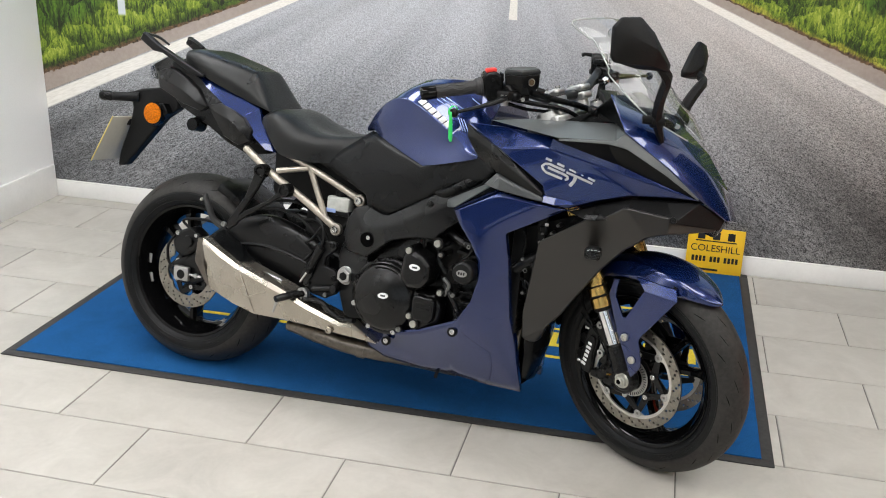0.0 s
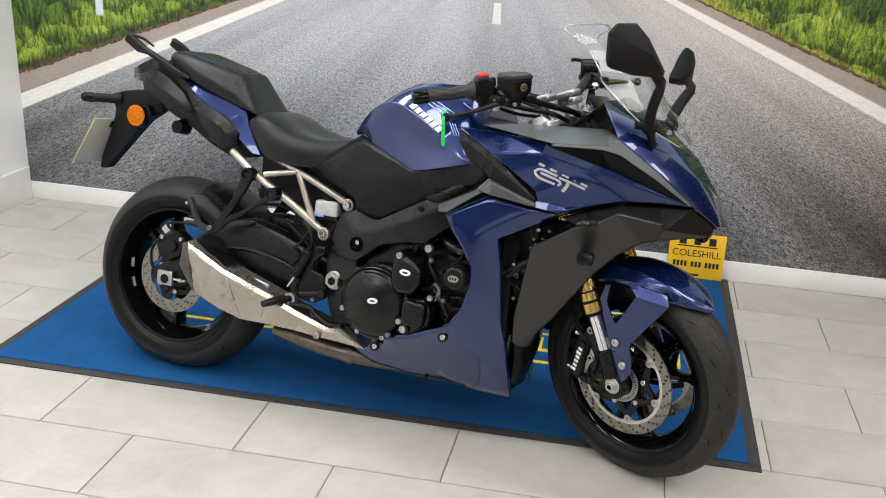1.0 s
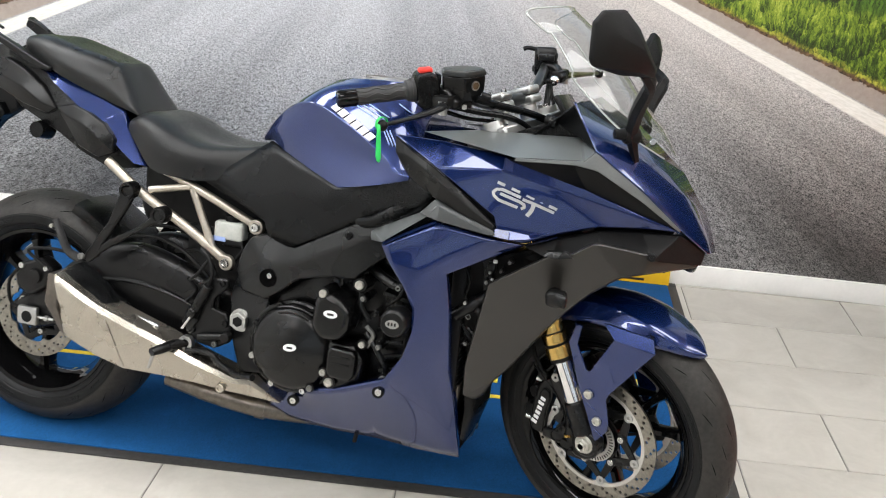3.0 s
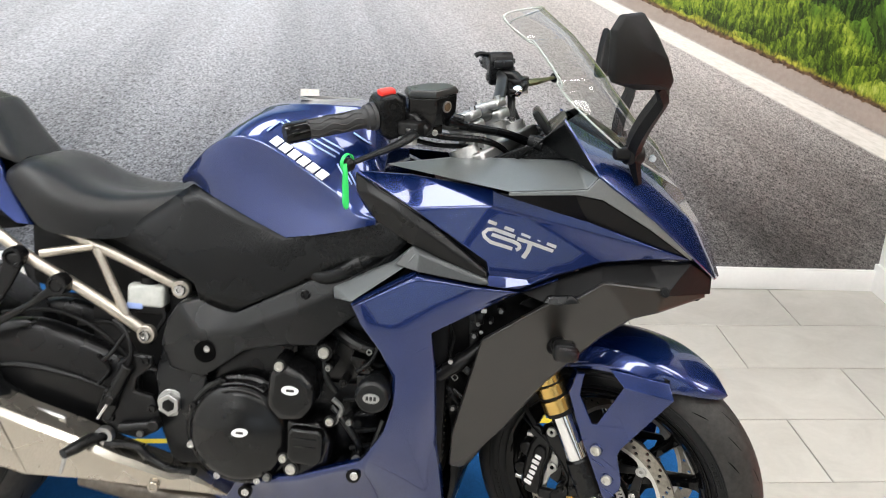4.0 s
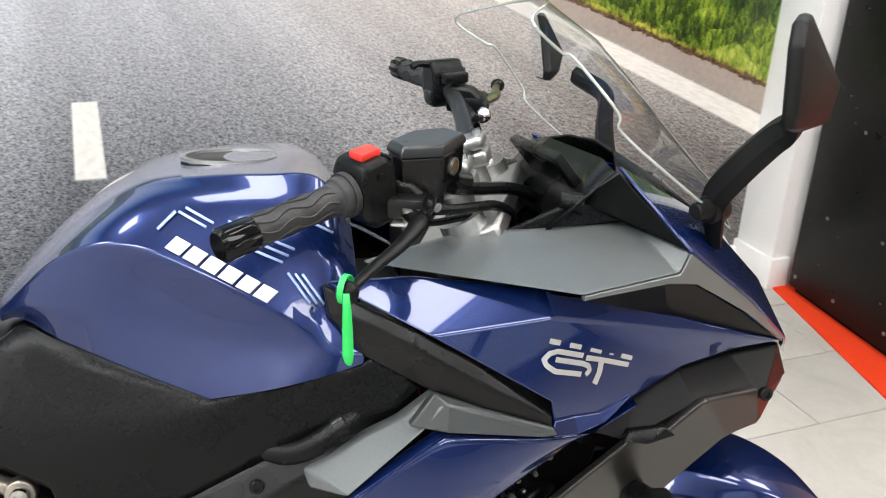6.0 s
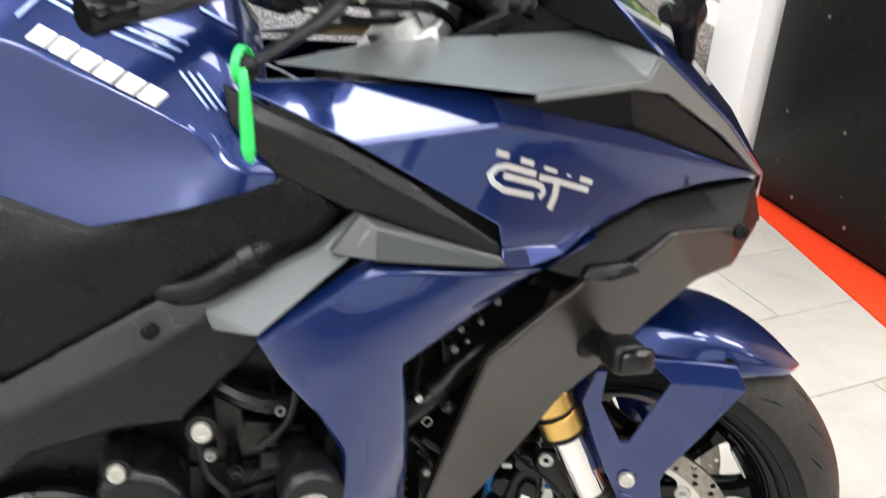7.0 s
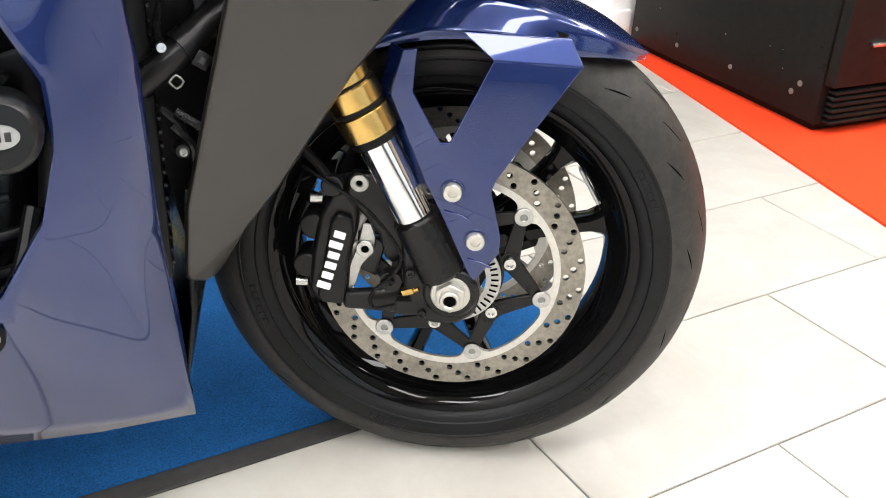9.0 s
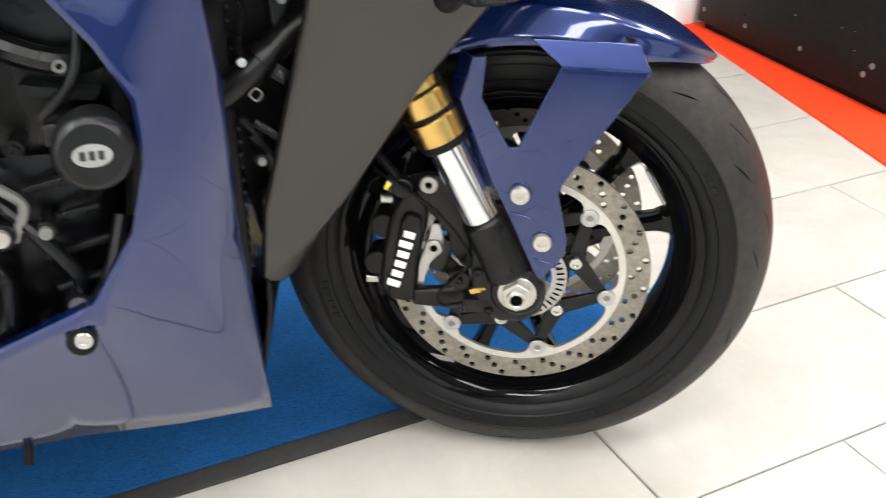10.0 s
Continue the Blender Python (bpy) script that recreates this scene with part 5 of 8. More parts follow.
        lever = part("lever", tube([(1.172 + ahead * dx, s * yy, zz) for dx, yy, zz in ((0, 0.235, 1.042), (0.9, 0.262, 1.044), (0.9, 0.30, 1.040), (0.6, 0.345, 1.034), (0.4, 0.39, 1.029))] if s > 0 else [(1.172, s * 0.235, 1.042), (1.186, s * 0.262, 1.042), (1.178, s * 0.30, 1.034), (1.160, s * 0.345, 1.026), (1.147, s * 0.39, 1.021)],
                                   [0.012, 0.011, 0.0085, 0.0068, 0.006], 12, flat=0.7), MATTE if s < 0 else OLIVE, bar, "black brake lever" if s < 0 else "olive-grey clutch lever", xf=STEER)
        ball = bmesh.new()
        bmesh.ops.create_uvsphere(ball, u_segments=16, v_segments=10, radius=0.0120)
        part("lever_ball", ball, MATTE, lever, xf=STEER @ Matrix.Translation((1.145 if s < 0 else 1.182, s * 0.397, 1.020 if s < 0 else 1.028)))
        part("lever_pivot", rod((1.174, s * 0.240, 1.022), (1.174, s * 0.240, 1.050), 0.010, n=18), ALLOY, lever, "bright pivot bolt", xf=STEER)
        part("pivot_tab", soft_box(1.152, 1.182, s * 0.238 - 0.012, s * 0.238 + 0.012, 1.030, 1.034, 0.0018), ALLOY, lever, "bright pivot tab", xf=STEER)
        part("lever_holder", soft_box(1.130, 1.188, s * 0.218 - 0.024, s * 0.218 + 0.024, 1.034, 1.060, 0.006), FRAME, bar, xf=STEER)
        part("perch", prism([(1.130, 1.040), (1.190, 1.030), (1.196, 1.046), (1.170, 1.072), (1.135, 1.076)], s * 0.196, s * 0.222), FRAME, bar, xf=STEER, bevel=0.005)
    # brake fluid reservoir on the right, with a window in its side
    at = STEER @ Matrix.Translation((1.178, -0.178, 1.080)) @ pose(0, 0, 0, 2, 0, 52)
    prof = [(-0.047, -0.012), (-0.004, -0.033), (0.047, -0.012), (0.043, 0.016), (0.004, 0.031), (-0.042, 0.019)]
    pot = part("fluid_reservoir", hex_pot(prof, ((-0.036, 0.72, -0.004), (-0.030, 0.80, -0.003), (-0.012, 0.97, 0), (0.020, 1.0, 0))), FRAME, bar, "black brake fluid reservoir", xf=at, bevel=0.003)
    part("lid", hex_pot(prof, ((0.020, 1.04, 0), (0.026, 1.04, 0), (0.033, 0.93, 0))), GREY_CAP, pot, "dark grey reservoir lid", xf=at, bevel=0.002)
    out = Vector((0.39, -0.92, 0))
    c = Vector((0.022, -0.0225, 0.0))
    part("sight_ring", rod(c - out * 0.003, c + out * 0.0012, 0.0105, n=24), ALLOY, pot, "metal sight-glass ring", xf=at)
    part("sight_glass", rod(c - out * 0.003, c + out * 0.0018, 0.0075, n=24), AMBER_FLUID, pot, xf=at)
    part("reservoir_bracket", join(rod((-0.02, -0.014, -0.036), (0.012, -0.004, -0.052), 0.006, n=10), soft_box(-0.016, 0.020, -0.012, 0.012, -0.056, -0.036, 0.004)), FRAME, pot, xf=at)
    part("bracket_bolt", rod((0.0, -0.016, -0.046), (0.0, -0.022, -0.046), 0.006, n=12), STEEL, pot, xf=at)
    part("bracket_bolt", rod((-0.026, -0.012, -0.040), (-0.028, -0.019, -0.040), 0.007, n=12), GREY_CAP, pot, xf=at)
    part("banjo", rod((0.040, -0.006, -0.024), (0.060, -0.010, -0.030), 0.008, n=12), FRAME, pot, xf=at)
    # hoses and cables behind the screen
    for pts, r in (([(1.205, -0.165, 1.050), (1.225, -0.11, 1.030), (1.262, -0.02, 1.000), (1.285, 0.05, 0.960), (1.275, 0.08, 0.90)], 0.0085),
                   ([(1.150, -0.225, 1.040), (1.205, -0.165, 1.022), (1.250, -0.08, 0.998), (1.262, -0.02, 0.95), (1.22, -0.02, 0.88)], 0.0065),
                   ([(1.130, -0.235, 1.035), (1.180, -0.17, 1.005), (1.230, -0.09, 0.985), (1.250, -0.05, 0.93)], 0.0045),
                   ([(1.188, 0.156, 1.042), (1.170, 0.146, 1.034), (1.157, 0.130, 1.005), (1.164, 0.118, 0.958), (1.194, 0.108, 0.924), (1.220, 0.100, 0.890)], 0.0050),
                   ([(1.150, 0.212, 1.050), (1.176, 0.172, 1.032), (1.194, 0.136, 0.992), (1.203, 0.120, 0.945), (1.206, 0.112, 0.890)], 0.0085),
                   ([(1.150, 0.215, 1.030), (1.180, 0.180, 1.000), (1.215, 0.150, 0.960), (1.240, 0.130, 0.90)], 0.0045)):
        part("cable", tube(pts, r, 10), MATTE, bar, xf=STEER)
    ball = bmesh.new()
    bmesh.ops.create_uvsphere(ball, u_segments=20, v_segments=12, radius=0.0125)
    part("clutch_adjuster", ball, CHROME, bar, "bright round cable adjuster", xf=STEER @ Matrix.Translation((1.192, 0.166, 1.042)))
    part("adjuster_stem", rod((1.190, 0.150, 1.042), (1.186, 0.138, 1.044), 0.006, n=12), FRAME, bar, xf=STEER)


def green_tag(bike):
    thing = new("zip_tie_tag")
    tagged(thing, "bright green plastic tie tag hanging from the brake lever", "tag")
    c = BIKE @ Vector((0.990, -0.365, 0.950))
    m = Matrix.Translation(c)
    part("loop", lathe([(0.0135, -0.003), (0.0150, -0.003), (0.0150, 0.003), (0.0135, 0.003)], (0, 0, 0), 20), GREEN, thing, xf=m @ pose(0, 0, 0.002, 0, 0, 50))
    bm = bmesh.new()
    rows = []
    for k, (dz, w) in enumerate(((0.004, 0.003), (-0.012, 0.0042), (-0.035, 0.0052), (-0.062, 0.0056), (-0.070, 0.004), (-0.073, 0.0016))):
        rows.append([bm.verts.new((w * sx + 0.004 * k / 5, -0.014 - 0.0008 * k, dz)) for sx in (-1, 1)])
    for a, b in zip(rows, rows[1:]):
        bm.faces.new((a[0], a[1], b[1], b[0]))
    part("strap", bm, GREEN, thing, xf=m @ pose(0, 0, 0, 0, 0, -14), solid=0.0015)


def tank_and_seat(bike):
    # sections of the fuel tank from its tail to its front: x, then half the outline (outward, up)
    secs = [(0.612, [(0.000, 0.882), (0.050, 0.880), (0.082, 0.874), (0.092, 0.866), (0.094, 0.858), (0.088, 0.852)]),
            (0.640, [(0.000, 0.914), (0.060, 0.911), (0.100, 0.905), (0.118, 0.895), (0.122, 0.878), (0.112, 0.862)]),
            (0.684, [(0.000, 0.958), (0.072, 0.954), (0.118, 0.945), (0.145, 0.936), (0.150, 0.890), (0.142, 0.845)]),
            (0.735, [(0.000, 0.996), (0.086, 0.992), (0.136, 0.978), (0.170, 0.960), (0.169, 0.900), (0.166, 0.826)]),
            (0.787, [(0.000, 1.021), (0.100, 1.018), (0.150, 0.998), (0.186, 0.957), (0.180, 0.890), (0.188, 0.808)]),
            (0.853, [(0.000, 1.030), (0.125, 1.027), (0.166, 1.000), (0.205, 0.928), (0.199, 0.862), (0.214, 0.787)]),
            (0.925, [(0.000, 1.033), (0.138, 1.030), (0.182, 0.985), (0.223, 0.890), (0.223, 0.850), (0.236, 0.803)]),
            (0.985, [(0.000, 1.032), (0.132, 1.024), (0.192, 0.952), (0.236, 0.858), (0.242, 0.842), (0.245, 0.819)]),
            (1.025, [(0.000, 0.990), (0.115, 0.970), (0.190, 0.908), (0.240, 0.846), (0.245, 0.840), (0.246, 0.831)])]
    rows = [[(x, -o, z) for o, z in reversed(half)] + [(x, o, z) for o, z in half[1:]] for x, half in secs]
    form = smooth_skin(rows, (2, 4, 6, 8), 5, 6, True, (5,))
    hull = BVHTree.FromBMesh(form)
    tank = part("fuel_tank", form, PAINT, bike, "deep metallic blue fuel tank", smooth=24, bevel=0.004, segments=3)
    cap = join(lathe([(0.0005, -0.004), (0.050, -0.004), (0.056, 0.000), (0.056, 0.006), (0.0005, 0.006)], (0, 0, 0), 40))
    part("filler_cap", cap, FRAME, tank, "black filler cap", xf=pose(0.885, 0, 1.0275, -90, 0, 0))
    part("cap_ring", lathe([(0.056, -0.002), (0.064, -0.002), (0.064, 0.002), (0.056, 0.002)], (0, 0, 0), 40), ALLOY, tank, xf=pose(0.885, 0, 1.0320, -90, 0, 0))
    def skin_y(x, z, side):
        hit = hull.ray_cast(Vector((x, side * 0.6, z)), Vector((0, -side, 0)))[0]
        return hit.y + side * 0.0042 if hit is not None else side * 0.20

    def decal(name, a, b, half, side, material, lean=0.0):
        """A flat mark laid on the tank from a to b (along, up), half as wide on each side."""
        bm, grid = bmesh.new(), []
        d = Vector((b[0] - a[0], b[1] - a[1]))
        n = Vector((-d.y, d.x)).normalized() * half
        for i in range(5):
            p = Vector(a) + d * (i / 4)
            row = []
            for w in (-1, 0, 1):
                q = p + n * w + d.normalized() * lean * w
                row.append(bm.verts.new((q.x, skin_y(q.x, q.y, side), q.y)))
            grid.append(row)
        for p, q in zip(grid, grid[1:]):
            for i in (0, 1):
                bm.faces.new((p[i], p[i + 1], q[i + 1], q[i]))
        part(name, bm, material, tank, solid=0.0008)

    for s in (-1, 1):
        # six plain white blocks of the maker's mark, with sets of pale stripes round them
        for k in range(6):
            x0, z0 = 0.817 + 0.0186 * k, 0.9645 - 0.0102 * k
            decal("mark_block", (x0, z0), (x0 + 0.0155, z0 - 0.0085), 0.0082, s, WHITE_MARK, 0.003)
        for k in range(3):
            decal("tank_stripe", (0.866 + 0.007 * k, 0.972 + 0.0065 * k), (0.938 + 0.007 * k, 0.941 + 0.0065 * k), 0.0014, s, PALE_BLUE)
            decal("tank_stripe", (0.943 + 0.008 * k, 0.930 - 0.001 * k), (0.966 + 0.008 * k, 0.897 - 0.001 * k), 0.0014, s, PALE_BLUE)
        for k in range(2):
            decal("tank_stripe", (0.826 + 0.008 * k, 0.995 + 0.004 * k), (0.856 + 0.008 * k, 0.979 + 0.004 * k), 0.0014, s, PALE_BLUE)
        decal("tank_stripe", (0.803, 0.977), (0.823, 0.995), 0.0016, s, PALE_BLUE)
        decal("tank_stripe", (0.965, 0.985), (0.998, 0.966), 0.0012, s, PALE_BLUE)
    # seats
    def cushion(name, secs, label):
        rows = [[(x, -o, z) for o, z in reversed(half)] + [(x, o, z) for o, z in half[1:]] for x, half in secs]
        bm = smooth_skin(rows, (), 4, 4, True)
        return part(name, bm, VINYL, bike, label, smooth=60)
    cushion("rider_seat", [(0.268, [(0, 0.868), (0.08, 0.866), (0.118, 0.856), (0.125, 0.836)]), (0.300, [(0, 0.882), (0.09, 0.880), (0.135, 0.860), (0.142, 0.806)]),
                           (0.350, [(0, 0.872), (0.10, 0.870), (0.152, 0.840), (0.156, 0.756)]), (0.410, [(0, 0.838), (0.10, 0.842), (0.154, 0.818), (0.160, 0.744)]),
                           (0.480, [(0, 0.818), (0.095, 0.826), (0.144, 0.806), (0.150, 0.742)]), (0.560, [(0, 0.822), (0.08, 0.830), (0.118, 0.812), (0.130, 0.757)]),
                           (0.620, [(0, 0.836), (0.06, 0.842), (0.096, 0.826), (0.112, 0.782)]), (0.660, [(0, 0.832), (0.05, 0.836), (0.082, 0.824), (0.098, 0.806)])],
            "black stepped vinyl rider seat")
    cushion("pillion_seat", [(-0.062, [(0, 1.020), (0.05, 1.020), (0.070, 1.012), (0.074, 1.002)]), (-0.048, [(0, 1.033), (0.07, 1.031), (0.095, 1.020), (0.098, 0.995)]),
                             (0.000, [(0, 1.036), (0.080, 1.034), (0.112, 1.008), (0.110, 0.975)]), (0.060, [(0, 1.022), (0.085, 1.020), (0.120, 0.985), (0.116, 0.945)]),
                             (0.140, [(0, 1.003), (0.080, 1.000), (0.117, 0.955), (0.112, 0.915)]), (0.185, [(0, 0.990), (0.076, 0.986), (0.110, 0.938), (0.108, 0.900)]),
                             (0.206, [(0, 0.978), (0.072, 0.974), (0.108, 0.928), (0.107, 0.892)]), (0.262, [(0, 0.900), (0.070, 0.898), (0.102, 0.888), (0.105, 0.876)]),
                             (0.282, [(0, 0.872), (0.060, 0.870), (0.085, 0.868), (0.090, 0.864)])],
            "raised black vinyl pillion seat")


def tail(bike):
    # dark tail cowl with a recessed panel, a blue flash, grab rails, lamp, number plate carrier
    outer = [(-0.206, 0.972), (-0.155, 0.999), (-0.095, 1.007), (-0.010, 0.962), (0.050, 0.924), (0.113, 0.890), (0.200, 0.851), (0.240, 0.811), (0.295, 0.744), (0.210, 0.729),
             (0.123, 0.762), (0.056, 0.799), (-0.057, 0.849), (-0.138, 0.894), (-0.174, 0.923)]
    verts = [(x, -(0.062 if x < -0.12 else 0.098 + 0.05 * max(0, x)), z) for x, z in outer]
    mid = [(-0.10, -0.100, 0.940), (0.02, -0.118, 0.885), (0.14, -0.128, 0.825), (0.225, -0.128, 0.785)]
    verts += mid
    fs = [(0, 1, 15, 14), (1, 2, 15), (2, 3, 16, 15), (3, 4, 16), (4, 5, 17, 16), (5, 6, 17), (6, 7, 18, 17), (7, 8, 18), (8, 9, 18), (9, 10, 17, 18), (10, 11, 17), (11, 12, 16, 17), (12, 13, 15, 16), (13, 14, 15)]
    both("tail_cowl", shell(verts, fs, 0.03), MATTE, bike, "satin black tail cowl", bevel=0.004, smooth=28, segments=3)
    # two raised panels with a crease along each
    for rim, crest, lift in (([(-0.152, 0.952), (-0.093, 0.972), (-0.030, 0.945), (0.022, 0.914), (0.066, 0.862), (0.040, 0.846), (-0.035, 0.862), (-0.136, 0.902)], [(-0.118, 0.935), (-0.030, 0.905), (0.034, 0.872)], 0.112),
                             ([(0.068, 0.868), (0.119, 0.879), (0.170, 0.864), (0.214, 0.844), (0.244, 0.808), (0.243, 0.776), (0.202, 0.758), (0.140, 0.780)], [(0.112, 0.852), (0.170, 0.832), (0.216, 0.804)], 0.136)):
        vs = [(x, -(lift + 0.10 * (x - crest[0][0])), z) for x, z in rim] + [(x, -(lift + 0.016 + 0.10 * (x - crest[0][0])), z) for x, z in crest]
        both("cowl_panel", shell(vs, [(0, 1, 8), (1, 2, 9, 8), (2, 3, 10, 9), (3, 4, 10), (4, 5, 10), (5, 6, 9, 10), (6, 7, 8, 9), (7, 0, 8)], 0.02), SATIN, bike, bevel=0.003, smooth=40, segments=3)
    flash = right([(0.008, 0.100, 0.950), (0.075, 0.100, 0.941), (0.146, 0.104, 0.912), (0.242, 0.108, 0.876), (0.256, 0.112, 0.843), (0.322, 0.120, 0.750), (0.293, 0.138, 0.756), (0.236, 0.140, 0.800),
                   (0.199, 0.138, 0.845), (0.128, 0.132, 0.876), (0.047, 0.120, 0.924)])
    both("blue_flash", shell(flash, [(0, 1, 10), (1, 2, 9, 10), (2, 3, 8, 9), (3, 4, 7, 8), (4, 5, 6, 7)], 0.016), PAINT, bike, "blue tail flash", bevel=0.002, smooth=16)
    core = [(-0.20, 0.965), (-0.10, 0.998), (0.05, 0.955), (0.30, 0.87), (0.36, 0.79), (0.30, 0.745), (0.12, 0.775), (-0.06, 0.86), (-0.17, 0.925)]
    part("tail_core", prism(core, -0.070, 0.070), MATTE, bike, bevel=0.01)
    for s in (-1, 1):
        rail = [(-0.212, 1.048), (-0.199, 1.074), (-0.168, 1.056), (-0.134, 1.036), (-0.081, 1.013), (-0.012, 0.982), (0.044, 0.959), (0.036, 0.950), (-0.002, 0.956), (-0.055, 0.980), (-0.121, 1.012), (-0.158, 1.016)]
        g = part("grab_rail", prism(rail, s * 0.104, s * 0.126), SATIN, bike, "black cast grab rail", bevel=0.005, segments=3)
        part("rail_hook", tube([(-0.196, s * 0.108, 1.066), (-0.163, s * 0.094, 1.060), (-0.124, s * 0.090, 1.040)], [0.009, 0.008, 0.006], 8, 4, flat=0.6), SATIN, g)
        # slot shade as a dark sliver on the rail's side
        part("rail_slot", prism([(-0.020, 0.966), (0.018, 0.958), (0.010, 0.954), (-0.026, 0.961)], s * 0.120, s * 0.1265), DARK, g)
    part("tail_lamp", soft_box(-0.225, -0.19, -0.055, 0.055, 0.925, 0.968, 0.008), LENS, bike, "smoked tail lamp")
    arm = [(-0.330, 0.868), (-0.274, 0.886), (-0.202, 0.897), (-0.125, 0.875), (-0.118, 0.836), (-0.175, 0.798), (-0.330, 0.622), (-0.360, 0.617), (-0.352, 0.668), (-0.315, 0.767), (-0.307, 0.818), (-0.314, 0.843)]
    h = part("plate_carrier", prism(arm, -0.032, 0.006), HOUSING, bike, "black number plate carrier", bevel=0.006)
    for s in (-1, 1):
        part("lamp_arm", tube([(-0.285, s * 0.028, 0.857), (-0.325, s * 0.050, 0.854), (-0.362, s * 0.066, 0.852)], [0.0170, 0.0150, 0.0150], 12, flat=1.0), HOUSING, h)
        part("lamp_head", lathe([(0.0005, -0.026), (0.011, -0.025), (0.0160, -0.018), (0.0168, 0.010), (0.0125, 0.024), (0.0005, 0.026)], (0, 0, 0), 20), MATTE, h, "slim rear indicator", xf=pose(-0.382, s * 0.070, 0.851, 0, 0, 66 * s))
    part("plate_lamp", soft_box(-0.392, -0.322, -0.026, 0.026, 0.757, 0.782, 0.006), HOUSING, h)
    plate = join(soft_box(-0.0015, 0.0015, -0.11, 0.11, -0.088, 0.088, 0.001))
    tilt = pose(-0.362, 0.0, 0.7105, 0, 28, 0)
    pl = part("number_plate", plate, PLATE, h, "pale back of the number plate", xf=tilt)
    part("plate_rim", soft_box(-0.0022, 0.0022, -0.1125, -0.1105, -0.090, 0.090, 0.0008), PALE_YELLOW, pl, "yellow edge of the plate", xf=tilt)
    rim = lathe([(0.0005, 0.004), (0.034, 0.004), (0.034, -0.006), (0.030, -0.007), (0.0005, -0.008)], (-0.196, -0.062, 0.813), 36)
    part("reflector", rim, AMBER, bike, "round amber side reflector")
    part("reflector_rim", lathe([(0.033, 0.02), (0.037, 0.02), (0.037, -0.004), (0.033, -0.004)], (-0.196, -0.062, 0.813), 36), MATTE, bike)
    part("reflector_arm", prism([(-0.23, 0.84), (-0.16, 0.85), (-0.14, 0.82), (-0.20, 0.77)], -0.058, -0.02), MATTE, bike, bevel=0.004)
    part("stay_knob", rod((0.0, -0.07, 0.80), (0.0, -0.115, 0.80), 0.026, 0.020, 20), MATTE, bike)


def chassis(bike):
    # champagne tubes of the rear frame, with end lugs
    for s in (-1, 1):
        top = part("subframe_tube", tube([(0.37, s * 0.128, 0.752), (0.43, s * 0.130, 0.732), (0.53, s * 0.124, 0.690), (0.625, s * 0.118, 0.648)], 0.0108, 12, 5), TUBE, bike, "champagne-painted steel tube")
        low = part("subframe_tube", tube([(0.225, s * 0.140, 0.755), (0.325, s * 0.145, 0.690), (0.44, s * 0.140, 0.628), (0.557, s * 0.126, 0.551)], 0.0118, 12, 5), TUBE, bike, "champagne-painted steel tube")
        part("subframe_strut", rod((0.345, s * 0.143, 0.700), (0.450, s * 0.133, 0.722), 0.009, n=12), TUBE, bike)
        part("subframe_strut", rod((0.455, s * 0.133, 0.718), (0.515, s * 0.132, 0.585), 0.0095, n=12), TUBE, bike)
        for x, o, z, lug in ((0.625, 0.120, 0.648, top), (0.557, 0.128, 0.551, low)):
            part("lug", rod((x, s * (o - 0.004), z), (x, s * (o + 0.012), z), 0.0195, 0.0185, n=24), TUBE, lug, bevel=0.002)
            bolt((x, s * (o + 0.013), z), 0.0115, lug, STEEL, None, 0.008, s)
        # pillion foot bracket: two arms to one boss, and the folded footrest
        hanger = part("foot_bracket", join(
            prism([(0.287, 0.692), (0.292, 0.705), (0.318, 0.706), (0.326, 0.688), (0.300, 0.640), (0.262, 0.580), (0.246, 0.556), (0.232, 0.520), (0.205, 0.500), (0.192, 0.510), (0.199, 0.527), (0.226, 0.566), (0.257, 0.612)], s * 0.162, s * 0.178),
            prism([(0.240, 0.552), (0.262, 0.568), (0.330, 0.606), (0.372, 0.640), (0.386, 0.664), (0.404, 0.664), (0.412, 0.648), (0.396, 0.630), (0.376, 0.622), (0.320, 0.586), (0.262, 0.547), (0.228, 0.522)], s * 0.163, s * 0.179)),
            FRAME, bike, "black forged pillion foot bracket", bevel=0.005, segments=3)
        for x, z in ((0.306, 0.696), (0.394, 0.648)):
            part("eye", lathe([(0.0125, s * 0.150), (0.0205, s * 0.150), (0.0210, s * 0.178), (0.0195, s * 0.183), (0.0140, s * 0.183), (0.0125, s * 0.178)], (x, 0, z), 28), FRAME, hanger)
            # the sunk bolt is coloured black for the shade down in the eye
            part("sunk_bolt", rod((x, s * 0.150, z), (x, s * 0.172, z), 0.0124, n=6), SHADE_BLACK, hanger)
        peg = [(0.180, s * 0.176, 0.508), (0.160, s * 0.190, 0.525), (0.145, s * 0.198, 0.560), (0.128, s * 0.200, 0.602)]
        rest = part("pillion_footrest", tube(peg, [0.016, 0.0135, 0.0135, 0.0115], 10, flat=0.7), GRIP, bike, "folded pillion footrest")
        bolt((0.192, s * 0.184, 0.516), 0.008, rest, RIVET, None, 0.006, s)
        bolt((0.121, s * 0.206, 0.585), 0.005, rest, ZINC, None, 0.004, s)
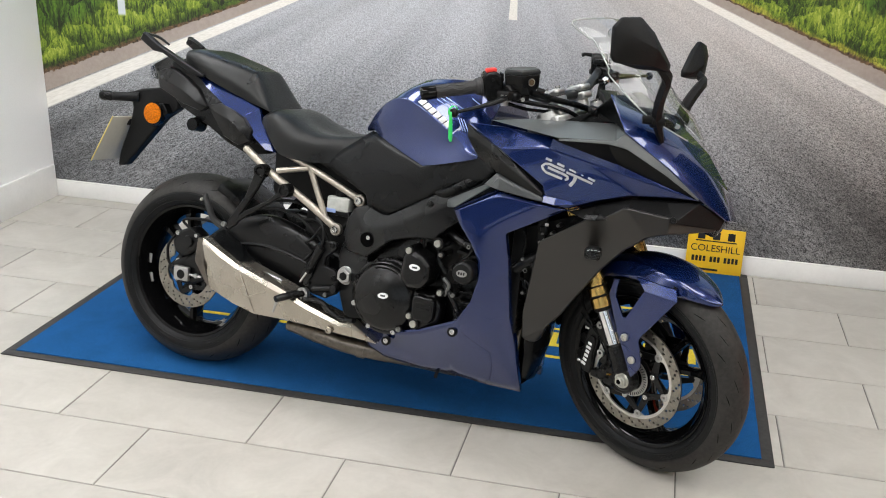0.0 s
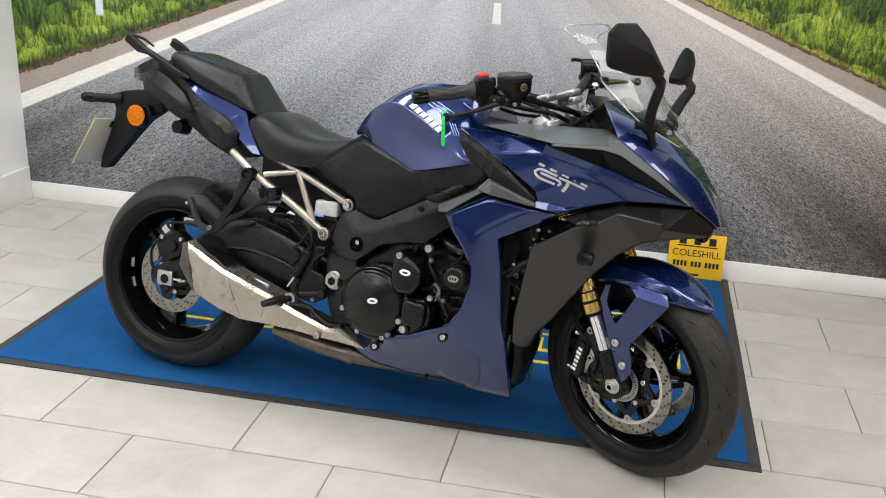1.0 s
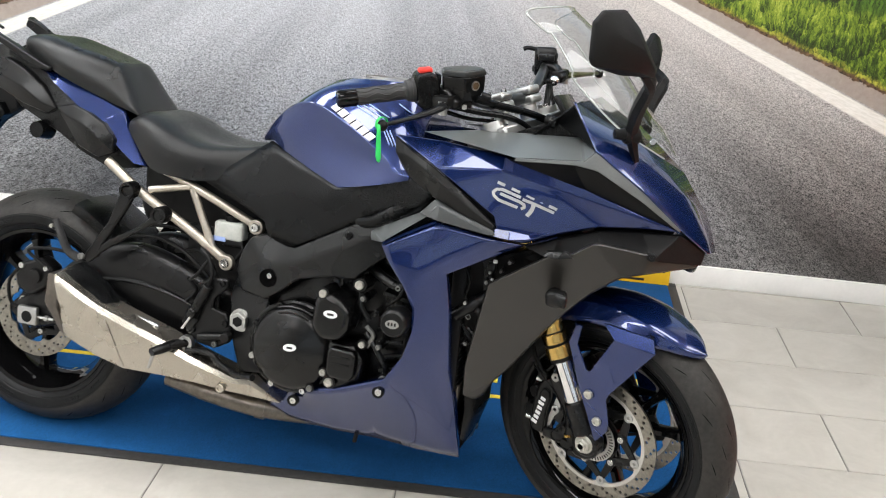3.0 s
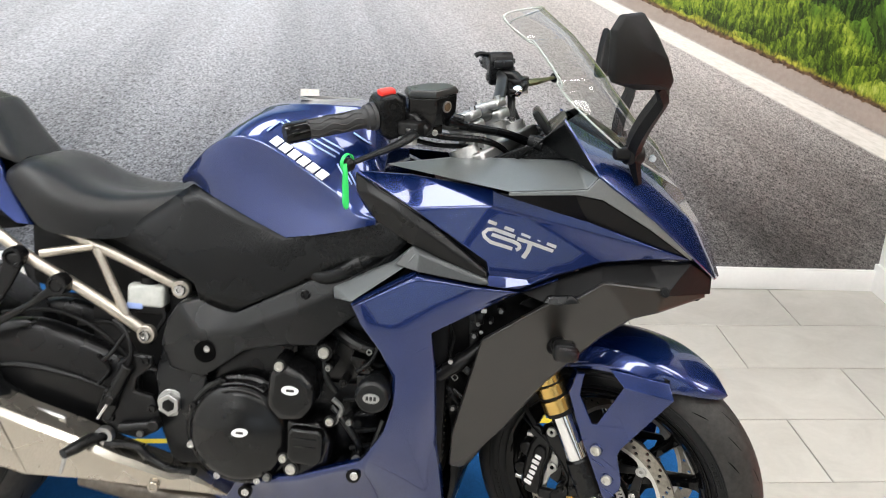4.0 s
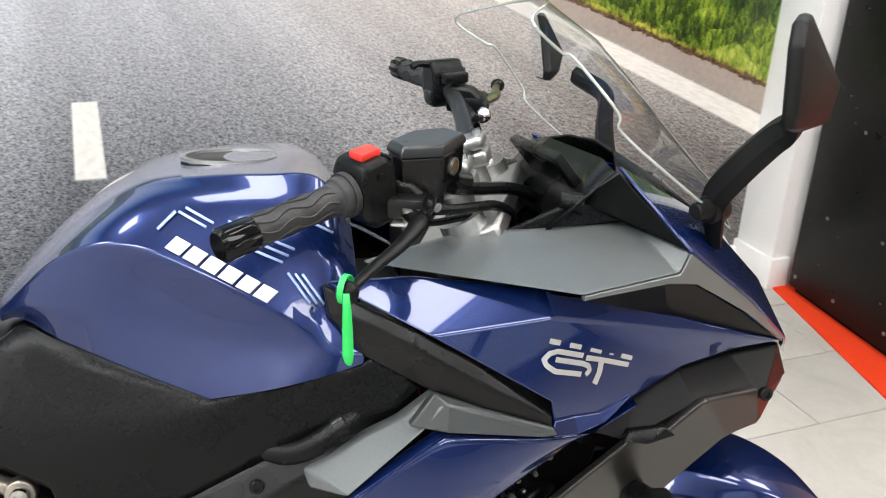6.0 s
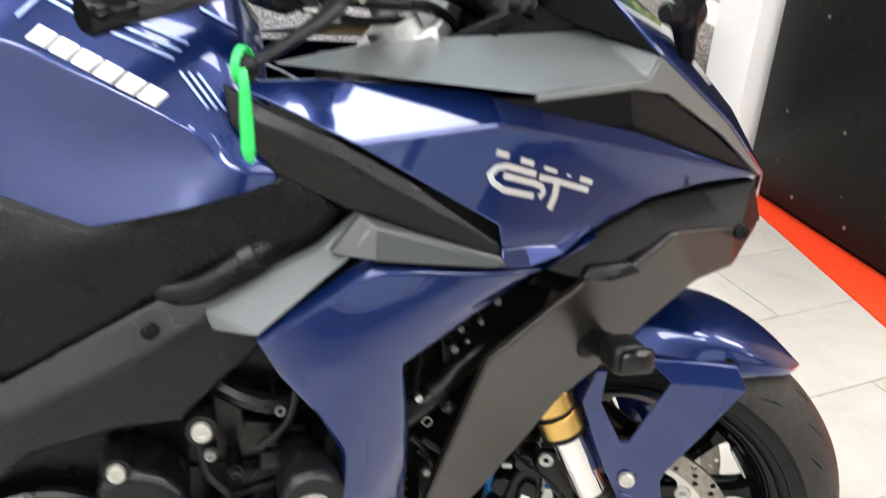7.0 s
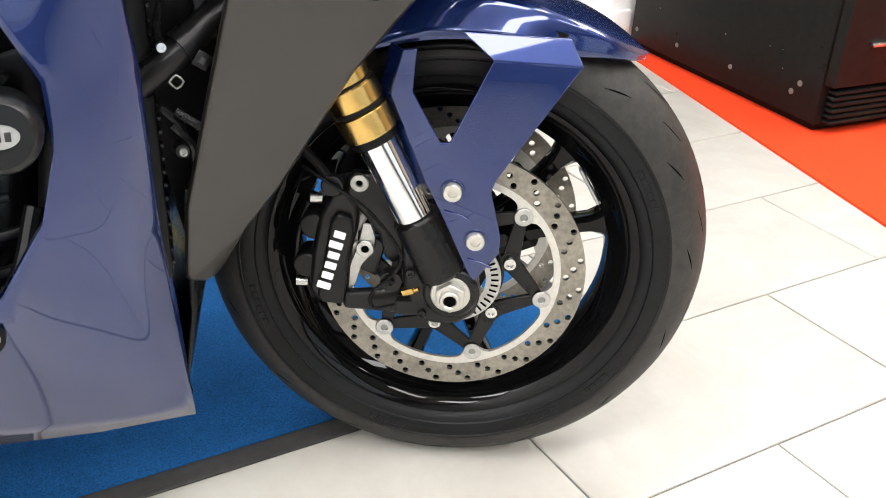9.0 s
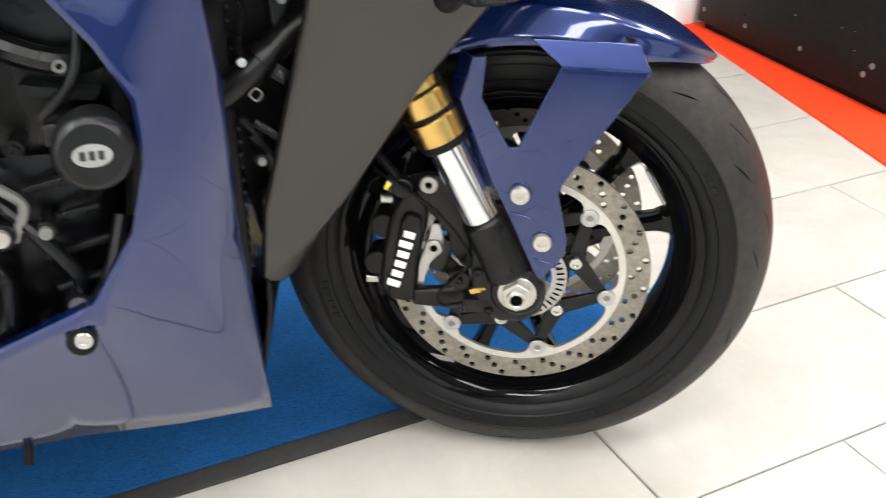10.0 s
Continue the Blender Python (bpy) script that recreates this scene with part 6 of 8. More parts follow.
    # main spars and pivot plates
    spar = right([(0.598, 0.165, 0.545), (0.613, 0.172, 0.598), (0.637, 0.180, 0.634), (0.690, 0.183, 0.652), (0.745, 0.196, 0.640), (0.760, 0.204, 0.636), (0.882, 0.230, 0.703), (0.998, 0.246, 0.768), (1.090, 0.215, 0.805),
                  (1.100, 0.215, 0.740), (0.990, 0.248, 0.652), (0.960, 0.252, 0.630), (0.928, 0.250, 0.594), (0.844, 0.240, 0.584), (0.781, 0.230, 0.566), (0.746, 0.222, 0.534), (0.700, 0.212, 0.500), (0.620, 0.175, 0.500),
                  (0.690, 0.214, 0.585), (0.775, 0.228, 0.606), (0.885, 0.250, 0.660), (0.985, 0.256, 0.715)])
    fs = [(0, 1, 18), (1, 2, 18), (2, 3, 18), (3, 4, 18), (4, 5, 19, 18), (5, 6, 20, 19), (6, 7, 21, 20), (7, 8, 9, 21), (21, 9, 10), (20, 21, 10, 11), (20, 11, 12), (20, 12, 13), (19, 20, 13, 14), (18, 19, 14, 15), (18, 15, 16),
          (18, 16, 17), (18, 17, 0)]
    both("frame_spar", shell(spar, fs, 0.04), SPAR, bike, "black alloy frame spar", bevel=0.007, segments=4, smooth=22)
    plate = right([(0.600, 0.148, 0.545), (0.640, 0.160, 0.560), (0.696, 0.186, 0.550), (0.703, 0.195, 0.500), (0.688, 0.190, 0.430), (0.690, 0.185, 0.310), (0.628, 0.170, 0.300), (0.600, 0.165, 0.374), (0.585, 0.158, 0.480)])
    both("pivot_plate", shell(plate, [(0, 1, 2, 3), (0, 3, 8), (8, 3, 4, 7), (7, 4, 5, 6)], 0.04), SPAR, bike, "black swing-arm pivot plate", bevel=0.004)
    for s in (-1, 1):
        p = part("pivot_nut", join(rod((0.624, s * 0.165, 0.428), (0.624, s * 0.190, 0.428), 0.024, 0.023, 6), rod((0.624, s * 0.165, 0.428), (0.624, s * 0.176, 0.428), 0.028, n=24)), ALLOY, bike, "bright pivot nut", bevel=0.0015)
        # dark hexagon on the nut's face stands for its shaded bore
        part("pivot_hole", rod((0.624, s * 0.186, 0.428), (0.624, s * 0.1915, 0.428), 0.013, n=6), DARK, p)
        # no hollow here: a black disc gives the recess its shade
        part("recess", rod((0.706, s * 0.20, 0.555), (0.706, s * 0.2205, 0.555), 0.021, n=28), SHADE_BLACK, bike, "black disc painted in as the shade of a round recess")
        bolt((0.711, s * 0.2212, 0.562), 0.0065, bike, STEEL, None, 0.004, s)
        bolt((0.900, s * 0.245, 0.690), 0.008, bike, FRAME, None, 0.004, s)
    # swing arm with its arched brace, seen below the seat rails
    secs = [(-0.052, 0.290, 0.345, 0.012), (0.0, 0.274, 0.378, 0.019), (0.06, 0.292, 0.432, 0.022), (0.13, 0.320, 0.492, 0.025), (0.21, 0.348, 0.534, 0.028), (0.31, 0.346, 0.553, 0.031), (0.42, 0.336, 0.525, 0.031),
            (0.51, 0.334, 0.492, 0.029), (0.60, 0.374, 0.468, 0.024), (0.64, 0.408, 0.452, 0.014)]
    for s in (-1, 1):
        rings = []
        for x, z0, z1, half in secs:
            ring = []
            for k in range(16):
                a = 2 * math.pi * k / 16
                c, sn = math.cos(a), math.sin(a)
                ring.append((x, s * (0.090 + half * math.copysign(abs(c) ** 0.55, c)), (z0 + z1) / 2 + (z1 - z0) / 2 * math.copysign(abs(sn) ** 0.7, sn)))
            rings.append(ring)
        cols = [curve_points([r[j] for r in rings], 4) for j in range(16)]
        body = skin([[c[i] for c in cols] for i in range(len(cols[0]))], True)
        a = part("swing_arm", body, FRAME, bike, "black alloy swing arm", smooth=60)
        part("rib", tube([(0.15, s * 0.119, 0.438), (0.28, s * 0.123, 0.458), (0.40, s * 0.123, 0.446), (0.50, s * 0.119, 0.412)], [0.004, 0.007, 0.007, 0.004], 8, 5), FRAME, a)
        part("axle_block", soft_box(-0.030, 0.028, s * 0.122 - 0.008, s * 0.122 + 0.008, 0.292, 0.340, 0.005), ALLOY, a, "bright axle block")
        # dark disc on the block stands for the shaded end of the axle
        part("axle_hole", rod((0.0, s * 0.128, 0.314), (0.0, s * 0.1315, 0.314), 0.015, n=20), DARK, a)
        part("adjuster", rod((0.028, s * 0.122, 0.316), (0.075, s * 0.122, 0.316), 0.004, n=8), STEEL, a)
        part("adjuster_nut", rod((0.050, s * 0.122, 0.316), (0.060, s * 0.122, 0.316), 0.008, n=6), STEEL, a)
    # rear calliper and its hose
    cal = part("rear_calliper", prism([(-0.035, 0.385), (0.0, 0.368), (0.05, 0.40), (0.068, 0.45), (0.03, 0.475), (-0.02, 0.455), (-0.045, 0.42)], -0.125, -0.075), FRAME, bike, "black rear brake calliper", bevel=0.008)
    part("cover", rod((0.02, -0.120, 0.425), (0.02, -0.134, 0.425), 0.021, 0.018, 20), FRAME, cal)
    bolt((-0.020, -0.126, 0.448), 0.008, cal, STEEL, None, 0.006)
    bolt((0.052, -0.126, 0.450), 0.007, cal, STEEL, None, 0.006)
    part("hose", tube([(-0.03, -0.128, 0.44), (-0.055, -0.13, 0.40), (-0.05, -0.13, 0.35), (-0.03, -0.128, 0.335)], 0.0045, 8), DARK, cal)
    part("hose", tube([(0.05, -0.126, 0.455), (0.0, -0.13, 0.492), (0.08, -0.125, 0.505), (0.16, -0.12, 0.49)], 0.0045, 8), DARK, cal)
    part("bracket", prism([(-0.01, 0.345), (0.02, 0.37), (0.06, 0.39), (0.05, 0.345)], -0.108, -0.085), ALLOY, cal, bevel=0.003)
    # hugger over the rear tyre
    rows = []
    for a in range(22, 71, 8):
        r, t = 0.338, radians(a)
        rows.append([(r * k * math.cos(t), y, REAR[2] + r * k * math.sin(t)) for y, k in ((-0.105, 0.90), (-0.10, 0.965), (-0.06, 1.0), (0.06, 1.0), (0.10, 0.965), (0.105, 0.90))])
    part("hugger", skin(rows), MATTE, bike, "black rear tyre hugger", solid=0.003)
    # shock absorber, linkage and the small fluid bottle
    part("shock_body", rod((0.47, 0.0, 0.40), (0.55, 0.0, 0.64), 0.030, n=20), DARK, bike)
    part("shock_spring", tube([(0.49 + 0.05 * k / 40 + 0.036 * math.cos(k * 0.9), 0.036 * math.sin(k * 0.9), 0.44 + 0.16 * k / 40) for k in range(41)], 0.006, 6, 2), FRAME, bike)
    pot = part("fluid_bottle", soft_box(0.512, 0.588, -0.124, -0.082, 0.603, 0.648, 0.007, 3), BOTTLE, bike, "translucent brake fluid bottle")
    part("fluid", soft_box(0.5115, 0.545, -0.1246, -0.090, 0.598, 0.612, 0.003), PALE_BLUE, pot, "pale blue label at its foot")
    part("pipe", tube([(0.580, -0.115, 0.604), (0.590, -0.120, 0.585), (0.575, -0.122, 0.560), (0.560, -0.120, 0.530)], 0.0045, 8), DARK, pot)
    part("bottle_strap", soft_box(0.512, 0.590, -0.121, -0.076, 0.590, 0.606, 0.003), DARK, bike)
    part("bottle_cap", rod((0.55, -0.098, 0.646), (0.55, -0.098, 0.662), 0.019, n=20), DARK, bike)
    # rider foot control: heel plate, pedal, footrest
    hang = part("footrest_hanger", prism([(0.512, 0.503), (0.548, 0.520), (0.584, 0.520), (0.586, 0.500), (0.552, 0.470), (0.548, 0.444), (0.584, 0.438), (0.602, 0.404), (0.598, 0.366), (0.560, 0.345), (0.512, 0.352), (0.478, 0.378), (0.490, 0.402), (0.514, 0.432), (0.520, 0.470)], -0.174, -0.158), FRAME, bike, "black cast footrest hanger", bevel=0.005, segments=3)
    for x, z, r, m in ((0.536, 0.484, 0.0085, FRAME), (0.572, 0.510, 0.0080, FRAME), (0.519, 0.452, 0.0065, RIVET), (0.586, 0.412, 0.0085, FRAME), (0.500, 0.384, 0.0090, FRAME), (0.562, 0.358, 0.0070, RIVET)):
        bolt((x, -0.1755, z), r, hang, m, None, 0.006)
    cylinder = part("rear_master_cylinder", join(rod((0.506, -0.184, 0.432), (0.540, -0.184, 0.500), 0.0125, n=18), rod((0.500, -0.184, 0.420), (0.509, -0.184, 0.438), 0.0160, n=6)), FRAME, hang, "black rear brake cylinder", bevel=0.002)
    part("push_rod", rod((0.478, -0.184, 0.384), (0.503, -0.184, 0.424), 0.0040, n=8), STEEL, cylinder)
    part("hose", tube([(0.538, -0.182, 0.500), (0.545, -0.180, 0.530), (0.530, -0.172, 0.566), (0.500, -0.155, 0.580)], 0.0050, 8), DARK, cylinder)
    part("hose", tube([(0.486, -0.176, 0.504), (0.505, -0.178, 0.522), (0.522, -0.176, 0.548), (0.536, -0.170, 0.566)], 0.0040, 8), FRAME, cylinder)
    part("foot_spindle", rod((0.524, -0.186, 0.371), (0.596, -0.186, 0.384), 0.0095, 0.0085, 18), FRAME, hang, bevel=0.002)
    part("spindle_knob", rod((0.596, -0.176, 0.384), (0.596, -0.198, 0.384), 0.0130, 0.0115, 18), FRAME, hang, bevel=0.002)
    part("heel_guard", prism([(0.474, 0.398), (0.490, 0.444), (0.500, 0.446), (0.516, 0.410), (0.498, 0.380)], -0.182, -0.175), FRAME, hang, bevel=0.002)
    part("footrest", tube([(0.494, -0.178, 0.350), (0.474, -0.205, 0.348), (0.456, -0.240, 0.342), (0.444, -0.262, 0.338)], [0.0125, 0.0145, 0.0145, 0.0120], 14, flat=0.8), FRAME, hang, "black rubber footrest")
    part("footrest_clevis", lathe([(0.010, -0.010), (0.0185, -0.010), (0.0185, 0.006), (0.010, 0.006)], (0.494, -0.186, 0.352), 20), ALLOY, hang, "bright footrest clevis")
    part("feeler", rod((0.446, -0.254, 0.334), (0.436, -0.258, 0.296), 0.0050, 0.0036, 8), ALLOY, hang, "bright footrest feeler")
    pedal = part("brake_pedal", tube([(0.498, -0.190, 0.336), (0.560, -0.196, 0.340), (0.596, -0.200, 0.318), (0.640, -0.208, 0.306), (0.690, -0.225, 0.312)], [0.0110, 0.0090, 0.0085, 0.0080, 0.0100], 10, flat=0.8), FRAME, hang)
    part("return_spring", tube([(0.560 + 0.0011 * k, -0.186 + 0.005 * math.cos(k * 1.1), 0.330 - 0.0013 * k + 0.005 * math.sin(k * 1.1)) for k in range(26)], 0.0012, 5, 1), RIVET, pedal)
    part("silver_stay", prism([(0.306, 0.393), (0.330, 0.394), (0.400, 0.378), (0.416, 0.366), (0.416, 0.350), (0.402, 0.341), (0.384, 0.342), (0.340, 0.356)], -0.176, -0.156), ALLOY, bike, "bright alloy exhaust stay", bevel=0.006, segments=3)
    part("stay_bush", lathe([(0.0060, -0.1765), (0.0150, -0.1765), (0.0145, -0.1815), (0.0060, -0.1815)], (0.400, 0, 0.359), 24), ZINC, bike)
    bolt((0.400, -0.181, 0.359), 0.0060, bike, RIVET, None, 0.004)
    # side stand on the far side
    part("side_stand", tube([(0.62, 0.15, 0.24), (0.63, 0.22, 0.14), (0.62, 0.302, 0.062)], 0.012, 10, 4), FRAME, bike)
    part("stand_foot", soft_box(0.585, 0.650, 0.285, 0.330, 0.052, 0.066, 0.003), FRAME, bike)
    for pts in ([(0.40, -0.10, 0.55), (0.48, -0.11, 0.56), (0.53, -0.12, 0.50), (0.54, -0.12, 0.42)], [(0.25, -0.12, 0.565), (0.36, -0.12, 0.58), (0.46, -0.125, 0.545), (0.55, -0.12, 0.46)],
                [(0.30, -0.09, 0.60), (0.40, -0.08, 0.60), (0.52, -0.08, 0.54)], [(0.46, -0.14, 0.50), (0.48, -0.13, 0.47), (0.46, -0.14, 0.44)]):
        part("cable", tube(pts, 0.005, 8), DARK, bike)
    part("under_seat_box", soft_box(0.30, 0.62, -0.10, 0.10, 0.62, 0.78, 0.02), DARK, bike)
    part("under_seat_box", soft_box(0.42, 0.66, -0.09, 0.09, 0.36, 0.64, 0.02), DARK, bike)


def exhaust(bike):
    # slab-sided muffler: facets between an upper and a lower edge, with a dark end piece and a heat shield
    up = right([(0.131, 0.200, 0.463), (0.212, 0.205, 0.428), (0.265, 0.207, 0.405), (0.339, 0.208, 0.383), (0.431, 0.207, 0.356), (0.523, 0.205, 0.323), (0.632, 0.198, 0.290), (0.666, 0.193, 0.295), (0.740, 0.168, 0.243)])
    mid = right([(0.136, 0.209, 0.447), (0.216, 0.213, 0.413), (0.269, 0.215, 0.391), (0.343, 0.216, 0.368), (0.433, 0.214, 0.341), (0.523, 0.211, 0.310), (0.630, 0.203, 0.279), (0.668, 0.196, 0.281), (0.740, 0.169, 0.242)])
    low = right([(0.167, 0.206, 0.314), (0.214, 0.208, 0.297), (0.258, 0.209, 0.281), (0.338, 0.208, 0.262), (0.439, 0.206, 0.264), (0.523, 0.203, 0.262), (0.622, 0.196, 0.255), (0.680, 0.188, 0.251), (0.738, 0.168, 0.240)])
    under = [(x, y + 0.08, z - 0.004) for x, y, z in low]
    top = [(x + 0.006, y + 0.055, z + 0.012) for x, y, z in up]
    m = part("muffler", skin([list(r) for r in (top, up, mid, low, under)]), MUFFLER, bike, "brushed stainless steel muffler", solid=0.003, bevel=0.003, smooth=20)
    part("muffler_core", skin([[(x + dx, y, z) for x, y, z in ring] for dx, ring in ((0.0, [(0.15, -0.19, 0.33), (0.14, -0.195, 0.40), (0.135, -0.145, 0.455), (0.135, -0.09, 0.455), (0.16, -0.10, 0.31)]),
                                                                                      (0.40, [(0.15, -0.19, 0.265), (0.14, -0.195, 0.28), (0.135, -0.165, 0.295), (0.135, -0.09, 0.295), (0.16, -0.10, 0.25)]))], True), DARK, m)
    end = right([(0.100, 0.186, 0.458), (0.131, 0.199, 0.464), (0.148, 0.213, 0.386), (0.168, 0.205, 0.313), (0.146, 0.192, 0.316), (0.104, 0.202, 0.388)])
    part("end_cap", shell(end, [(0, 1, 2, 5), (5, 2, 3, 4)], 0.090), HEADER, m, "dull dark steel end cap", bevel=0.003)
    shield = right([(0.150, 0.140, 0.484), (0.240, 0.148, 0.442), (0.258, 0.160, 0.426), (0.300, 0.160, 0.404), (0.345, 0.184, 0.374), (0.345, 0.206, 0.366), (0.268, 0.206, 0.401), (0.218, 0.203, 0.421), (0.128, 0.196, 0.456)])
    part("heat_shield", shell(shield, [(0, 1, 7, 8), (1, 2, 6, 7), (2, 3, 6), (3, 4, 5, 6)], 0.03), MATTE, m, "black muffler heat shield", bevel=0.003)
    seam = right([(0.275, 0.2090, 0.403), (0.292, 0.2172, 0.368), (0.341, 0.2100, 0.266), (0.336, 0.2100, 0.266), (0.287, 0.2172, 0.368), (0.269, 0.2090, 0.405)])
    part("seam", shell(seam, [(0, 1, 4, 5), (1, 2, 3, 4)], 0.004), MUFFLER, m, bevel=0.001)
    bolt((0.600, -0.205, 0.262), 0.011, m, MUFFLER, None, 0.006)
    pipe = part("collector_pipe", tube([(0.415, -0.125, 0.226), (0.52, -0.126, 0.216), (0.62, -0.122, 0.204), (0.70, -0.11, 0.197), (0.80, -0.06, 0.186), (0.95, -0.03, 0.18)], [0.018, 0.026, 0.027, 0.025, 0.026, 0.028], 18), HEADER, bike, "heat-tinted collector pipe")
    part("clamp", tube([(0.660, -0.117, 0.200), (0.682, -0.113, 0.198)], 0.0295, 18, 1), HEADER, pipe)


def engine(bike):
    part("engine_block", soft_box(0.66, 1.06, -0.165, 0.165, 0.27, 0.60, 0.03, 3), ENGINE, bike, "black engine block")
    part("cylinder_head", soft_box(0.86, 1.10, -0.185, 0.185, 0.50, 0.70, 0.02, 3), ENGINE, bike)
    part("air_box", soft_box(0.68, 1.12, -0.15, 0.15, 0.62, 0.86, 0.03, 3), DARK, bike)
    for s in (-1, 1):
        c = (0.776, s * 0.19, 0.398)
        prof = [(0.0005, 0.050), (0.058, 0.0495), (0.062, 0.0470), (0.080, 0.0440), (0.090, 0.0390), (0.098, 0.0280), (0.103, 0.012), (0.104, 0.0), (0.0005, 0.0)]
        cover = part("clutch_cover", lathe([(r, s * y) for r, y in prof], c, 56), ENGINE, bike, "round black clutch cover")
        ring = lathe([(r, s * y) for r, y in [(0.098, 0.0), (0.111, 0.0), (0.111, 0.012), (0.106, 0.016), (0.098, 0.016)]], c, 56)
        part("cover_rim", ring, ENGINE, cover)
        badge = lathe([(0.0005, s * 0.050), (0.016, s * 0.050), (0.016, s * 0.0525), (0.0005, s * 0.0525)], (0, 0, 0), 28)
        part("badge", badge, WHITE_MARK, cover, "white oval badge", xf=Matrix.Translation((0.783, s * 0.19, 0.408)) @ pose(0, 0, 0, 0, -8, 0) @ Matrix.Diagonal((1.0, 1, 0.52, 1)))
        part("badge_bar", box(0.776, 0.790, s * 0.2428 - 0.0004, s * 0.2428 + 0.0004, 0.4055, 0.4105), INK, cover)
        for a in range(20, 380, 45):
            t = radians(a)
            bolt((0.776 + 0.104 * math.cos(t), s * 0.210, 0.398 + 0.104 * math.sin(t)), 0.0075, cover, STEEL if a in (200, 245, 290, 335) else ENGINE, None, 0.006, s)
        for k, (r, deep) in enumerate(((0.092, 0.042), (0.100, 0.030))):
            arc = [(0.776 + r * math.cos(radians(q)), s * (0.19 + deep), 0.398 + r * math.sin(radians(q))) for q in range(62, 118, 8)]
            part("fin", tube(arc, 0.0035, 6, 3), ENGINE, cover)
        outline = [(0.842, 0.545), (0.868, 0.560), (0.905, 0.545), (0.930, 0.522), (0.928, 0.480), (0.905, 0.452), (0.862, 0.448), (0.838, 0.475)]
        sc = part("starter_cover", prism(outline, s * 0.18, s * 0.268), ENGINE, bike, "small black engine cover", bevel=0.014, segments=4)
        b2 = lathe([(0.0005, s * 0.0), (0.0155, s * 0.0), (0.0155, s * 0.003), (0.0005, s * 0.003)], (0, 0, 0), 28)
        part("badge", b2, WHITE_MARK, sc, "white oval badge", xf=Matrix.Translation((0.884, s * 0.267, 0.512)) @ pose(0, 0, 0, 0, 2, 0) @ Matrix.Diagonal((1.05, 1, 0.55, 1)))
        part("badge_bar", box(0.877, 0.892, s * 0.2703 - 0.0004, s * 0.2703 + 0.0004, 0.5095, 0.5145), INK, sc)
        low = [(0.868, 0.440), (0.935, 0.440), (0.960, 0.405), (0.955, 0.355), (0.900, 0.320), (0.868, 0.335)]
        part("side_cover", prism(low, s * 0.18, s * 0.232), ENGINE, bike, bevel=0.012, segments=3)
        lid = [(0.884, 0.432), (0.936, 0.430), (0.946, 0.418), (0.944, 0.372), (0.932, 0.356), (0.884, 0.360), (0.876, 0.372), (0.876, 0.420)]
        box_lid = part("square_cover", prism(lid, s * 0.22, s * 0.250), ENGINE, bike, "squarish black engine cover", bevel=0.007, segments=3)
        part("cover_rib", soft_box(0.890, 0.932, s * 0.2500 - 0.0012, s * 0.2500 + 0.0012, 0.392, 0.397, 0.0008), ENGINE, box_lid)
        part("cover_rib", soft_box(0.890, 0.932, s * 0.2500 - 0.0012, s * 0.2500 + 0.0012, 0.408, 0.413, 0.0008), ENGINE, box_lid)
        for x, o, z, r in ((0.943, 0.257, 0.588, 0.0125), (0.950, 0.245, 0.556, 0.007), (0.862, 0.262, 0.556, 0.011), (0.868, 0.235, 0.365, 0.0095), (0.884, 0.236, 0.345, 0.0125), (0.834, 0.222, 0.316, 0.0085),
                            (0.700, 0.205, 0.372, 0.006), (0.955, 0.236, 0.448, 0.0095)):
            bolt((x, s * (o + 0.004), z), r * 0.82, bike, RIVET if r < 0.009 else ZINC, None, 0.007, s)
            part("boss", rod((x, s * (o - 0.06), z), (x, s * (o + 0.004), z), r * 1.25, n=16), ENGINE, bike)
        part("head_fin", prism([(0.96, 0.60), (1.03, 0.585), (1.035, 0.592), (0.962, 0.608)], s * 0.18, s * 0.21), ENGINE, bike)
        part("head_fin", prism([(0.985, 0.565), (1.045, 0.555), (1.05, 0.562), (0.987, 0.573)], s * 0.18, s * 0.22), ENGINE, bike)
        pod = part("crash_bobbin", rod((1.040, s * 0.20, 0.530), (1.046, s * 0.300, 0.532), 0.021, 0.024, 28), MATTE, bike, "black crash bobbin")
        turned = pose(1.043, s * 0.262, 0.531, 0, 0, 0)
        cap = [(0.0005, 0.0), (0.027, 0.0), (0.0300, 0.004), (0.0315, 0.020), (0.0310, 0.048), (0.0285, 0.0555), (0.0245, 0.0585), (0.0005, 0.0590)]
        part("bobbin_cap", lathe([(r, s * y) for r, y in cap], (0, 0, 0), 40), SPAR, pod, "black bobbin cap", xf=turned)
        part("badge", lathe([(0.0005, 0), (0.0165, 0), (0.0165, s * 0.002), (0.0005, s * 0.002)], (0, 0, 0), 28), ALLOY, pod, "silver oval badge", xf=turned @ Matrix.Translation((0, s * 0.0585, 0)) @ Matrix.Diagonal((0.92, 1, 0.56, 1)))
        for k in range(3):
            part("badge_bar", soft_box(-0.0095 + 0.0070 * k, -0.0050 + 0.0070 * k, -0.0006, 0.0006, -0.0036, 0.0036, 0.0004), INK, pod, xf=turned @ Matrix.Translation((0, s * 0.0607, 0)))
        part("oil_line", tube([(0.962, s * 0.225, 0.44), (0.975, s * 0.228, 0.47), (0.958, s * 0.232, 0.490)], 0.005, 8), RIVET, bike)
        part("coolant_hose", tube([(1.00, s * 0.17, 0.34), (1.06, s * 0.19, 0.40), (1.08, s * 0.18, 0.50), (1.10, s * 0.16, 0.60)], 0.016, 12), DARK, bike)
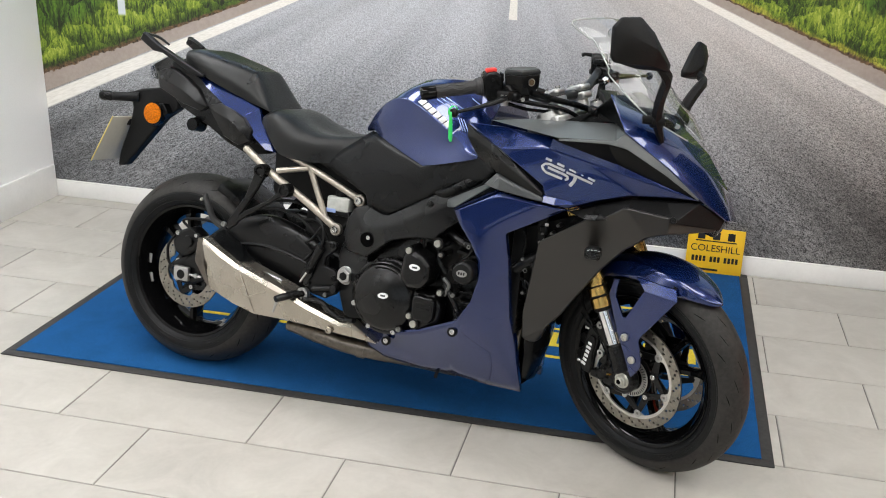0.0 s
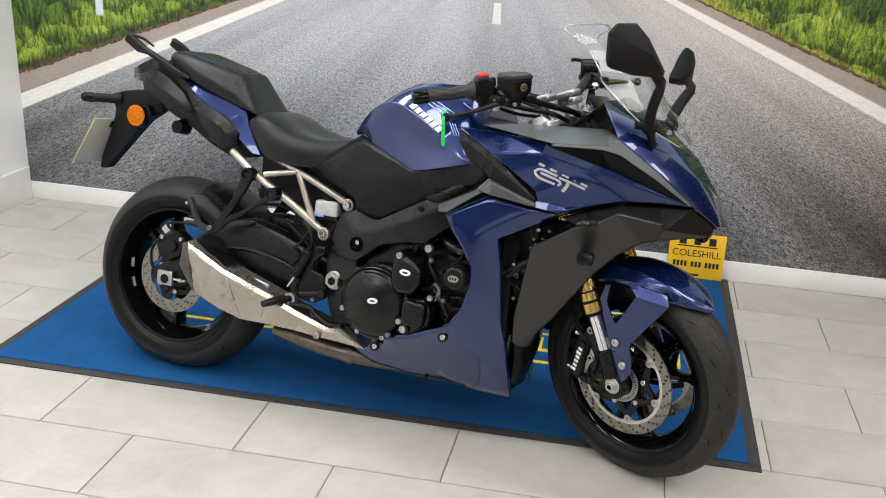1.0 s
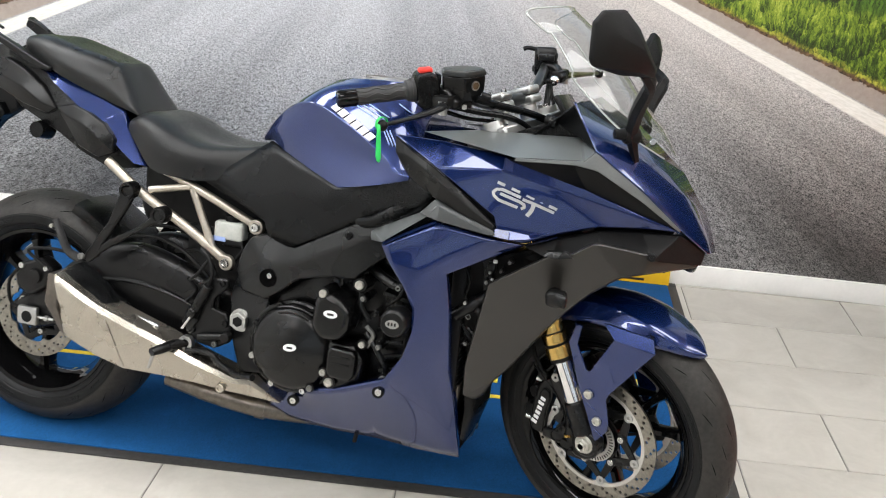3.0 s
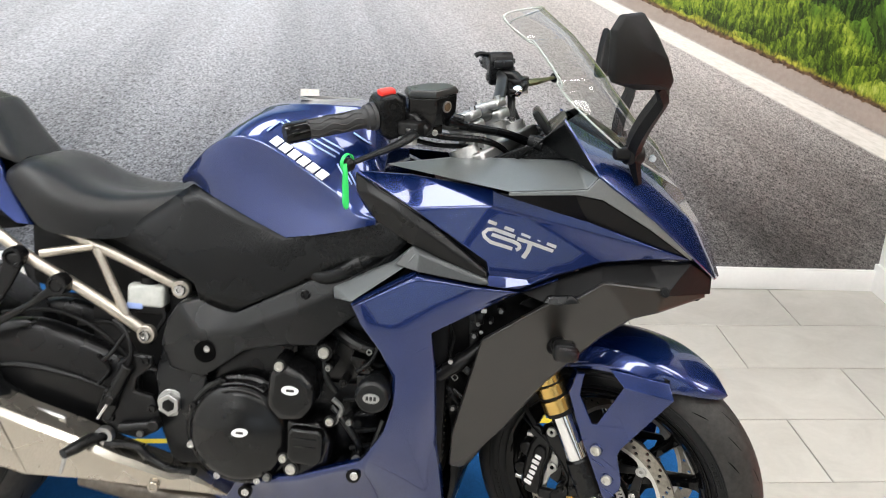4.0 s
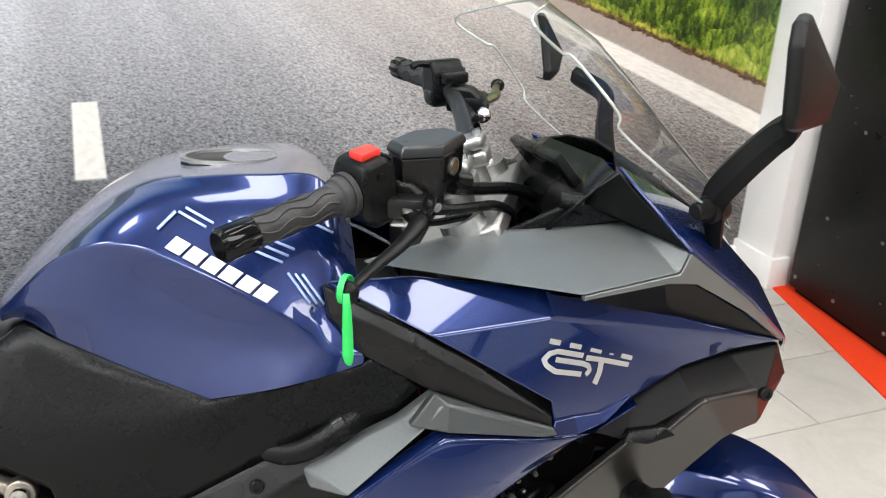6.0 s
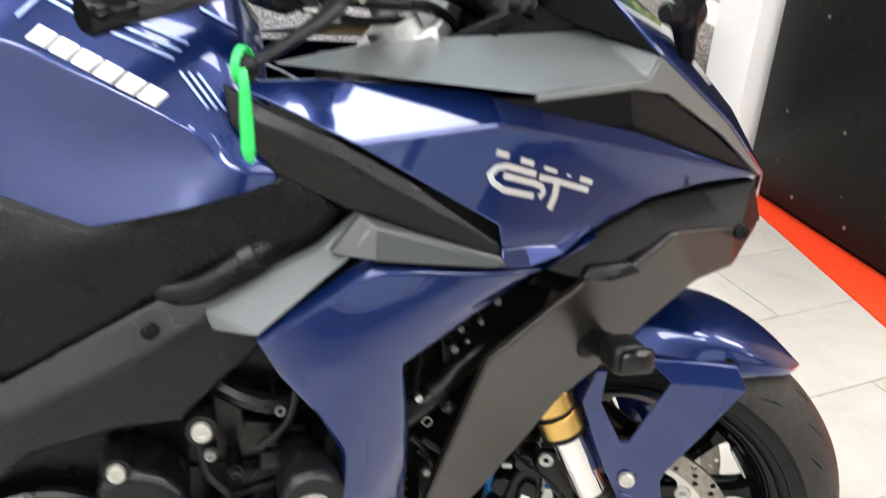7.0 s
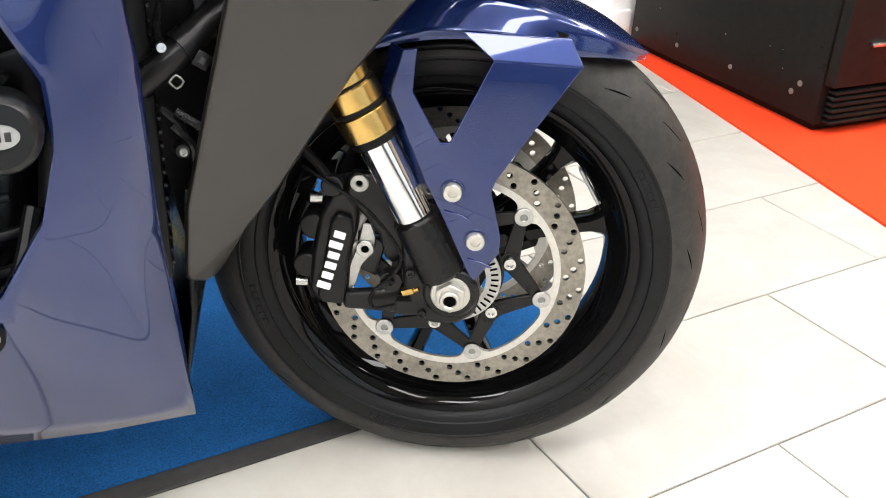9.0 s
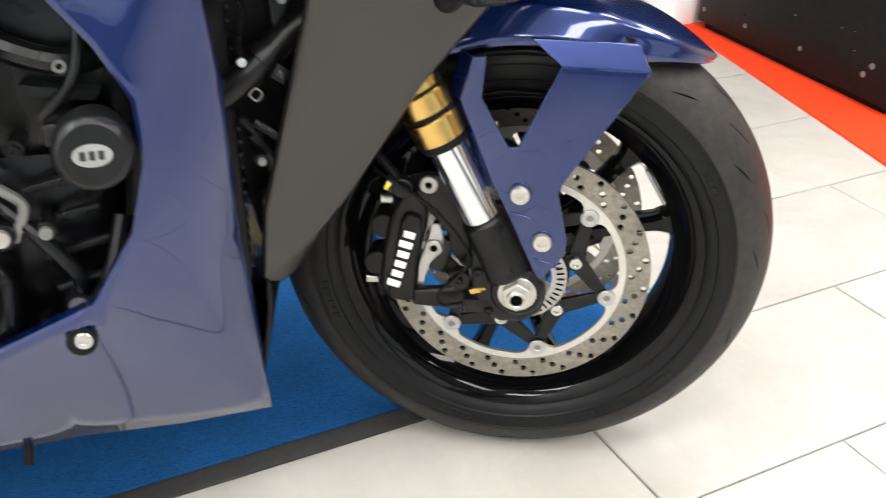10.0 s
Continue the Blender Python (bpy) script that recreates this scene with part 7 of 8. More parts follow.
        part("coolant_hose", tube([(0.83, s * 0.15, 0.735), (0.93, s * 0.232, 0.722), (1.00, s * 0.246, 0.758), (1.06, s * 0.20, 0.79)], 0.014, 12), MATTE, bike, "black hose under the tank")
        part("hose_clip", tube([(0.992, s * 0.245, 0.753), (1.004, s * 0.246, 0.760)], 0.0165, 12, 1), SATIN, bike)
    for s in (-1, 1):
        for k in range(5):
            part("casting_rib", soft_box(-0.030, 0.030, -0.006, 0.006, -0.004, 0.004, 0.002), SPAR, bike, xf=pose(1.000 + 0.006 * k, s * (0.190 + 0.004 * k), 0.480 - 0.030 * k, 0, -12 * 1, 0))
        for pts, r in (([(0.950, s * 0.205, 0.62), (0.990, s * 0.222, 0.600), (1.030, s * 0.222, 0.590), (1.075, s * 0.205, 0.60)], 0.012), ([(0.955, s * 0.215, 0.470), (0.985, s * 0.228, 0.440), (1.010, s * 0.225, 0.400), (1.005, s * 0.210, 0.370)], 0.007),
                       ([(0.960, s * 0.210, 0.340), (1.000, s * 0.222, 0.352), (1.035, s * 0.226, 0.392), (1.055, s * 0.215, 0.450)], 0.009), ([(0.925, s * 0.215, 0.600), (0.940, s * 0.236, 0.570), (0.945, s * 0.240, 0.535), (0.965, s * 0.235, 0.505)], 0.006),
                       ([(1.030, s * 0.200, 0.655), (1.040, s * 0.225, 0.620), (1.030, s * 0.232, 0.575), (1.000, s * 0.225, 0.545)], 0.005)):
            part("hose", tube(pts, r, 10), SPAR, bike)
        for x, o, z, r in ((0.990, 0.228, 0.446, 0.006), (1.006, 0.224, 0.372, 0.0085), (0.972, 0.232, 0.348, 0.006), (1.022, 0.228, 0.588, 0.006), (0.975, 0.226, 0.520, 0.0055)):
            part("boss", rod((x, s * (o - 0.05), z), (x, s * (o + 0.002), z), r * 1.5, n=14), ENGINE, bike)
            bolt((x, s * (o + 0.003), z), r, bike, RIVET if r > 0.0056 else ENGINE, None, 0.005, s)
        part("connector", soft_box(1.000, 1.028, s * 0.222 - 0.008, s * 0.222 + 0.008, 0.520, 0.540, 0.003), SPAR, bike)
    rad = part("radiator", soft_box(1.13, 1.165, -0.19, 0.19, 0.36, 0.68, 0.006), DARK, bike, "dark radiator core")
    for k in range(24):
        part("fin", box(1.163, 1.168, -0.18, 0.18, 0.372 + 0.0125 * k, 0.375 + 0.0125 * k), ENGINE, rad)
    for s in (-1, 1):
        part("tank_end", soft_box(1.105, 1.150, s * 0.165 - 0.018, s * 0.165 + 0.018, 0.40, 0.67, 0.008), ENGINE, rad)
        part("hose", tube([(1.150, s * 0.20, 0.545), (1.19, s * 0.205, 0.575), (1.23, s * 0.19, 0.605), (1.29, s * 0.15, 0.625)], 0.0145, 12), FRAME, rad)
        part("clip", tube([(1.188, s * 0.2050, 0.574), (1.198, s * 0.2025, 0.581)], 0.0172, 14, 1), FRAME, rad)
        part("clip_end", soft_box(-0.007, 0.007, -0.0015, 0.0015, -0.007, 0.007, 0.001), FRAME, rad, xf=pose(1.205, s * 0.222, 0.566, 0, 35, 0))
        part("clip_gap", soft_box(-0.003, 0.003, -0.0018, 0.0018, -0.003, 0.003, 0.0005), GREY_CAP, rad, xf=pose(1.205, s * 0.2226, 0.566, 0, 35, 0))
        part("cable", tube([(1.165, s * 0.215, 0.655), (1.176, s * 0.212, 0.625), (1.170, s * 0.208, 0.590), (1.185, s * 0.20, 0.565)], 0.0035, 8), MATTE, rad)
        part("cable", tube([(1.180, s * 0.200, 0.520), (1.205, s * 0.205, 0.500), (1.215, s * 0.195, 0.470)], 0.005, 8), MATTE, rad)
        part("bracket", prism([(1.195, 0.690), (1.225, 0.700), (1.220, 0.620), (1.205, 0.600)], s * 0.190, s * 0.196), FRAME, rad, bevel=0.002)
        part("connector", soft_box(1.210, 1.228, s * 0.205 - 0.008, s * 0.205 + 0.008, 0.652, 0.676, 0.003), FRAME, rad)
        part("connector_label", soft_box(1.222, 1.232, s * 0.214 - 0.0015, s * 0.214 + 0.0015, 0.676, 0.684, 0.001), WHITE_MARK, rad)
        # bright fixings and an open spring clip in the shade behind the radiator's edge
        for x, o, z, r in ((1.258, 0.214, 0.682, 0.0040), (1.218, 0.214, 0.654, 0.0036), (1.212, 0.212, 0.630, 0.0040), (1.241, 0.212, 0.659, 0.0030), (1.182, 0.214, 0.486, 0.0038)):
            part("fixing_stem", rod((x, s * (o - 0.03), z), (x, s * (o - 0.002), z), r * 1.6, n=14), FRAME, rad)
            bolt((x, s * o, z), r, rad, RIVET, None, 0.004, s)
        part("alloy_spigot", rod((1.184, s * 0.204, 0.563), (1.202, s * 0.204, 0.577), 0.0062, 0.0055, 16), RIVET, rad, "bright hose spigot")
        part("spring_clip", tube([(1.176, s * 0.214, 0.548), (1.182, s * 0.215, 0.554), (1.188, s * 0.215, 0.548), (1.182, s * 0.214, 0.542), (1.176, s * 0.214, 0.548)], 0.0010, 6, 2), RIVET, rad, "open wire hose clip")
        part("yellow_plug", rod((1.164, s * 0.206, 0.551), (1.164, s * 0.213, 0.551), 0.0036, n=12), OLIVE, rad)
        for k in range(2):
            part("inner_rib", tube([(1.168 + 0.008 * k, s * 0.198, 0.524 - 0.016 * k), (1.184 + 0.008 * k, s * 0.196, 0.504 - 0.016 * k), (1.188 + 0.006 * k, s * 0.190, 0.480 - 0.012 * k)], 0.0042, 8), SATIN, rad)
        for x, z, r in ((1.172, 0.578, 0.0045), (1.225, 0.640, 0.004)):
            bolt((x, s * 0.214, z), r, rad, STEEL, None, 0.004, s)
    for k in range(4):
        y = -0.105 + 0.07 * k
        part("header_pipe", tube([(1.09, y, 0.50), (1.15, y, 0.42), (1.13, y * 0.9, 0.28), (1.00, y * 0.7, 0.20), (0.80, y * 0.4 - 0.03, 0.185)], 0.020, 12), HEADER, bike, "stainless header pipe")


def bodywork(bike):
    # dark cover below tank and seat, with a pressed crease
    mid = right([(0.489, 0.140, 0.742), (0.640, 0.114, 0.856), (0.700, 0.152, 0.838), (0.780, 0.188, 0.810), (0.855, 0.218, 0.786), (0.930, 0.239, 0.803), (1.021, 0.249, 0.828), (1.034, 0.246, 0.839), (1.085, 0.262, 0.805),
                 (1.059, 0.258, 0.780), (0.969, 0.245, 0.748), (0.755, 0.206, 0.634), (0.737, 0.200, 0.632), (0.683, 0.185, 0.643), (0.669, 0.178, 0.675), (0.615, 0.162, 0.697), (0.650, 0.172, 0.729), (0.815, 0.218, 0.763),
                 (1.040, 0.253, 0.818)])
    fs = [(0, 1, 16, 15), (1, 2, 16), (2, 3, 17, 16), (3, 4, 17), (4, 5, 6, 18), (6, 7, 18), (7, 8, 18), (17, 4, 18, 10), (18, 8, 9, 10), (15, 16, 14), (16, 13, 14), (16, 17, 12, 13), (17, 10, 11, 12)]
    both("mid_cover", shell(mid, fs, 0.012, {frozenset((15, 16)), frozenset((16, 17)), frozenset((17, 4))}), MATTE, bike, "matte black cover below the tank", sub=2)
    # big blue side panel: upper facet, crease, lower facet, rolled bottom edge
    P = dict(a=(0.982, 0.236, 0.924), b=(1.090, 0.288, 0.872), c=(1.230, 0.288, 0.886), d=(1.603, 0.154, 0.793), u1=(1.080, 0.222, 0.922), u2=(1.225, 0.258, 0.912), u3=(1.400, 0.236, 0.862),
             l1=(1.228, 0.300, 0.790), l2=(1.238, 0.288, 0.744), m1=(1.290, 0.264, 0.737), m2=(1.355, 0.240, 0.764), m3=(1.435, 0.206, 0.786), m4=(1.520, 0.174, 0.792))
    key = list(P)
    vs = right([P[k] for k in key])
    F = lambda *names: tuple(key.index(n) for n in names)
    fs = [F("a", "b", "c", "u2", "u1"), F("c", "d", "u3", "u2"), F("b", "l1", "c"), F("l1", "l2", "m1"), F("l1", "m1", "m2"), F("l1", "m2", "c"), F("c", "m2", "m3"), F("c", "m3", "m4"), F("c", "m4", "d")]
    both("side_fairing", shell(vs, fs, 0.008), PAINT, bike, "metallic blue side fairing", bevel=0.0045, segments=4, smooth=30, hard=True)
    # silver model mark: a looped stroke and a bar with a leg, below a row of small blocks, laid just proud of the panel
    right_panel = next(ob for ob in bike.children if ob.name.startswith("side_fairing") and ob.data.vertices[0].co.y < 0)
    face = BVHTree.FromObject(right_panel, bpy.context.evaluated_depsgraph_get())

    def on(x, z):
        hit = face.ray_cast(Vector((x, -0.6, z)), Vector((0, 1, 0)))[0]
        return (-hit.y if hit is not None else 0.27) + 0.0007

    def stroke(points, half, s):
        bm, rows = bmesh.new(), []
        pts = []
        for p, q in zip(points, points[1:]):
            pts += [(p[0] + (q[0] - p[0]) * k / 5, p[1] + (q[1] - p[1]) * k / 5) for k in range(5)]
        pts.append(points[-1])
        for i, (x, z) in enumerate(pts):
            a, b = pts[max(i - 1, 0)], pts[min(i + 1, len(pts) - 1)]
            d = Vector((b[0] - a[0], b[1] - a[1])).normalized()
            n = Vector((-d.y, d.x)) * half
            rows.append([bm.verts.new((x + n.x * k, s * on(x + n.x * k, z + n.y * k), z + n.y * k)) for k in (-1, 1)])
        for a, b in zip(rows, rows[1:]):
            bm.faces.new((a[0], a[1], b[1], b[0]))
        part("model_mark", bm, SILVER_MARK, bike, "silver model mark")

    for s in (-1, 1):
        # two nested rounded strokes, then a long slanted bar with a short leg
        stroke([(1.2735, 0.8334), (1.2362, 0.8467), (1.2262, 0.8463), (1.2187, 0.8396), (1.2220, 0.8326), (1.2330, 0.8245), (1.2703, 0.8125)], 0.0030, s)
        stroke([(1.2334, 0.8380), (1.2722, 0.8245), (1.2812, 0.8196), (1.2830, 0.8140), (1.2767, 0.8102)], 0.0030, s)
        stroke([(1.2776, 0.8299), (1.3004, 0.8227), (1.3421, 0.8077)], 0.0030, s)
        stroke([(1.3005, 0.8204), (1.2977, 0.8084), (1.2901, 0.7963)], 0.0042, s)
        for a, b, half in (((1.2257, 0.8605), (1.2405, 0.8552), 0.0030), ((1.2539, 0.8500), (1.2707, 0.8436), 0.0028), ((1.2837, 0.8384), (1.3000, 0.8320), 0.0022), ((1.3124, 0.8275), (1.3182, 0.8253), 0.0010), ((1.3299, 0.8216), (1.3468, 0.8150), 0.0028)):
            stroke([a, b], half, s)
    lip = right([(1.233, 0.298, 0.766), (1.262, 0.284, 0.764), (1.300, 0.266, 0.758), (1.348, 0.248, 0.770), (1.306, 0.274, 0.750), (1.263, 0.292, 0.744), (1.231, 0.303, 0.749)])
    both("fairing_lip", shell(lip, [(0, 1, 5, 6), (1, 2, 4, 5), (2, 3, 4)], 0.010), PAINT, bike, "rolled lower lip of the side fairing", bevel=0.0015, smooth=13)
    # dark strip between tank and side panel, and the blade below it
    S = dict(s0=(0.980, 0.232, 0.920), s1=(1.006, 0.242, 0.907), s2=(1.032, 0.258, 0.894), s3=(1.079, 0.281, 0.874), s4=(1.147, 0.292, 0.834), s5=(1.231, 0.297, 0.772), c1=(1.010, 0.254, 0.887), c2=(1.033, 0.266, 0.878), c3=(1.072, 0.284, 0.860),
             c4=(1.110, 0.294, 0.838), c5=(1.163, 0.301, 0.808), l0=(0.985, 0.236, 0.885), l1=(1.024, 0.248, 0.838), l2=(1.083, 0.266, 0.807), l3=(1.097, 0.282, 0.805), l4=(1.148, 0.292, 0.786), l5=(1.230, 0.301, 0.760))
    key2 = list(S)
    G = lambda *names: tuple(key2.index(n) for n in names)
    fs = [G("s0", "s1", "c1", "l0"), G("s1", "s2", "c2", "c1"), G("s2", "s3", "c3", "c2"), G("s3", "s4", "c4", "c3"), G("s4", "c5", "c4"), G("s4", "s5", "c5"), G("l0", "c1", "l1"), G("c1", "c2", "l1"), G("c2", "c3", "l2", "l1"),
          G("c3", "c4", "l3", "l2"), G("c4", "c5", "l4", "l3"), G("c5", "s5", "l5", "l4")]
    both("dark_strip", shell(right(S.values()), fs, 0.012), SATIN, bike, "satin black trim strip", bevel=0.003, segments=3, smooth=13)
    both("strip_backing", shell(right([(1.105, 0.272, 0.830), (1.225, 0.272, 0.815), (1.262, 0.268, 0.752), (1.120, 0.280, 0.766)]), [(0, 1, 2, 3)], 0.006), DARK, bike)
    bl = right([(1.097, 0.286, 0.805), (1.148, 0.296, 0.787), (1.230, 0.304, 0.761), (1.236, 0.304, 0.752), (1.220, 0.307, 0.751), (1.111, 0.302, 0.763), (1.067, 0.294, 0.771), (1.109, 0.299, 0.795)])
    both("trim_blade", shell(bl, [(0, 1, 7), (1, 2, 3, 7), (7, 3, 4, 5), (0, 7, 5, 6)], 0.014), BLADE, bike, "grey satin trim blade", bevel=0.002, smooth=10)
    cp = right([(0.951, 0.247, 0.711), (1.059, 0.264, 0.767), (1.097, 0.282, 0.804), (1.109, 0.297, 0.795), (1.083, 0.297, 0.766), (0.996, 0.309, 0.700), (0.958, 0.264, 0.692)])
    both("grey_cap", shell(cp, [(0, 1, 4, 5), (0, 5, 6), (1, 2, 3, 4)], 0.02), CAP, bike, "grey satin fairing cap", bevel=0.003, smooth=10)
    # blue lower fairing, from the cap down to the belly
    lf = right([(0.998, 0.306, 0.693), (1.108, 0.291, 0.757), (1.236, 0.285, 0.741), (1.290, 0.270, 0.734), (1.355, 0.250, 0.758), (1.270, 0.262, 0.722), (1.139, 0.284, 0.650), (1.150, 0.262, 0.567), (1.156, 0.212, 0.413),
                (1.166, 0.172, 0.335), (1.178, 0.108, 0.176), (1.015, 0.303, 0.660), (1.053, 0.298, 0.610), (1.076, 0.294, 0.565), (1.078, 0.288, 0.511), (1.062, 0.282, 0.451), (1.022, 0.272, 0.389),
                (0.910, 0.238, 0.336), (0.814, 0.212, 0.303), (0.694, 0.166, 0.300), (0.668, 0.150, 0.276), (0.704, 0.132, 0.216), (0.757, 0.132, 0.196), (0.870, 0.132, 0.188), (0.977, 0.124, 0.187), (1.080, 0.116, 0.178),
                (1.096, 0.300, 0.655), (1.116, 0.278, 0.500), (1.110, 0.235, 0.360)])
    fs = [(0, 1, 26, 11), (1, 2, 26), (2, 3, 5, 26), (3, 4, 5), (5, 6, 26), (11, 26, 12), (26, 6, 7, 13), (12, 26, 13), (13, 7, 27, 14), (14, 27, 15), (7, 8, 27), (15, 27, 28, 16), (27, 8, 28), (8, 9, 28), (9, 10, 28),
          (16, 28, 25, 24), (28, 10, 25), (16, 24, 17), (17, 24, 23, 18), (18, 23, 22, 19), (19, 22, 21, 20)]
    both("lower_fairing", shell(lf, fs, 0.020, {frozenset((11, 26)), frozenset((26, 6))}), PAINT, bike, "metallic blue lower fairing and belly pan", sub=3)
    both("fairing_edge", shell(right([(0.996, 0.311, 0.694), (1.107, 0.296, 0.758), (1.109, 0.286, 0.765), (1.000, 0.300, 0.702)]), [(0, 1, 2, 3)], 0.008), PAINT, bike, bevel=0.001)
    for s in (-1, 1):
        for x, o, z in ((1.006, 0.250, 0.348), (0.781, 0.190, 0.263)):
            part("fastener_cup", rod((x, s * (o - 0.01), z), (x, s * (o + 0.0015), z), 0.0135, n=24), DARK, bike)
            bolt((x + 0.002, s * (o + 0.003), z + 0.002), 0.008, bike, STEEL, None, 0.004, s)
    belly = [[(x, y, z) for y in (-0.132 * k, -0.06, 0, 0.06, 0.132 * k)] for x, z, k in ((0.70, 0.236, 0.95), (0.78, 0.212, 0.95), (0.98, 0.206, 0.90), (1.08, 0.200, 0.84), (1.178, 0.200, 0.74))]
    part("belly_floor", skin(belly), MATTE, bike, solid=0.004)
    part("belly_front", skin([[(1.172, -0.095, 0.196), (1.185, 0, 0.194), (1.172, 0.095, 0.196)], [(1.185, -0.13, 0.30), (1.215, 0, 0.30), (1.190, 0.13, 0.30)], [(1.185, -0.19, 0.44), (1.21, 0, 0.44), (1.185, 0.19, 0.44)]]), MATTE, bike, solid=0.004)
    part("drain_stub", rod((0.925, -0.12, 0.19), (0.922, -0.125, 0.165), 0.005, n=8), DARK, bike)
    # black side wing with its hook and the slim indicator
    wg = right([(1.228, 0.278, 0.643), (1.345, 0.262, 0.720), (1.385, 0.268, 0.728), (1.436, 0.262, 0.763), (1.548, 0.194, 0.744), (1.640, 0.082, 0.728), (1.646, 0.098, 0.714), (1.540, 0.215, 0.702), (1.495, 0.216, 0.688),
                (1.440, 0.218, 0.646), (1.385, 0.205, 0.585), (1.351, 0.180, 0.540), (1.278, 0.155, 0.430), (1.219, 0.120, 0.341), (1.201, 0.130, 0.330), (1.177, 0.160, 0.345), (1.181, 0.196, 0.427), (1.244, 0.150, 0.391)])
    fs = [(0, 1, 10, 11), (1, 2, 9, 10), (2, 3, 8, 9), (3, 4, 7, 8), (4, 5, 6, 7), (0, 11, 12, 16), (16, 12, 17), (16, 17, 13, 14, 15)]
    both("side_wing", shell(wg, fs, 0.018), WING, bike, "satin dark bronze-black side wing panel", bevel=0.008, segments=1, smooth=13, hard=True)
    for s in (-1, 1):
        part("wing_hook", shell([(1.340, s * 0.262, 0.730), (1.382, s * 0.272, 0.736), (1.396, s * 0.273, 0.724), (1.360, s * 0.276, 0.717), (1.332, s * 0.266, 0.718)], [(0, 1, 2, 3, 4)], 0.012), SATIN, bike, bevel=0.002)
        bolt((1.550, s * 0.207, 0.741), 0.009, bike, FRAME, None, 0.004, s)
        ind = part("indicator_stalk", tube([(1.360, s * 0.200, 0.631), (1.362, s * 0.222, 0.632), (1.366, s * 0.238, 0.635), (1.371, s * 0.266, 0.638)], [0.030, 0.021, 0.015, 0.015], 16), MATTE, bike, "black indicator stalk")
        part("indicator_body", soft_box(1.356, 1.396, s * 0.284 - 0.022, s * 0.284 + 0.024, 0.622, 0.655, 0.010, 4), SATIN, ind, "slim black indicator body")
        part("indicator_lens", soft_box(1.362, 1.400, s * 0.304 - 0.008, s * 0.304 + 0.008, 0.625, 0.652, 0.006, 3), LENS, ind, "smoked indicator lens")
    inner = right([(1.290, 0.246, 0.728), (1.355, 0.222, 0.752), (1.435, 0.190, 0.777), (1.520, 0.158, 0.782), (1.600, 0.146, 0.786), (1.660, 0.044, 0.746), (1.652, 0.088, 0.718), (1.553, 0.199, 0.732), (1.436, 0.240, 0.750), (1.345, 0.245, 0.708)])
    both("inner_cowl", shell(inner, [(0, 1, 9), (1, 2, 8, 9), (2, 3, 7, 8), (3, 4, 7), (4, 5, 6, 7)], 0.02), HOUSING, bike, bevel=0.002, smooth=13)
    liner = right([(1.290, 0.222, 0.700), (1.350, 0.200, 0.748), (1.440, 0.168, 0.772), (1.600, 0.105, 0.772), (1.615, 0.070, 0.705), (1.500, 0.165, 0.690), (1.400, 0.190, 0.660)])
    both("cowl_liner", shell(liner, [(0, 1, 6), (1, 2, 5, 6), (2, 3, 4, 5)], 0.008), DARK, bike, "dark liner behind the wing panel", bevel=0.002)
    inn = right([(1.150, 0.180, 0.655), (1.350, 0.190, 0.735), (1.300, 0.165, 0.560), (1.215, 0.110, 0.400), (1.185, 0.110, 0.380), (1.160, 0.170, 0.500)])
    both("inner_fairing", shell(inn, [(0, 1, 2, 5), (5, 2, 3, 4)], 0.012), DARK, bike, "black inner fairing", bevel=0.002)
    # top cowl, its dark flank, and the nose
    tc = right([(1.030, 0.196, 0.934), (1.258, 0.308, 0.916), (1.391, 0.264, 0.924), (1.410, 0.248, 0.944), (1.365, 0.160, 0.962), (1.150, 0.140, 0.950)])
    both("top_cowl", shell(tc, [(0, 1, 5), (1, 2, 4, 5), (2, 3, 4)], 0.012), CAP, bike, "grey satin upper cowl", bevel=0.003, smooth=13)
    rim = right([(1.258, 0.309, 0.915), (1.391, 0.265, 0.923), (1.411, 0.249, 0.943), (1.520, 0.202, 0.867), (1.602, 0.154, 0.800), (1.257, 0.308, 0.909), (1.374, 0.273, 0.914), (1.420, 0.254, 0.906), (1.512, 0.210, 0.853), (1.596, 0.160, 0.794)])
    both("cowl_rim", shell(rim, [(0, 1, 6, 5), (1, 2, 7, 6), (2, 3, 8, 7), (3, 4, 9, 8)], 0.010), CAP, bike, "grey satin bevelled rim of the upper cowl", bevel=0.0015, smooth=13)
    fl = right([(1.255, 0.300, 0.910), (1.374, 0.262, 0.913), (1.420, 0.244, 0.905), (1.512, 0.200, 0.852), (1.596, 0.152, 0.794), (1.400, 0.226, 0.858), (1.228, 0.250, 0.904)])
    both("cowl_flank", shell(fl, [(0, 1, 5, 6), (1, 2, 3, 5), (3, 4, 5)], 0.01), HOUSING, bike, "matte black cowl flank", bevel=0.002, smooth=30)
    nv = [(1.344, -0.180, 1.038), (1.412, -0.250, 0.946), (1.522, -0.204, 0.868), (1.604, -0.156, 0.797), (1.664, -0.062, 0.742), (1.470, 0, 1.000), (1.585, 0, 0.905), (1.652, 0, 0.812), (1.682, 0, 0.735),
          (1.390, -0.150, 1.010), (1.500, -0.100, 0.955), (1.596, -0.085, 0.862)]
    fs = [(0, 1, 10, 9), (9, 10, 6, 5), (1, 2, 11, 10), (10, 11, 7, 6), (2, 3, 11), (3, 4, 8, 7, 11)]
    bm = bmesh.new()
    vs = [bm.verts.new(v) for v in nv] + [bm.verts.new((x, -y, z)) for x, y, z in nv]
    for f in fs:
        bm.faces.new([vs[i] for i in f])
        bm.faces.new([vs[i + len(nv)] for i in reversed(f)])
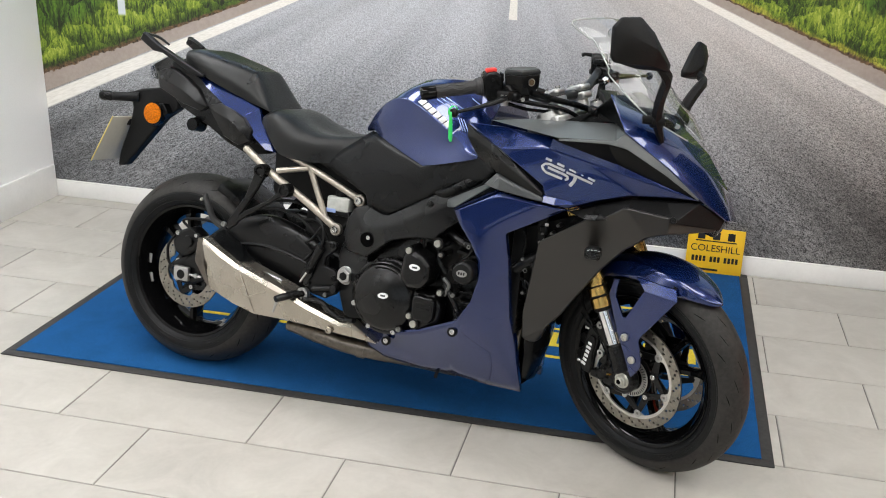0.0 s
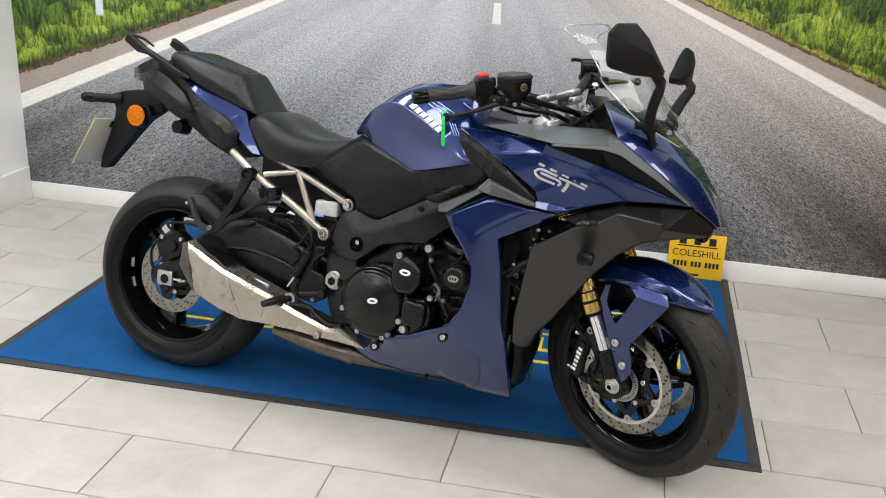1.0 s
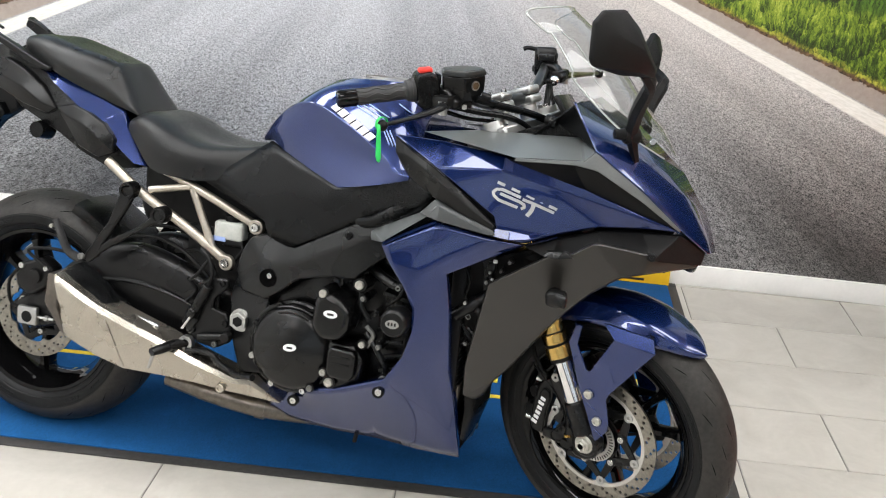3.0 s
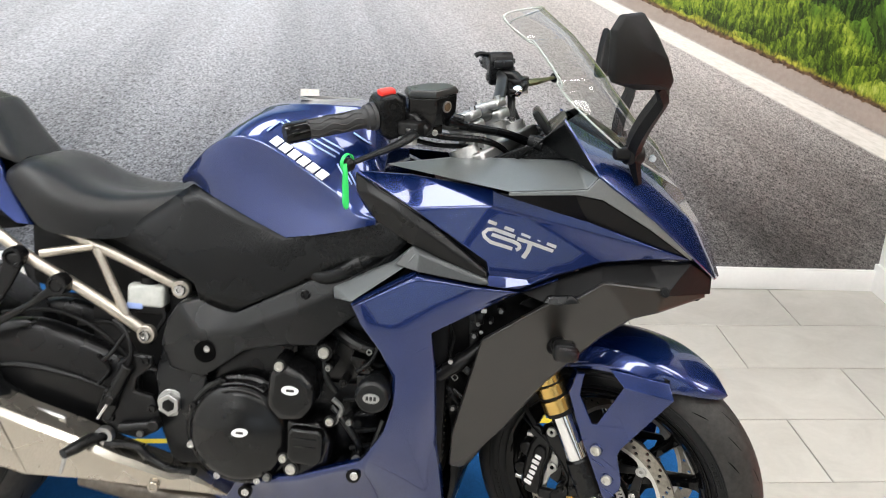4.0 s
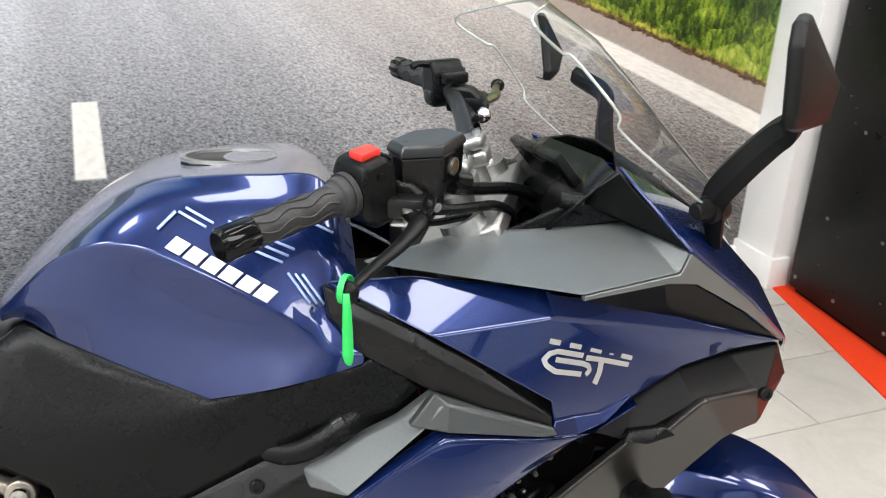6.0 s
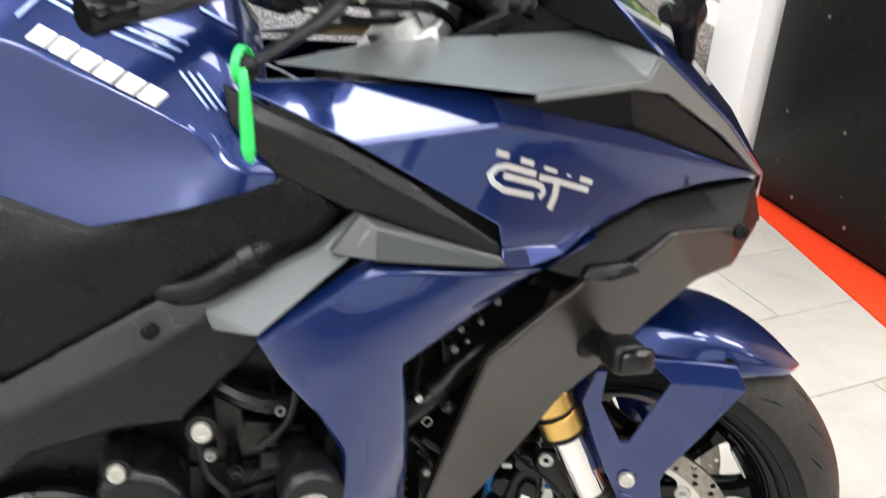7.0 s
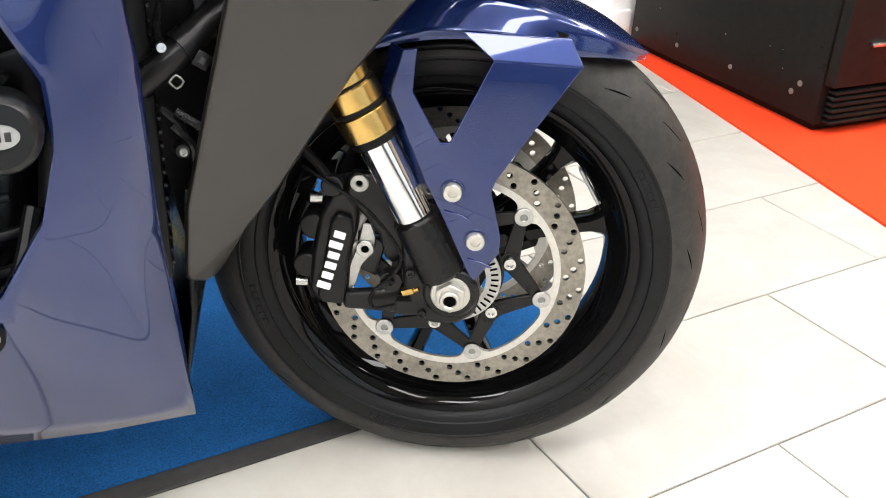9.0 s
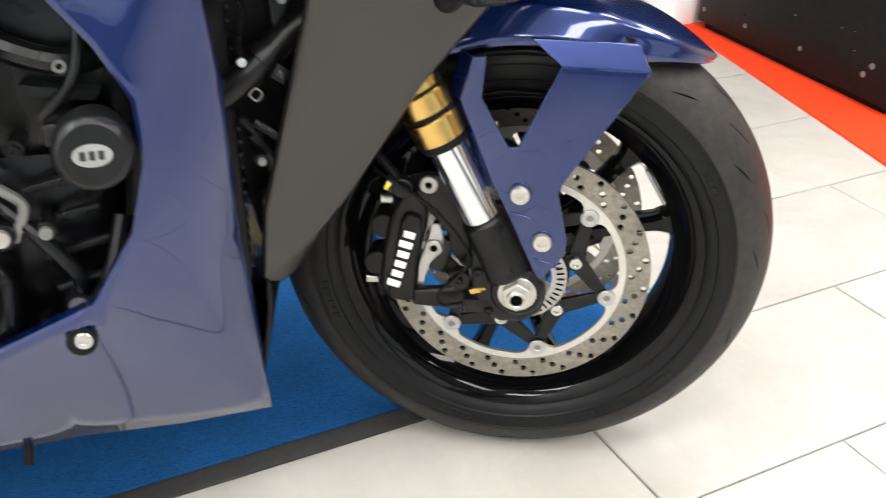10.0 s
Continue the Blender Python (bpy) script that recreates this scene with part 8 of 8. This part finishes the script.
    bmesh.ops.remove_doubles(bm, verts=bm.verts, dist=1e-5)
    bmesh.ops.triangulate(bm, faces=[f for f in bm.faces if len(f.verts) > 4])
    part("nose_cowl", bm, PAINT, bike, "metallic blue nose cowl", solid=0.005, bevel=0.003)
    part("headlight", prism([(1.585, 0.775), (1.655, 0.735), (1.640, 0.690), (1.560, 0.715)], -0.060, 0.060), LENS, bike, "dark stacked headlight", bevel=0.01)
    for s in (-1, 1):
        # inner cockpit panel beside the screen
        part("cockpit_panel", shell([(1.200, s * 0.135, 0.945), (1.365, s * 0.158, 0.964), (1.345, s * 0.176, 1.030), (1.300, s * 0.150, 0.990), (1.410, s * 0.246, 0.944)], [(0, 1, 3), (1, 4, 2, 3)], 0.01), MATTE, bike, "black cockpit inner panel", bevel=0.003)
        part("cockpit_knob", rod((1.312, s * 0.148, 0.985), (1.285, s * 0.138, 0.990), 0.014, 0.012, 16), MATTE, bike)
    dash = part("instrument_panel", soft_box(-0.007, 0.007, -0.105, 0.105, -0.052, 0.052, 0.004), MATTE, bike, "black instrument panel", xf=pose(1.322, 0, 1.000, 0, -38, 0))
    part("display", box(-0.0085, -0.0072, -0.090, 0.090, -0.040, 0.042), GLOSS, dash, "dark display", xf=pose(1.322, 0, 1.000, 0, -38, 0))
    brow = [[(1.345, -0.168, 1.028), (1.372, -0.090, 1.044), (1.380, 0.0, 1.048), (1.372, 0.090, 1.044), (1.345, 0.168, 1.028)],
            [(1.400, -0.185, 0.990), (1.440, -0.095, 1.002), (1.452, 0.0, 1.004), (1.440, 0.095, 1.002), (1.400, 0.185, 0.990)],
            [(1.420, -0.200, 0.950), (1.490, -0.100, 0.962), (1.505, 0.0, 0.965), (1.490, 0.100, 0.962), (1.420, 0.200, 0.950)]]
    part("dash_cowl", skin(brow), MATTE, bike, "black cowl under the screen", solid=0.004)
    fill = [[(1.345, -0.168, 1.026), (1.352, -0.105, 1.034), (1.352, 0.105, 1.034), (1.345, 0.168, 1.026)], [(1.250, -0.150, 0.940), (1.285, -0.100, 0.955), (1.285, 0.100, 0.955), (1.250, 0.150, 0.940)]]
    part("dash_frame", skin(fill), MATTE, bike, "black cockpit trim round the display", solid=0.004)
    part("headstock", soft_box(1.12, 1.40, -0.11, 0.11, 0.62, 0.90, 0.03), DARK, bike)
    part("cockpit_floor", soft_box(1.12, 1.42, -0.19, 0.19, 0.86, 0.91, 0.01), DARK, bike)
    # clear screen: an upswept, crowned sheet with a thick polished rim
    rows = []
    for row in (((1.540, 0.098, 0.937), (1.560, 0.050, 0.940), (1.566, 0.0, 0.941)), ((1.470, 0.180, 0.978), (1.516, 0.105, 0.990), (1.532, 0.0, 0.992)), ((1.425, 0.200, 1.008), (1.478, 0.118, 1.025), (1.494, 0.0, 1.028)),
                ((1.340, 0.192, 1.078), (1.412, 0.122, 1.093), (1.436, 0.0, 1.096)), ((1.331, 0.197, 1.103), (1.396, 0.120, 1.114), (1.420, 0.0, 1.117)), ((1.282, 0.176, 1.164), (1.346, 0.104, 1.172), (1.366, 0.0, 1.174)),
                ((1.264, 0.178, 1.172), (1.332, 0.100, 1.186), (1.352, 0.0, 1.188)), ((1.222, 0.196, 1.207), (1.270, 0.100, 1.228), (1.292, 0.0, 1.234))):
        rows.append([(x, -o, z) for x, o, z in row] + [(x, o, z) for x, o, z in reversed(row[:-1])])
    sc = part("windscreen", smooth_skin(rows), SCREEN, bike, "clear acrylic windscreen", smooth=60)
    edge = [r[0] for r in rows] + rows[-1][1:] + [r[-1] for r in reversed(rows[:-1])]
    part("screen_edge", tube(edge, 0.0019, 8, 5), ACRYLIC, sc, "bright polished edge of the screen")
    sc.visible_shadow = False
    for s in (-1, 1):
        bolt((1.512, s * 0.118, 0.972), 0.007, sc, STEEL, None, 0.006, s)
        # mirror: folded stem, and a wedge-shaped head that faces back and in
        base = part("mirror_stem", tube([(1.486, s * 0.162, 0.930), (1.474, s * 0.174, 0.968), (1.470, s * 0.188, 1.002), (1.480, s * 0.226, 1.042), (1.496, s * 0.264, 1.080), (1.498, s * (0.290 if s < 0 else 0.312), 1.094), (1.486 if s < 0 else 1.476, s * (0.318 if s < 0 else 0.366), 1.112)], [0.012, 0.021, 0.0245, 0.0235, 0.0215, 0.0190, 0.0165], 6, 3, flat=0.60), HOUSING, bike, "black folded mirror stem", smooth=20)
        part("mirror_boot", lathe([(0.0005, -0.017), (0.017, -0.015), (0.0185, -0.011), (0.0185, 0.011), (0.017, 0.015), (0.0005, 0.017)], (0, 0, 0), 20), HOUSING, base, xf=pose(1.470, s * 0.181, 0.982, 0, 0, 62 * s))
        part("mirror_knuckle", rod((1.436, s * 0.198, 0.982), (1.466, s * 0.186, 0.984), 0.0105, 0.0135, 16), HOUSING, base, bevel=0.002)
        ctr = Vector((1.452 if s < 0 else 1.440, s * (0.375 if s < 0 else 0.446), 1.105))
        along = Vector((0.104 if s < 0 else -0.030, -s * (0.145 if s < 0 else 0.172), 0)).normalized()
        back = Vector((0, 0, 1)).cross(along)
        if back.x < 0:
            back = -back
        rim = [(-0.096, 0.018), (-0.100, 0.084), (-0.078, 0.107), (-0.022, 0.114), (0.022, 0.086), (0.090, 0.014), (0.086, -0.002), (-0.012, -0.004), (-0.086, 0.006)]
        place = lambda u, v, dep: ctr + along * u + Vector((0, 0, v)) + back * dep
        bm = bmesh.new()
        for u, v in rim:
            bm.verts.new(place(u * 0.975, 0.05 + (v - 0.05) * 0.975, -0.007))
            bm.verts.new(place(u, v, 0.0))
            bm.verts.new(place(u * 0.985, 0.05 + (v - 0.05) * 0.985, 0.006))
        for u, v, dep in ((-0.070, 0.072, 0.020), (0.012, 0.044, 0.038), (0.060, 0.014, 0.024), (-0.060, 0.018, 0.020), (0.004, 0.006, 0.030), (-0.030, 0.090, 0.018)):
            bm.verts.new(place(u, v, dep))
        hull = bmesh.ops.convex_hull(bm, input=bm.verts)
        bmesh.ops.delete(bm, geom=[g for g in hull["geom_interior"] if isinstance(g, bmesh.types.BMVert)], context="VERTS")
        bmesh.ops.dissolve_limit(bm, angle_limit=radians(3), verts=bm.verts, edges=bm.edges)
        part("mirror_head", bm, HOUSING, base, "black angular mirror housing", bevel=0.004, segments=3, smooth=30)
        bm = bmesh.new()
        bm.faces.new([bm.verts.new(place(u * 0.93, 0.05 + (v - 0.05) * 0.92, -0.0078)) for u, v in rim])
        part("mirror_glass", bm, MIRROR, base, "mirror glass")


def motorcycle():
    bike = new("motorcycle")
    bike.matrix_world = BIKE
    tagged(bike, "metallic blue sports touring motorcycle leaning on its side stand", "motorcycle")
    wheels(bike)
    front_end(bike)
    handlebars(bike)
    tank_and_seat(bike)
    tail(bike)
    chassis(bike)
    exhaust(bike)
    engine(bike)
    bodywork(bike)
    return bike


room()
ceiling_lights()
floor_mat()
red_carpet()
black_cabinet()
shop_sign()
green_tag(motorcycle())
tiles()
